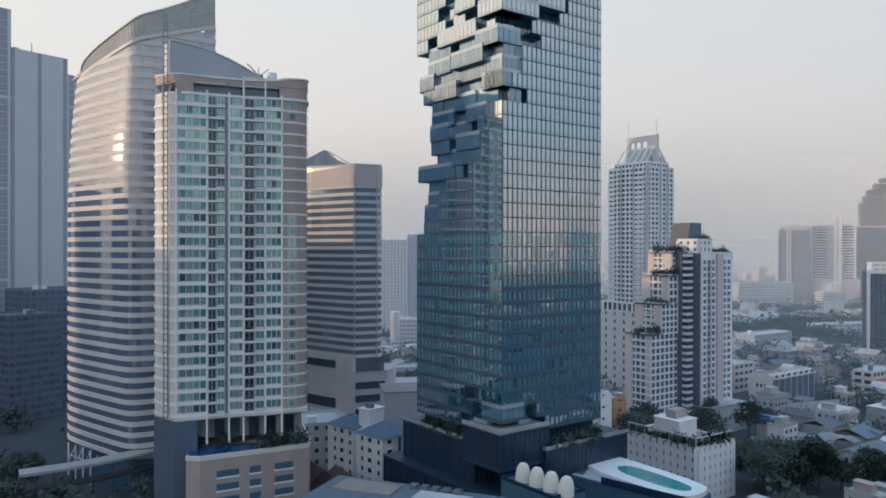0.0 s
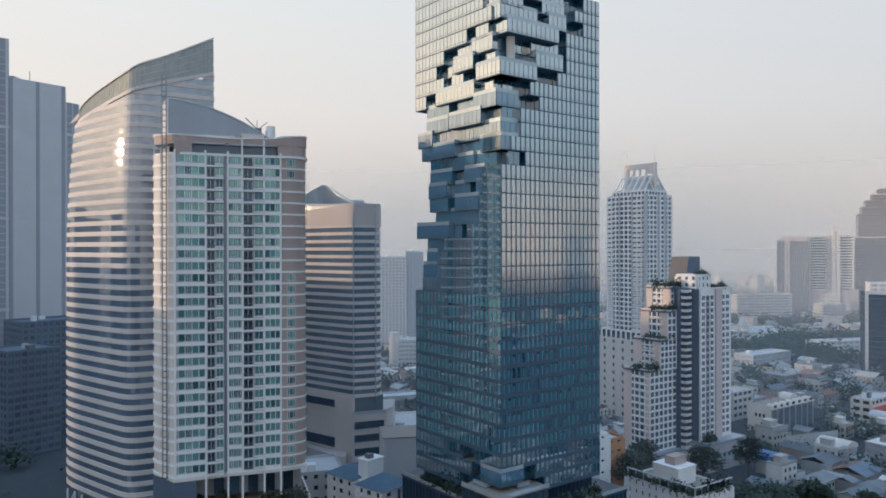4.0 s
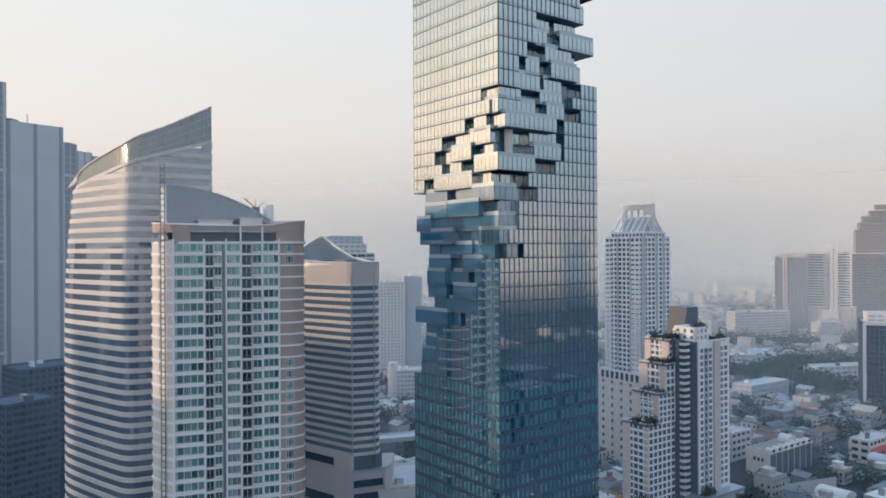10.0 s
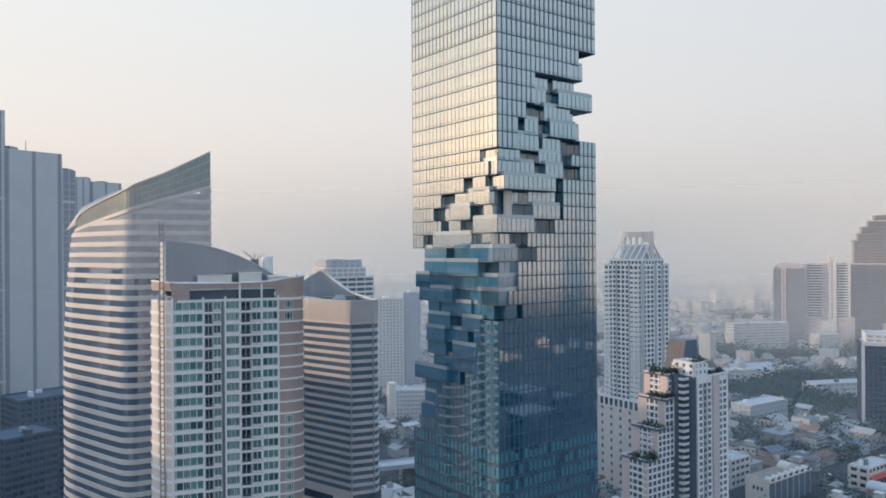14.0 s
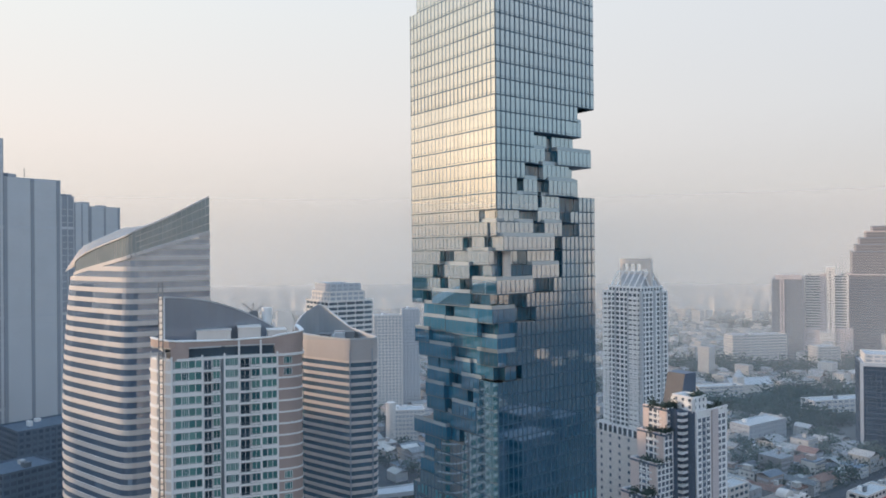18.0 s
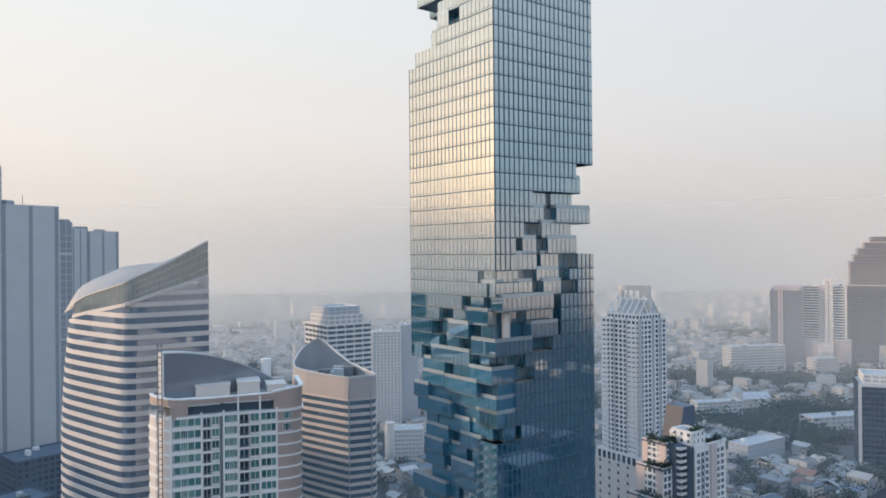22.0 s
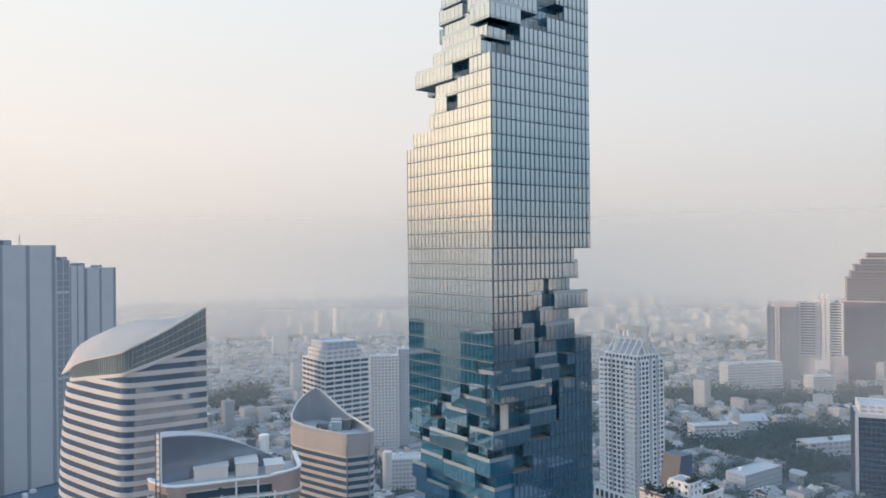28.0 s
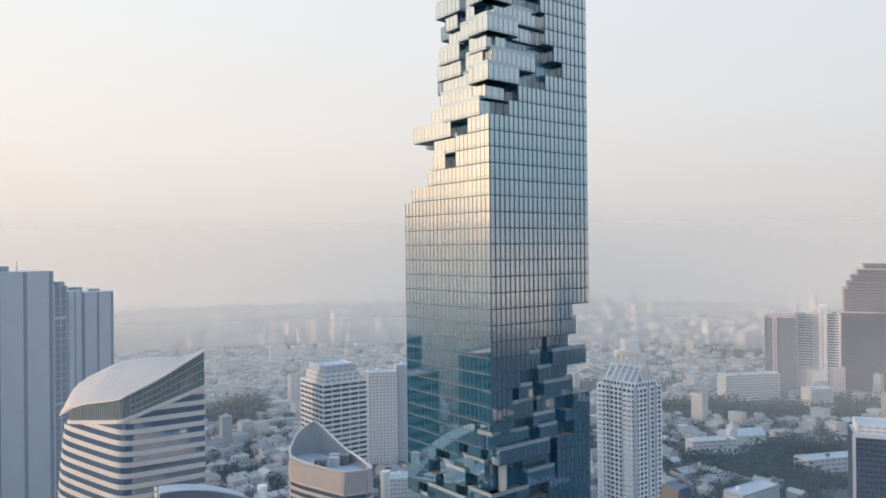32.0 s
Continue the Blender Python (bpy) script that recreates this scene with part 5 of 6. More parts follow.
for x, y, w, h in ((-252, 418, 8, 4), (-232, 445, 7, 3.5), (-226, 458, 6, 3), (-219, 470, 5, 3)):
    part("roof_plant", Mesh().box(x, x + w, y, y + w, 170, {-252: 194, -232: 184, -226: 180, -219: 178.5}[x]), M_EDARK, ET)
part("antenna", Mesh().bar((-236, 420, 189), (-236, 420, 197), 0.18), M_RAIL, ET)


def far_block(name, label, x, y, head, w, d, z1, fh, wall, glass, colw=3.5, band=0.45, pier=0.3, kit=2, seed=1, category="building", roof=None):
    t = thing(name, pose(x, y, 0, 0, 0, head), label, category)
    block(t, 0, w, 0, d, 0, z1, fh, wall, glass, colw, band, pier, 0.3, roof=roof, roof_kit=kit, seed=seed)
    return t


t = far_block("office_block", "grey-white banded office tower with a set-back top storey", -69.8, 468, 35, 32, 33, 115, 3.3, M_FARWHITE, M_MIDGLASS, 6, 0.42, 0.08, 0)
block(t, 2, 27, 2, 28, 115, 121, 3.5, M_FARWHITE, M_FARWIN, 4, 0.4, 0.2, 0.3)
block(t, 3.5, 25, 4, 26, 121, 126, 3, M_FARGREY, M_FARWIN, 4, 0.5, 0.3, 0.3)
far_block("slab_block", "pale far apartment slab with rows of windows", -60, 690, 8, 26, 14, 86, 3.0, M_FARWHITE, M_FARWIN, 3.4, 0.45, 0.4, 1)
far_block("slab_block", "pale grey apartment slab with a roof house", -34, 700, 8, 16, 14, 91, 3.0, M_FARGREY, M_FARWIN, 3.4, 0.45, 0.4, 1)
t = far_block("low_office", "low white office building with a rounded corner", -40, 568, 6, 29, 18, 23, 3.4, M_FARWHITE, M_FARWIN, 3, 0.5, 0.3, 2)
part("stair_tower", Mesh().prism([(3.2 + 3.6 * math.cos(a * math.pi / 8), 1 + 3.6 * math.sin(a * math.pi / 8)) for a in range(16)], 0, 30), M_FARWHITE, t, "round white stair tower")
far_block("grid_block", "grey gridded block below the glass tower", -213, 372, 50, 34, 24, 57, 3.2, M_LOWGREY, M_SLATEWIN, 3, 0.4, 0.35, 2, roof=M_LOWGREY)
far_block("grid_block", "low grey office block with bands of windows", -196, 330, 55, 24, 22, 48, 3.4, M_LOWGREY, M_SLATEWIN, 3, 0.4, 0.2, 2, 3, roof=M_LOWGREY)
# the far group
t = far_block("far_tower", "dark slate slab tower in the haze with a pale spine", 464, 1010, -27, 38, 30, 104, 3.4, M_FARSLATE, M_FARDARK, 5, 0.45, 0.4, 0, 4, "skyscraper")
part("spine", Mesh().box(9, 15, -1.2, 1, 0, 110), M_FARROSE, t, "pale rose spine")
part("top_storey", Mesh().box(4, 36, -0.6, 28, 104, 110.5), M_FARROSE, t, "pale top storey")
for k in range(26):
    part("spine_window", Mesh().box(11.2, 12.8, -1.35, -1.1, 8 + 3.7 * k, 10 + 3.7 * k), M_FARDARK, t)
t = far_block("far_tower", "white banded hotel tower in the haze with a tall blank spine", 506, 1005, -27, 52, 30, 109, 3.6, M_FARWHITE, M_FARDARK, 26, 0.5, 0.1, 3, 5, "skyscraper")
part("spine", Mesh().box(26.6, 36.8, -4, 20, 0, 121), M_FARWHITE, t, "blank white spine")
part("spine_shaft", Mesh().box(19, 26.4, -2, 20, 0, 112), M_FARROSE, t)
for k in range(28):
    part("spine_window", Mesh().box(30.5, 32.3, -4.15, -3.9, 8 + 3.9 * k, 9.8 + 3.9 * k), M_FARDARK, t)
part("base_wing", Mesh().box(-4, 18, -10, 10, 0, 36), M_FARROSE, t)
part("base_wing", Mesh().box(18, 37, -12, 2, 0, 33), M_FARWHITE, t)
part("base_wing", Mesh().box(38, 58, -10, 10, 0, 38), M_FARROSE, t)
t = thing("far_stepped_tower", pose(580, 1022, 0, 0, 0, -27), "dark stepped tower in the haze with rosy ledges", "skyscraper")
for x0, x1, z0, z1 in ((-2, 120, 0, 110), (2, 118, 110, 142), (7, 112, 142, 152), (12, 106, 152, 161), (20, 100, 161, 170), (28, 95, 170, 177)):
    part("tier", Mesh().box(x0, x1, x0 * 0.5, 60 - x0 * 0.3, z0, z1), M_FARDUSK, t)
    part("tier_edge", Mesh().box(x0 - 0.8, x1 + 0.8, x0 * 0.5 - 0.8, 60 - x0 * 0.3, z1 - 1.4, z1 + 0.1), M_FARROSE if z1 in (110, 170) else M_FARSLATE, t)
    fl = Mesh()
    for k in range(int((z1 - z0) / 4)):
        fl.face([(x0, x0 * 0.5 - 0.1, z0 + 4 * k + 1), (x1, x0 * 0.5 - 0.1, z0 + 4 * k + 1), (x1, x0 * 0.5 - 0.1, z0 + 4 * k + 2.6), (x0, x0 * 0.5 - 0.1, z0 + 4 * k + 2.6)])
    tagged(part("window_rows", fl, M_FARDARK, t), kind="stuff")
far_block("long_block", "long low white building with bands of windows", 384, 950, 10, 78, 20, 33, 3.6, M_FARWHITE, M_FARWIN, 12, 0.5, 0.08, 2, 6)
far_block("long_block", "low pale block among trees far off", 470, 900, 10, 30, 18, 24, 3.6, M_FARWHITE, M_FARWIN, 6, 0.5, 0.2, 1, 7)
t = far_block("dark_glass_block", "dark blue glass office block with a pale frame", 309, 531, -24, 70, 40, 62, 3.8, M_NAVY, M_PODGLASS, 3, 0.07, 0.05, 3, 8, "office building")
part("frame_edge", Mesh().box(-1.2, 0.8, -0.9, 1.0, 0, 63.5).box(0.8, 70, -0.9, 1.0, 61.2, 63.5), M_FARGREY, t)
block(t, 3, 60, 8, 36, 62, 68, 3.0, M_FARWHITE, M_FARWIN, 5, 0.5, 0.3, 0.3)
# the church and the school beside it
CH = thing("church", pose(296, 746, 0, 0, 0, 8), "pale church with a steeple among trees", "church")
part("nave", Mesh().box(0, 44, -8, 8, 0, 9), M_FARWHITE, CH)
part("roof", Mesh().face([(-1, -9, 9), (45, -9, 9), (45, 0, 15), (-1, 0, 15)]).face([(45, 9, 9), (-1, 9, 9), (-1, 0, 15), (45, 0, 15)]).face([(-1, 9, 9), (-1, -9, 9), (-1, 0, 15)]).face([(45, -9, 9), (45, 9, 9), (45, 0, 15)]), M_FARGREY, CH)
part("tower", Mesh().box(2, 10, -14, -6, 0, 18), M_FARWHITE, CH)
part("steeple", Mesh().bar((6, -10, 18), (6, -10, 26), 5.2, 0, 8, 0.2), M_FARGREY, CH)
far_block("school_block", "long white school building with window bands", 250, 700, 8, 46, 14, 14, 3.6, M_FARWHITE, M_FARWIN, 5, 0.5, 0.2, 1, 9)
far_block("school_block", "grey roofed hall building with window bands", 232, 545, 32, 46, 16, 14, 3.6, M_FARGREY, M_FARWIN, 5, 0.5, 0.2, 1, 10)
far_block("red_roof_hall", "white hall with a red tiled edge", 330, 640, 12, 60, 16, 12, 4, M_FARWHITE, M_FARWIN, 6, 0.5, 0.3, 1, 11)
# walls and windows share one pale colour, with the haze painted in
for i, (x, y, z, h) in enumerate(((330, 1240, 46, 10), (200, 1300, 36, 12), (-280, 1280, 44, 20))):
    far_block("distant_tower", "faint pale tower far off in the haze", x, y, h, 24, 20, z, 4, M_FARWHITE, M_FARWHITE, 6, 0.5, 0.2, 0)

# ---- near the tower's foot ----
LW = thing("roof_garden_block", pose(78, 225, 0, 0, 0, 35), "white low apartment block with a planted roof pergola", "apartment building")
block(LW, 0, 19, 0, 27, 0, 18, 3.0, M_WHITE, M_DARKGLASS, 2.7, 0.5, 0.8, 0.2, roof=M_TSLAB, parapet=0.6)
per = Mesh()
for i in range(9):
    per.box(-0.1, 0.1, 0.1 + i * 3.3, 0.3 + i * 3.3, 18.3, 21)
for i in range(7):
    per.box(i * 3.1, i * 3.1 + 0.2, -0.1, 0.1, 18.3, 21)
per.box(-0.2, 0.3, -0.2, 27, 21, 21.3).box(-0.2, 19, -0.2, 0.3, 21, 21.3)
part("pergola", per, M_WGREY, LW)
part("roof_house", Mesh().box(5, 14, 10, 20, 18, 23.5).box(4.7, 14.3, 9.7, 20.3, 23.5, 23.8), M_WHITE, LW)
part("rust_screen", Mesh().box(7, 13, 13, 17, 23.8, 26.5), M_BRICK, LW, "rusty metal screen")

PD = thing("pool_terrace_building", pose(34, 196, 0, 0, 0, -43), "dark building with a white curving pool terrace", "building")
part("body", Mesh().prism([(-4, 1), (-3, -9.5), (37.5, -10), (38, 1.5), (10, 8.5), (-4, 5)], 0, 22.6), M_TDARK, PD)
deck = smooth([(-5, 4), (-4.5, 0), (3, -1.5), (9, -4), (14, -6.8), (24, -8.8), (33, -10.2), (38, -8), (38.5, 0), (34, 2.8), (22, 6.2), (10, 9), (2, 7), (-5, 4)], 2)
part("deck", Mesh().prism(deck, 22.9, 24.0), M_WHITE, PD, "white moulded pool deck")
pool_edge = smooth([(14, 0.8), (16, -2.6), (25, -5.2), (34, -6.6), (36, -4), (34, -1), (24, 2), (16, 3.6), (14, 0.8)], 2)
part("pool", Mesh().prism(pool_edge, 24.0, 24.08), M_POOL, PD, "turquoise swimming pool water")
part("pool_rim", Mesh().prism(smooth([(2, 3.2), (3, 1.4), (7, 1.2), (9, 2.6), (6, 4.2), (2, 3.2)], 2), 24.0, 24.08), M_POOL, PD)
part("terrace_floor", Mesh().box(-3, 16, -9.5, -2.5, 22.6, 22.9), M_WGREY, PD)
for i in range(9):
    m = Mesh().box(0, 0.7, 0, 1.7, 0.18, 0.34).box(0, 0.7, 1.7, 1.84, 0.2, 0.85).box(0.05, 0.12, 0.1, 1.6, 0, 0.2).box(0.58, 0.65, 0.1, 1.6, 0, 0.2)
    part("sun_bed", m, M_NAVY, PD, "dark blue sun bed on the terrace", pose(4 + 1.15 * (i % 5), -8.6 + 2.6 * (i // 5), 22.9))
part("terrace_rail", Mesh().box(15.9, 38.4, -10.6, -10.55, 22.6, 24.4), M_PODGLASS, PD)

DB = thing("dome_roof_building", pose(-24, 171, 0, 0, 0, -22), "flat grey-roofed building with four white shell domes", "building")
part("body", Mesh().box(0, 56, -24, 0, 0, 26), M_TDARK, DB)
part("roof", Mesh().box(-0.3, 56.3, -24.3, 0.3, 26, 26.6), M_LOWGREY, DB, "dark worn flat roof")
part("roof_patch", Mesh().box(3, 17, -9, -2, 26.6, 27.0), M_TSLAB, DB, "worn tan roof patch")
part("roof_patch", Mesh().box(22, 34, -12, -3, 26.6, 26.9), M_WGREY, DB)
for i in range(5):
    part("rooftop_unit", Mesh().box(19 + 2.6 * i, 20.6 + 2.6 * i, -2.4, -1.0, 26.6, 27.6), M_RAIL, DB)
dome = Mesh()


def shell(a, b):
    t, k = math.pi * a / 8, b / 8
    r = math.cos(math.pi / 2 * k) ** 0.7
    return (1.75 * r * math.cos(t) + 0.5 * k, 1.75 * r * math.sin(t) - 0.35 * k * k, 4.4 * math.sin(math.pi / 2 * k) ** 0.9)


for i in range(16):
    for j in range(8):
        dome.face([shell(i, j), shell(i + 1, j), shell(i + 1, j + 1), shell(i, j + 1)])
dome_data = dome.data("shell_dome", M_SHELL)
to_db = DB.matrix_basis.inverted()
terrace = [(13.4, 168.4), (23.4, 154.6), (31.2, 160.2), (21.4, 174.0)]
local = [tuple((to_db @ Vector((x, y, 0)))[:2]) for x, y in terrace]
part("terrace", Mesh().prism(local, 0, 26.7), M_TDARK, DB, "dark roof terrace under the domes")
part("terrace_rim", Mesh().prism(offset(local + local[:1], 0.15, 0.2), 26.7, 27.5), M_PODGLASS, DB)
for i in range(4):
    p = to_db @ Vector((18.2 + 2.75 * i, 166.6 - 3.2 * i, 26.7))
    part("shell_dome", dome_data, M_SHELL, DB, "white membrane shell", pose(p.x, p.y, p.z, 0, 0, -30))

WA = thing("white_walk_up", pose(-17.6, 213.7, 0, 0, 0, 48), "white walk-up apartment block with dark hipped roofs", "apartment building")
part("link", Mesh().box(3, 11, 10, 16, 0, 24), M_WHITE, WA)
for x0, x1, y0, y1 in ((0, 12, 0, 11.4), (1.6, 12, 14.6, 27)):
    part("wing", Mesh().box(x0, x1, y0, y1, 0, 24), M_WHITE, WA, "white plastered wing")
    hip, c = Mesh(), ((x0 + x1) / 2, (y0 + y1) / 2, 27.4)
    q = [(x0 - 0.7, y0 - 0.7, 23.9), (x1 + 0.7, y0 - 0.7, 23.9), (x1 + 0.7, y1 + 0.7, 23.9), (x0 - 0.7, y1 + 0.7, 23.9)]
    for a, b in zip(q, q[1:] + q[:1]):
        hip.face([a, b, c])
    hip.face(q[::-1])
    part("hip_roof", hip, M_TDARK, WA, "dark hipped roof")
    for k in range(8):
        z = 1.0 + 3 * k
        for j in range(3):
            y = y0 + 1.2 + 3.6 * j
            w = part("window", Mesh().box(x0 - 0.05, x0 + 0.1, y, y + (0.9 if j != 1 else 1.5), z, z + 1.3), M_DARKPANE, WA)
            part("sill", Mesh().box(x0 - 0.3, x0, y - 0.15, y + 1.65, z - 0.18, z), M_WHITE, w)
        part("balcony", Mesh().box(x0 - 1.1, x0, y0 + 8.2, y0 + 10.6, z - 0.5, z - 0.32).box(x0 - 1.1, x0 - 1.0, y0 + 8.2, y0 + 10.6, z - 0.32, z + 0.45), M_WHITE, WA)
    for k in range(8):
        part("window", Mesh().box(x0 + 2.0, x0 + 3.6, y0 - 0.05, y0 + 0.1, 1.0 + 3 * k, 2.2 + 3 * k), M_DARKPANE, WA)
        part("sun_hood", Mesh().box(x0 + 1.6, x0 + 4.2, y0 - 0.6, y0, 2.4 + 3 * k, 2.55 + 3 * k), M_WHITE, WA)
        part("window", Mesh().box(x0 + 9.2, x0 + 10.0, y0 - 0.05, y0 + 0.1, 1.2 + 3 * k, 2.2 + 3 * k), M_DARKPANE, WA)
# the slot is a strip on the front, its shade painted dark
part("light_well", Mesh().box(6.4, 7.6, -0.06, 0.1, 0, 23.2), M_TDARK, WA, "dark strip painted as a shaded slot")
part("stair_house", Mesh().box(5, 11.5, 11.6, 16, 24, 29.6).box(4.7, 11.8, 11.3, 16.3, 29.6, 29.9), M_WHITE, WA, "white stair house with a roof rail")
part("water_tank", Mesh().box(6.4, 8.4, 12.6, 14.6, 29.9, 31.2), M_RAIL, WA)
for x, y in ((-37, 203), (-29, 199)):
    t = thing("brown_house", pose(x, y, 0, 0, 0, 30), "low house with dark brown walls and roof", "house", "brown houses")
    part("wall", Mesh().box(0, 8, 0, 10, 0, 14.5), M_BROWN, t)
    part("roof", Mesh().face([(-0.6, -0.6, 14.3), (4, -0.6, 17.6), (4, 10.6, 17.6), (-0.6, 10.6, 14.3)]).face([(4, -0.6, 17.6), (8.6, -0.6, 14.3), (8.6, 10.6, 14.3), (4, 10.6, 17.6)]).face([(0, 0, 14.4), (8, 0, 14.4), (4, 0, 17.3)]).face([(0, 10, 14.4), (4, 10, 17.3), (8, 10, 14.4)]), M_BROWN, t, "dark brown gable roof")
    part("window", Mesh().box(2.6, 5.2, -0.06, 0.1, 9.5, 12.2), M_DARKPANE, t)
far_block("white_side_building", "plain white building with few windows", -46, 236, 17, 14, 18, 22, 3.6, M_WGREY, M_DARKGLASS, 4, 0.6, 0.6, 1, 12)
SH = thing("ribbed_shed", pose(-20, 250, 0, 0, 0, 10), "grey ribbed metal-clad hall", "building")
part("body", Mesh().box(0, 14, 0, 16, 0, 30), M_WGREY, SH)
rib = Mesh().box(-0.06, 0.06, -0.12, 0, 0, 29.5).data("rib", M_FARGREY)
for i in range(28):
    part("rib", rib, M_FARGREY, SH, at=pose(0.25 + i * 0.5, 0, 0))
part("roof", Mesh().box(-0.3, 14.3, -0.3, 16.3, 30, 30.5), M_TSLAB, SH)
far_block("flat_roof_hall", "long pale flat-roofed hall behind the tower", -24, 300, 12, 30, 30, 20, 5, M_FARWHITE, M_FARWIN, 6, 0.6, 0.4, 2, 13)

# landmarks among the low houses
RH = thing("row_house", pose(167, 371, 0, 0, 0, 35), "long shophouse row with a white end wall and arched dormers", "house")
# dark shop front; its shade is put into the slate colour too
part("body", Mesh().box(0.3, 41, 0.3, 13, 0, 13.4), M_LOWGREY, RH, "dark shaded shop front")
part("end_wall", Mesh().box(0, 0.3, 0, 13, 0, 14.6), M_CREAM, RH, "white end wall")
part("roof", Mesh().box(0.3, 41, 3.4, 13, 13.4, 13.9), M_TSLAB, RH)
for i in range(3):
    part("window", Mesh().box(-0.06, 0.05, 3.2 + 2.2 * i, 4.4 + 2.2 * i, 8.2, 10.0), M_DARKPANE, RH)
for i in range(8):
    part("pier", Mesh().box(0.4 + 5.7 * i, 0.9 + 5.7 * i, 0, 0.3, 0, 13.2), M_WGREY, RH)
part("eave", Mesh().box(0.3, 41.3, -0.5, 0.3, 12.6, 13.4), M_CREAM, RH)


def barrel(w, d, h, n=10):
    """A half-round roof over w by d, open below."""
    m = Mesh()
    ring = [(w / 2 - w / 2 * math.cos(math.pi * i / n), h * math.sin(math.pi * i / n)) for i in range(n + 1)]
    for (xa, za), (xb, zb) in zip(ring, ring[1:]):
        m.face([(xa, 0, za), (xb, 0, zb), (xb, d, zb), (xa, d, za)])
    m.face([(x, 0, z) for x, z in ring])
    m.face([(x, d, z) for x, z in ring[::-1]])
    return m


dormer = barrel(3.6, 3.6, 1.9).data("dormer", M_CREAM)
dormer_pane = Mesh().box(0.7, 2.9, -0.08, 0.02, 0.1, 1.3).data("window", M_DARKPANE)
for i in range(7):
    d = part("dormer", dormer, M_CREAM, RH, "pale arched dormer", pose(1.6 + 5.7 * i, -0.3, 13.4))
    part("window", dormer_pane, M_DARKPANE, d)
part("vault_hall", barrel(8, 6, 3.2), M_CREAM, RH, "pale half-round roof hall", pose(26, 5, 13.9))
far_block("terrace_house", "white house with a blue upper storey", 160, 402, 35, 18, 10, 15, 3.4, M_CREAM, M_BLOCKGLASS, 4.5, 0.5, 0.3, 2, 18, "house")
for x, y, turn, w, d, h, mat, label in ((178, 322, 35, 10, 13, 6.0, M_CREAM, "small shed under a cream half-round roof"), (140, 300, 35, 9, 12, 6, M_BLUEROOF, "small shed under a bright blue half-round roof"), (232, 368, 35, 10, 16, 7, M_WGREY, "grey shed under a half-round metal roof")):
    t = thing("vaulted_shed", pose(x, y, 0, 0, 0, turn), label, "shed", "vaulted sheds")
    part("wall", Mesh().box(0, w, 0, d, 0, h), M_HWALL, t)
    part("roof", barrel(w + 0.8, d + 0.8, 3.0), mat, t, at=pose(-0.4, -0.4, h))
    part("door", Mesh().box(w * 0.3, w * 0.7, -0.08, 0.1, 0, 3.6), M_DARKPANE, t)
t = thing("metal_fence", pose(150, 338, 0, 0, 0, 20), "tall grey corrugated metal site fence", "fence")
sheet = Mesh().box(0, 1.9, -0.05, 0.05, 0, 7).data("fence_sheet", M_WGREY)
fpost = Mesh().box(-0.1, 0.1, 0.06, 0.26, 0, 7.2).data("post", M_RAIL)
for i in range(22):
    part("fence_sheet", sheet, M_WGREY, t, at=pose(2.0 * i, 0, 0))
    part("post", fpost, M_RAIL, t, at=pose(2.0 * i, 0, 0))
far_block("narrow_house", "narrow plain white house beside the glass tower", 57, 268, 35, 5, 9, 26, 4, M_WHITE, M_DARKGLASS, 5, 0.8, 0.7, 0, 15, "house")
far_block("orange_house", "house with weathered orange walls", 62, 276, 35, 9, 10, 22, 4, M_ORANGE, M_DARKGLASS, 4.5, 0.75, 0.6, 1, 16, "house")
t = far_block("red_awning_house", "shophouse with a long red awning", 232, 395, 35, 26, 10, 12, 4, M_CREAM, M_DARKGLASS, 4, 0.5, 0.3, 2, 17, "house")
part("awning", Mesh().face([(0, 0, 8.6), (26, 0, 8.6), (26, -3.2, 7.0), (0, -3.2, 7.0)]).face([(0, -3.2, 6.95), (26, -3.2, 6.95), (26, 0, 8.55), (0, 0, 8.55)]).face([(0, -3.2, 6.2), (26, -3.2, 6.2), (26, -3.2, 7.0), (0, -3.2, 7.0)]), M_SIGNRED, t, "red awning")

# the raised walkway with its curved pale roof, and a teal-roofed station
wk = smooth([(-124, 214), (-113, 221), (-101, 231), (-92, 247)], 3)
WK = thing("covered_walkway", pose(0, 0, 0), "raised walkway under a curving pale metal roof", "walkway")
part("roof", Mesh().prism(offset(wk, 3.2, 3.2), 13.2, 14.0), M_KERB, WK)
part("deck", Mesh().prism(offset(wk, 2.2, 2.2), 8.0, 8.8), M_ASPHALT, WK)
post = Mesh().box(-0.2, 0.2, -0.2, 0.2, 0, 13.2).data("post", M_RAIL)
for p in wk[::3]:
    part("post", post, M_RAIL, WK, at=pose(p[0], p[1], 0))
ST = thing("station_roof", pose(-126, 208, 0, 0, 0, -38), "teal metal roof of a small station hall", "station")
part("hall", Mesh().box(0, 16, -6, 0, 0, 9), M_FARGREY, ST)
part("roof", Mesh().prism([(-1, -7), (17, -7), (17, 1), (-1, 1)], 9, 10), M_TEAL, ST)

# ---- streets ----
def strip(name, pts, w, z, mat, label, category):
    return single(name, Mesh().prism(offset(pts, w / 2, w / 2), z - 0.2, z), mat, label, category, kind="structure")


strip("road", [(-190, 120), (-150, 205), (-120, 330), (-60, 420), (60, 520)], 22, 0.25, M_ASPHALT, "dark asphalt avenue between the towers", "road")
strip("road", [(-150, 205), (-20, 225), (70, 205), (160, 130)], 12, 0.22, M_ASPHALT, "narrow asphalt street past the podiums", "road")
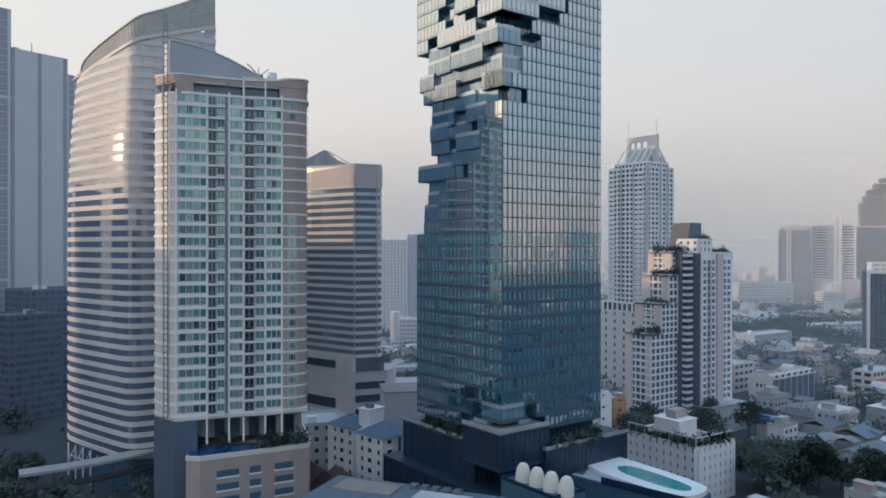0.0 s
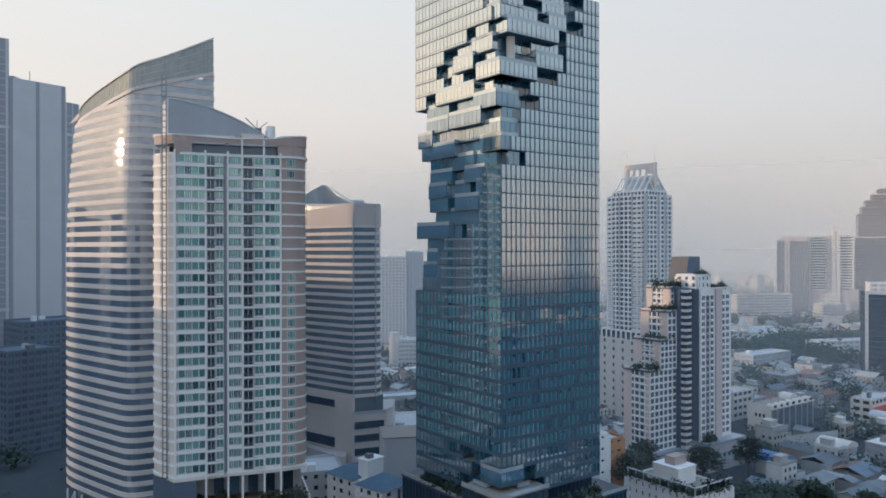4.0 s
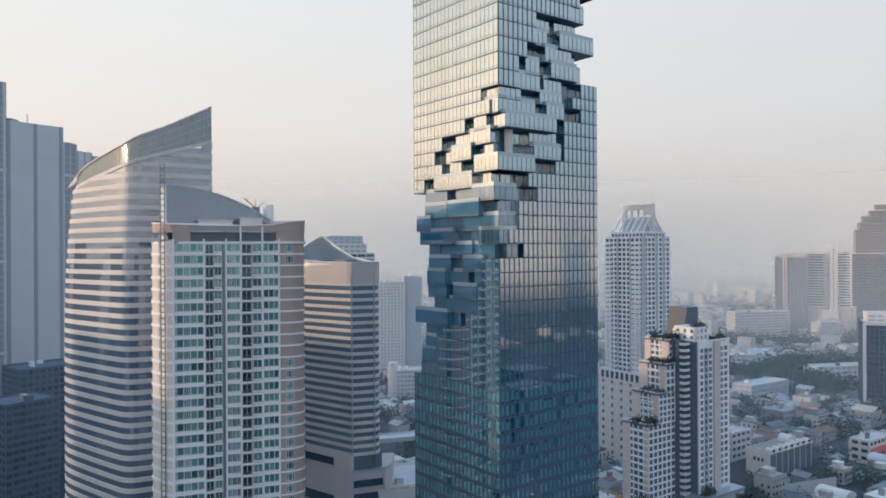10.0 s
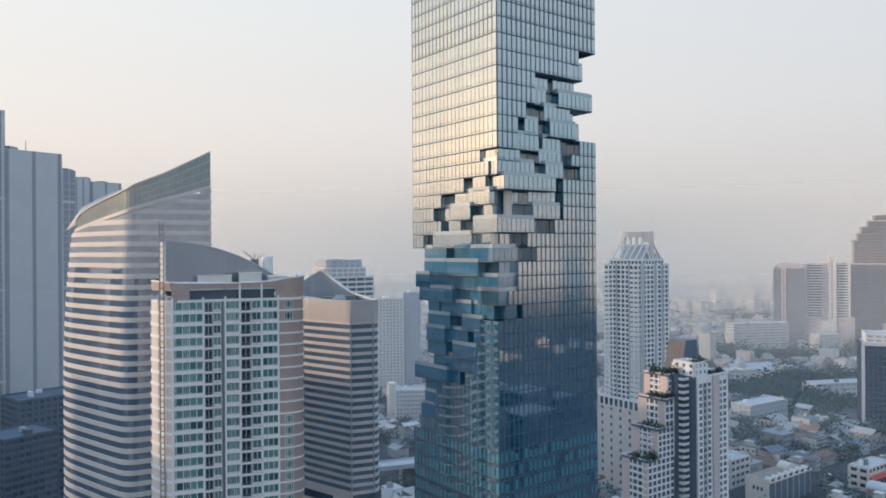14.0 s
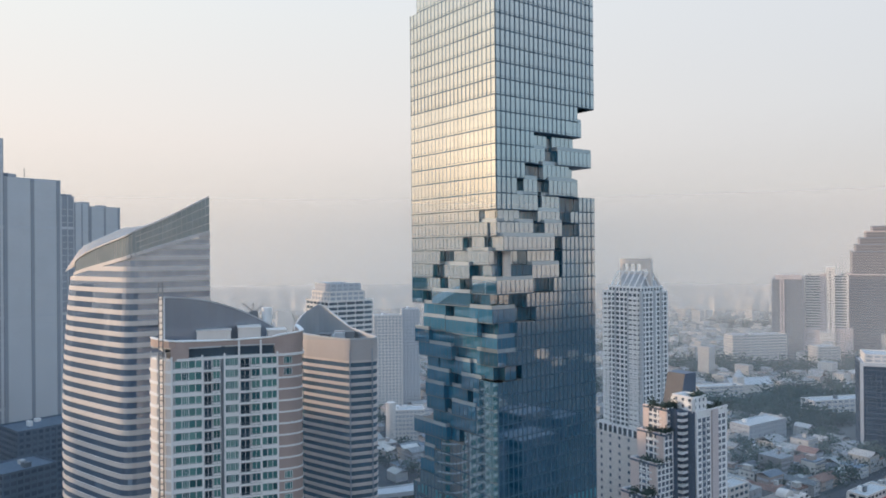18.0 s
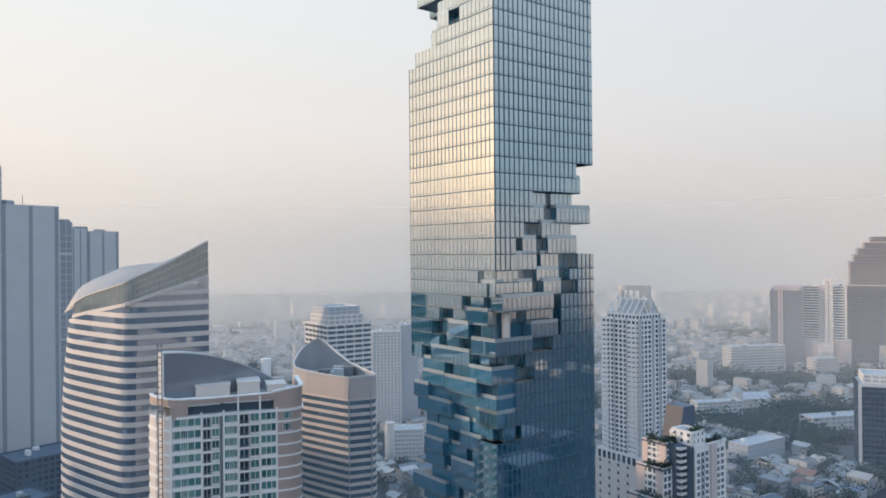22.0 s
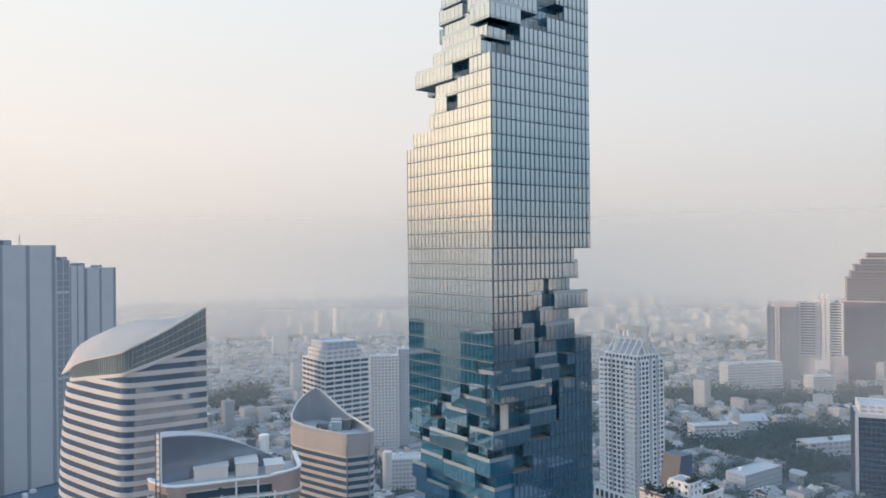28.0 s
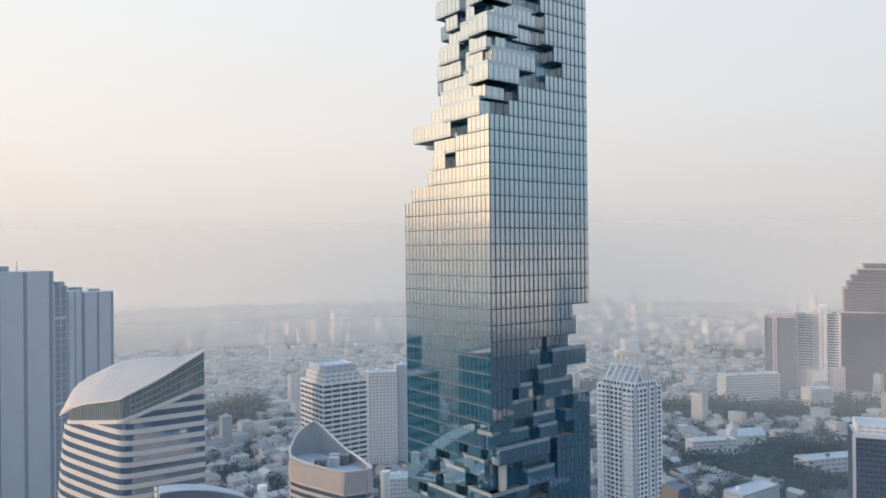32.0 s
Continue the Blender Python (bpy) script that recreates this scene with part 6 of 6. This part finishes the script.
strip("road", [(30, 270), (140, 360), (300, 480), (520, 640)], 10, 0.24, M_ASPHALT, "asphalt lane between low houses", "road")
FLY = thing("elevated_road", pose(0, 0, 0), "pale concrete elevated road crossing the city", "bridge")
fly = smooth([(-420, 470), (-160, 400), (-60, 400), (40, 440), (75, 470)], 2)
part("deck", Mesh().prism(offset(fly, 6, 6), 10.5, 12.0), M_FARGREY, FLY)
part("barrier", Mesh().prism(offset(fly, 6.2, -5.8), 12.0, 13.0), M_WGREY, FLY)
part("barrier", Mesh().prism(offset(fly, -5.8, 6.2), 12.0, 13.0), M_WGREY, FLY)
col = Mesh().box(-1, 1, -1, 1, 0, 10.5).data("pillar", M_FARGREY)
for p in fly[1:-1]:
    part("pillar", col, M_FARGREY, FLY, at=pose(p[0], p[1], 0))

# ---- trees ----
def tree_proto(seed, h, r):
    rt = random.Random(seed)
    t = thing("tree", pose(0, 0, 0), "broad dark green city tree with a loose crown", "tree", "street trees")
    tr = Mesh().bar((0, 0, 0), (0.15, 0.1, h * 0.45), 0.35, 0, 7, 0.22)
    leaves = Mesh()
    for i in range(7):
        a = i * 0.9 + rt.random()
        tip = (r * 0.6 * math.cos(a), r * 0.6 * math.sin(a), h * rt.uniform(0.6, 0.85))
        tr.bar((0.12, 0.08, h * rt.uniform(0.32, 0.44)), tip, 0.17, 0, 5, 0.05)
    for i in range(44):
        a, q = rt.uniform(0, 6.28), rt.random() ** 0.6
        zc = h * rt.uniform(0.5, 0.95)
        rr_ = r * q * (1.05 - 0.55 * abs(zc / h - 0.62) / 0.4)
        c = Vector((rr_ * math.cos(a), rr_ * math.sin(a), zc))
        cr = rt.uniform(0.9, 1.6) * r / 4
        for _ in range(55):
            d = Vector((rt.gauss(0, 1), rt.gauss(0, 1), rt.gauss(0, 0.75))).normalized() * cr * rt.uniform(0.55, 1.1)
            p = c + d
            s = rt.uniform(0.28, 0.58)
            u = Vector((rt.gauss(0, 1), rt.gauss(0, 1), rt.gauss(0, 0.5))).normalized() * s
            v = u.orthogonal().normalized() * s * 0.7
            leaves.face([tuple(p - u), tuple(p - v), tuple(p + u), tuple(p + v)])
    part("trunk", tr, M_BARK, t)
    part("crown", leaves, M_LEAF, t)
    return t


trees = [tree_proto(21, 14, 6.2), tree_proto(22, 10, 4.6), tree_proto(23, 16, 7.0)]
spots = [(104, 238), (112, 243), (119, 236), (98, 247), (108, 252), (122, 247), (130, 240), (138, 233), (146, 226), (128, 255), (116, 262), (136, 262), (101, 230), (110, 231), (117, 245), (106, 246), (124, 238)]
trees[0].matrix_basis, trees[1].matrix_basis, trees[2].matrix_basis = pose(104, 238, 0), pose(150, 236, 0), pose(112, 243, 0, 0, 0, 60)
rt = random.Random(8)
spots = spots[3:] + [(160, 232), (158, 246), (148, 255), (-142, 222), (-150, 232), (-158, 240), (-149, 214), (-132, 232), (-160, 226), (-140, 204), (-165, 250), (-128, 200), (-118, 196), (-110, 205), (-172, 262), (-181, 250), (76, 290), (84, 296), (71, 282), (62, 276), (55, 262), (104, 292), (128, 300), (140, 318)]
for x, y in spots:
    copy_thing(rt.choice(trees), pose(x + rt.uniform(-2, 2), y + rt.uniform(-2, 2), 0, 0, 0, rt.uniform(0, 360)))
# planting on the roof terraces
bush = Mesh()
rb = random.Random(4)
for _ in range(150):
    p = Vector((rb.gauss(0, 0.7), rb.gauss(0, 0.7), abs(rb.gauss(0.7, 0.5))))
    u = Vector((rb.gauss(0, 1), rb.gauss(0, 1), rb.gauss(0, 0.6))).normalized() * rb.uniform(0.2, 0.45)
    v = u.orthogonal().normalized() * 0.25
    bush.face([tuple(p - u), tuple(p - v), tuple(p + u), tuple(p + v)])
bush_data = bush.data("roof_plant_bed", M_LEAF)
garden = [(GT, x0 + dx, y0 + dy, z1 + 0.1) for x0, x1, y0, y1, z0, z1 in tiers for dx, dy in ((0.6, 1.0), (1.4, 3.4), (0.8, 6.2), (3.0, 0.8), (5.6, 0.9), (1.0, 8.6), (8.5, 1.0))]
garden += [(GT, 21.5 + 2.0 * i, -4.5, 82.9) for i in range(4)] + [(GT, 30 + 2.6 * i, -6.4, 77.1) for i in range(5)] + [(GT, 21 + 2 * i, -10, 12.2) for i in range(4)]
garden += [(LW, 0.8, 1.5 + 2.6 * i, 18.2) for i in range(10)] + [(LW, 3 + 2.6 * i, 0.8, 18.2) for i in range(6)]
garden += [(AP, 22 + 1.5 * i, -2.9 + 0.3 * i, 27.3) for i in range(8)] + [(AP, 12, 5, 27), (AP, 5, 6, 27)]
garden += [(TOWER, 14 + 2.2 * i, -4.2, 30.2) for i in range(8)] + [(TOWER, -1.0, 12 + 3 * i, 31.2) for i in range(7)]
for owner, x, y, z in garden:
    ob = new("planting", bush_data)
    w_at = owner.matrix_basis @ Vector((x, y, z))
    k = rb.uniform(0.8, 1.5)
    ob.matrix_basis = pose(w_at.x, w_at.y, w_at.z, 0, 0, rb.uniform(0, 360)) @ Matrix.Diagonal((k, k, k * rb.uniform(0.8, 1.5), 1))
    tagged(ob, "dark green shrubs in a roof terrace planter", "plant", "roof garden plants")

# ---- low houses ----
KEEP = [(31, 205, 34), (-58, 200, 30), (-108, 266, 42), (-43, 312, 32), (112, 414, 28), (108, 322, 34), (84, 243, 22), (50, 182, 26), (0, 158, 30), (-20, 226, 18), (-40, 246, 16), (-13, 258, 14), (-225, 440, 50), (-72, 490, 30), (-46, 697, 28), (-26, 577, 20), (-195, 385, 26), (-190, 345, 22), (480, 1015, 40), (550, 1010, 50), (620, 1030, 55), (425, 955, 46), (484, 908, 24), (344, 552, 42), (318, 746, 34), (274, 710, 30), (252, 562, 30), (360, 650, 36), (-10, 316, 24), (118, 246, 22), (148, 240, 16), (-150, 230, 26), (-116, 226, 16), (166, 384, 16), (184, 397, 16), (200, 410, 12), (182, 334, 10), (140, 309, 9), (233, 380, 11), (172, 344, 8), (188, 349, 8), (60, 276, 12), (240, 405, 16)]


def is_free(x, y, r):
    if any((x - a) ** 2 + (y - b) ** 2 < (r + c) ** 2 for a, b, c in KEEP):
        return False
    for pts, w in ((fly, 9), ([(-190, 120), (-150, 205), (-120, 330), (-60, 420), (60, 520)], 14), ([(30, 270), (140, 360), (300, 480), (520, 640)], 7)):
        for p, q in zip(pts, pts[1:]):
            d = Vector((q[0] - p[0], q[1] - p[1]))
            s = max(0, min(1, ((x - p[0]) * d.x + (y - p[1]) * d.y) / d.length_squared))
            if (x - p[0] - d.x * s) ** 2 + (y - p[1] - d.y * s) ** 2 < (w + r * 0.7) ** 2:
                return False
    return True


def house_proto(seed, w, d, h, kind):
    t = thing("house", pose(0, 0, 0), {0: "low concrete shophouse with a cluttered flat roof", 1: "low house with a pitched metal roof", 2: "long row of houses with a pitched roof"}[kind], "house", "low houses")
    rh = random.Random(seed)
    part("wall", Mesh().box(-w / 2, w / 2, -d / 2, d / 2, 0, h), M_HWALL, t)
    if kind == 0:
        m = Mesh().box(-w / 2 - 0.15, w / 2 + 0.15, -d / 2 - 0.15, d / 2 + 0.15, h, h + 0.25)
        m.box(-w / 2, w / 2, -d / 2 - 0.12, -d / 2 + 0.1, h + 0.25, h + 1.0).box(-w / 2 - 0.12, -w / 2 + 0.1, -d / 2, d / 2, h + 0.25, h + 1.0)
        part("roof", m, M_HROOF, t)
        part("roof_room", Mesh().box(-w / 4, w / 6, -d / 6, d / 3, h + 0.25, h + 2.9).box(-w / 4 - 0.3, w / 6 + 0.3, -d / 6 - 0.3, d / 3 + 0.3, h + 2.9, h + 3.1), M_HWALL, t)
        part("water_tank", Mesh().bar((w / 3, d / 4, h + 0.25), (w / 3, d / 4, h + 2.0), 0.8, 0, 10), M_RAIL, t)
        part("awning", Mesh().face([(-w / 2, -d / 2, h - 0.6), (w / 2, -d / 2, h - 0.6), (w / 2, -d / 2 - 1.6, h - 1.2), (-w / 2, -d / 2 - 1.6, h - 1.2)]).face([(-w / 2, -d / 2 - 1.6, h - 1.26), (w / 2, -d / 2 - 1.6, h - 1.26), (w / 2, -d / 2, h - 0.66), (-w / 2, -d / 2, h - 0.66)]), M_HROOF, t)
    else:
        e, rz = 0.6, h + d * 0.22
        m = Mesh().face([(-w / 2 - e, -d / 2 - e, h - 0.1), (w / 2 + e, -d / 2 - e, h - 0.1), (w / 2 + e, 0, rz), (-w / 2 - e, 0, rz)])
        m.face([(w / 2 + e, d / 2 + e, h - 0.1), (-w / 2 - e, d / 2 + e, h - 0.1), (-w / 2 - e, 0, rz), (w / 2 + e, 0, rz)])
        m.box(-w / 2 - e, w / 2 + e, -d / 2 - e, -d / 2 - e + 0.15, h - 0.35, h - 0.1)
        part("roof", m, M_HROOF, t)
        part("gable", Mesh().face([(-w / 2, d / 2, h), (-w / 2, -d / 2, h), (-w / 2, 0, rz - 0.1)]), M_HWALL, t)
    win = Mesh().box(-0.6, 0.6, -0.06, 0.06, 0, 1.3).data("window", M_DARKPANE)
    for fl in range(int(h / 3.1)):
        for i in range(int(w / 2.6)):
            part("window", win, M_DARKPANE, t, at=pose(-w / 2 + 1.5 + 2.6 * i, -d / 2, 1.1 + 3.1 * fl))
        for i in range(int(d / 3.2)):
            part("window", win, M_DARKPANE, t, at=pose(-w / 2, -d / 2 + 1.6 + 3.2 * i, 1.1 + 3.1 * fl, 0, 0, -90))
    return t


protos = [house_proto(1, 9, 8, 7, 0), house_proto(2, 7, 10, 10, 0), house_proto(3, 10, 8, 5, 1), house_proto(4, 16, 8, 7, 2), house_proto(5, 12, 9, 12, 0), house_proto(6, 21, 9, 6, 2)]
used = [False] * len(protos)
rc = random.Random(31)
ca, sa = math.cos(radians(35)), math.sin(radians(35))
taken = []
near_n = 0
near_city, far_city, pale_city = Mesh(), Mesh(), Mesh()
far_leaf, near_leaf = Mesh(), Mesh()


def leaf_clump(x, y, h, r, n):
    for _ in range(n):
        d = Vector((rc.gauss(0, 0.5), rc.gauss(0, 0.5), rc.gauss(0, 0.35)))
        p = Vector((x, y, h * 0.6)) + d * r
        u = Vector((rc.gauss(0, 1), rc.gauss(0, 1), rc.gauss(0, 0.6))).normalized() * r * rc.uniform(0.09, 0.16)
        v = u.orthogonal().normalized() * r * 0.11
        (near_leaf if y < 520 else far_leaf).face([tuple(p - u), tuple(p - v), tuple(p + u), tuple(p + v)])


def city_house(city, x, y, w, d, h, turn, detail):
    c, s = math.cos(radians(turn)), math.sin(radians(turn))

    def at(a, b, z):
        return (x + a * c - b * s, y + a * s + b * c, z)
    w, d = w / 2, d / 2
    q = [(-w, -d), (w, -d), (w, d), (-w, d)]
    k = len(city.v)
    city.v.extend([at(a, b, 0) for a, b in q] + [at(a, b, h) for a, b in q])
    for i in range(4):
        j = (i + 1) % 4
        city.f.append((k + i, k + j, k + 4 + j, k + 4 + i))
        city.s.append(0)
    if h < 11 and rc.random() < 0.5:
        e, rz = 0.5, h + d * 0.4
        city.face([at(-w - e, -d - e, h), at(w + e, -d - e, h), at(w + e, 0, rz), at(-w - e, 0, rz)], 1)
        city.face([at(w + e, d + e, h), at(-w - e, d + e, h), at(-w - e, 0, rz), at(w + e, 0, rz)], 1)
    else:
        city.face([at(a, b, h + 0.05) for a, b in q], 1)
        if detail:
            a0, b0, w0 = rc.uniform(-w * 0.6, w * 0.3), rc.uniform(-d * 0.6, d * 0.3), rc.uniform(1.5, 3.5)
            kk = [(a0, b0), (a0 + w0, b0), (a0 + w0, b0 + w0), (a0, b0 + w0)]
            for (a, b), (a2, b2) in zip(kk, kk[1:] + kk[:1]):
                city.face([at(a, b, h), at(a2, b2, h), at(a2, b2, h + 2.6), at(a, b, h + 2.6)], 0)
            city.face([at(a, b, h + 2.6) for a, b in kk], 1)
    if detail:
        for fl in range(int(h / 3.2)):
            z = 1.0 + 3.2 * fl
            city.face([at(-w * 0.85, -d - 0.06, z), at(w * 0.85, -d - 0.06, z), at(w * 0.85, -d - 0.06, z + 1.3), at(-w * 0.85, -d - 0.06, z + 1.3)], 2)
            city.face([at(-w - 0.06, d * 0.85, z), at(-w - 0.06, -d * 0.85, z), at(-w - 0.06, -d * 0.85, z + 1.3), at(-w - 0.06, d * 0.85, z + 1.3)], 2)


for gi in range(-106, 107):
    for gj in range(-106, 107):
        gx, gy = gi * 14.5 + rc.uniform(-3, 3), gj * 14.5 + rc.uniform(-3, 3)
        x, y = gx * ca - gy * sa, gx * sa + gy * ca
        dist = math.hypot(x, y)
        front_view = y > 150 and abs(x) < y * 0.75 + 60
        if dist > 1500 or dist < 120 or (not front_view and x > 0 and rc.random() < 0.75) or (not front_view and (dist > 900 or rc.random() < 0.45)):
            continue
        if (noise.noise((x * 0.006, y * 0.006, 3.0)) > 0.42 and y > 600) or ((x - 430) / 165) ** 2 + ((y - 890) / 62) ** 2 < 1 or ((x - 345) / 110) ** 2 + ((y - 665) / 70) ** 2 < 1:
            if front_view and rc.random() < 0.95 and is_free(x, y, 3):
                leaf_clump(x, y, rc.uniform(8, 13), rc.uniform(9, 13), 170 if dist < 900 else 60)
            continue
        if rc.random() < ((0.26 if dist < 430 or x < 100 else 0.42) if front_view else 0.7):
            if front_view and is_free(x, y, 4):
                leaf_clump(x, y, rc.uniform(7, 11), rc.uniform(5, 9), (190 if dist < 700 else 110 if dist < 900 else 40) if front_view else 25)
            continue
        w, d = rc.uniform(9, 17), rc.uniform(8, 15)
        h = rc.choice((4, 6, 7, 7, 10, 10, 13)) * rc.uniform(0.9, 1.1)
        if rc.random() < 0.05 and y > 720 and dist < 1150:
            h *= rc.uniform(2, 3.4)
        if (front_view and x < -100 and y < 340) or not is_free(x, y, max(w, d) * 0.55):
            continue
        if front_view and y < 480 and 20 < x < 330 and near_n < 150 and rc.random() < 0.8:
            k = rc.choice((0, 0, 1, 2, 2, 3, 4, 5))
            m = pose(x, y, 0, 0, 0, 35 + rc.choice((0, 0, 90)) + rc.uniform(-4, 4))
            if not used[k]:
                protos[k].matrix_basis, used[k] = m, True
            else:
                copy_thing(protos[k], m)
            near_n += 1
            continue
        # the further the house, the paler its colour set, as painted haze
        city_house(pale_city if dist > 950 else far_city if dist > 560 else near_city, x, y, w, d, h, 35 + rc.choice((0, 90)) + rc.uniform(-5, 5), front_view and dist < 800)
for gi in range(-20, 60):
    for gj in range(-30, 60):
        x, y = 150 + gi * 9.2 * ca - gj * 9.2 * sa + rc.uniform(-2, 2), 300 + gi * 9.2 * sa + gj * 9.2 * ca + rc.uniform(-2, 2)
        if not (20 < x < 420 and 225 < y < 560) or rc.random() < 0.42 or not is_free(x, y, 4):
            continue
        if rc.random() < 0.24:
            leaf_clump(x, y, rc.uniform(6, 9), rc.uniform(3.5, 5.5), 210)
        else:
            city_house(near_city, x, y, rc.uniform(5, 10), rc.uniform(4.5, 9), rc.uniform(3, 6.5), 35 + rc.choice((0, 90)) + rc.uniform(-6, 6), True)
for gi in range(12):
    for gj in range(16):
        x, y = 215 + gi * 11 + rc.uniform(-4, 4), 470 + gj * 11 + rc.uniform(-4, 4)
        if rc.random() < 0.6 and is_free(x, y, 2):
            leaf_clump(x, y, rc.uniform(7, 12), rc.uniform(5, 8), 170)
for gi in range(-110, 111):
    for gj in range(50, 112):
        x, y = gi * 25 + rc.uniform(-8, 8), gj * 25 + rc.uniform(-8, 8)
        if not 1480 < math.hypot(x, y) < 2720 or abs(x) > y * 0.7:
            continue
        if rc.random() < 0.3:
            leaf_clump(x, y, 9, rc.uniform(10, 18), 24)
        else:
            city_house(pale_city, x, y, rc.uniform(12, 26), rc.uniform(10, 20), rc.choice((6, 8, 10, 13, 18)) * (rc.uniform(1.8, 3.5) if rc.random() < 0.05 else 1), 35 + rc.choice((0, 90)), False)
single("city_houses", near_city, [M_WALLS, M_ROOFS, M_FARWIN], "dense low houses with mixed grey roofs", "houses", kind="stuff")
single("far_city_houses", far_city, [M_FARWALLS, M_FARROOFS, M_FARWIN], "dense houses in colours paled for haze towards the horizon", "houses", kind="stuff")
single("pale_city_houses", pale_city, [M_PALEWALLS, M_PALEROOFS, M_FARWIN], "houses at the horizon with haze put into their pale colours", "houses", kind="stuff")
single("garden_trees", near_leaf, M_NEARLEAF, "dark green tree crowns between the low houses", "trees", kind="stuff")
single("far_trees", far_leaf, M_FARLEAF, "hazy green tree crowns among the houses", "trees", kind="stuff")
# unseen dark blocks round about, added to be mirrored and to block light
ro = random.Random(17)
outer = [(205 + 42 * (i % 6) + ro.uniform(-12, 12), -45 + 52 * (i // 6) + ro.uniform(-14, 14), ro.uniform(20, 34), ro.uniform(14, 46)) for i in range(24)]
# left of the view, tall enough to keep low sun off the facades' feet
outer += [(-310, 210, 40, 106), (-325, 285, 40, 112), (-345, 360, 46, 112), (-300, 140, 40, 106), (-400, 240, 44, 120), (-430, 330, 50, 124), (-440, 190, 36, 120)]
# behind the camera, added to hide part of the sky from low facades
outer += [(-330 + 52 * i + ro.uniform(-12, 12), -130 - 62 * (i % 3) + ro.uniform(-14, 14), ro.uniform(24, 36), ro.uniform(66, 118)) for i in range(14)]
for x, y, w, h in outer:
    t = thing("city_block", pose(x, y, 0, 0, 0, 35), "unseen dark block with window bands, added to shade and be mirrored", "building")
    block(t, 0, w, 0, ro.uniform(18, 30), 0, h, 8.0, M_NAVY, M_BLOCKGLASS, 10, 0.5, 0, 0.3, roof=M_NAVY)
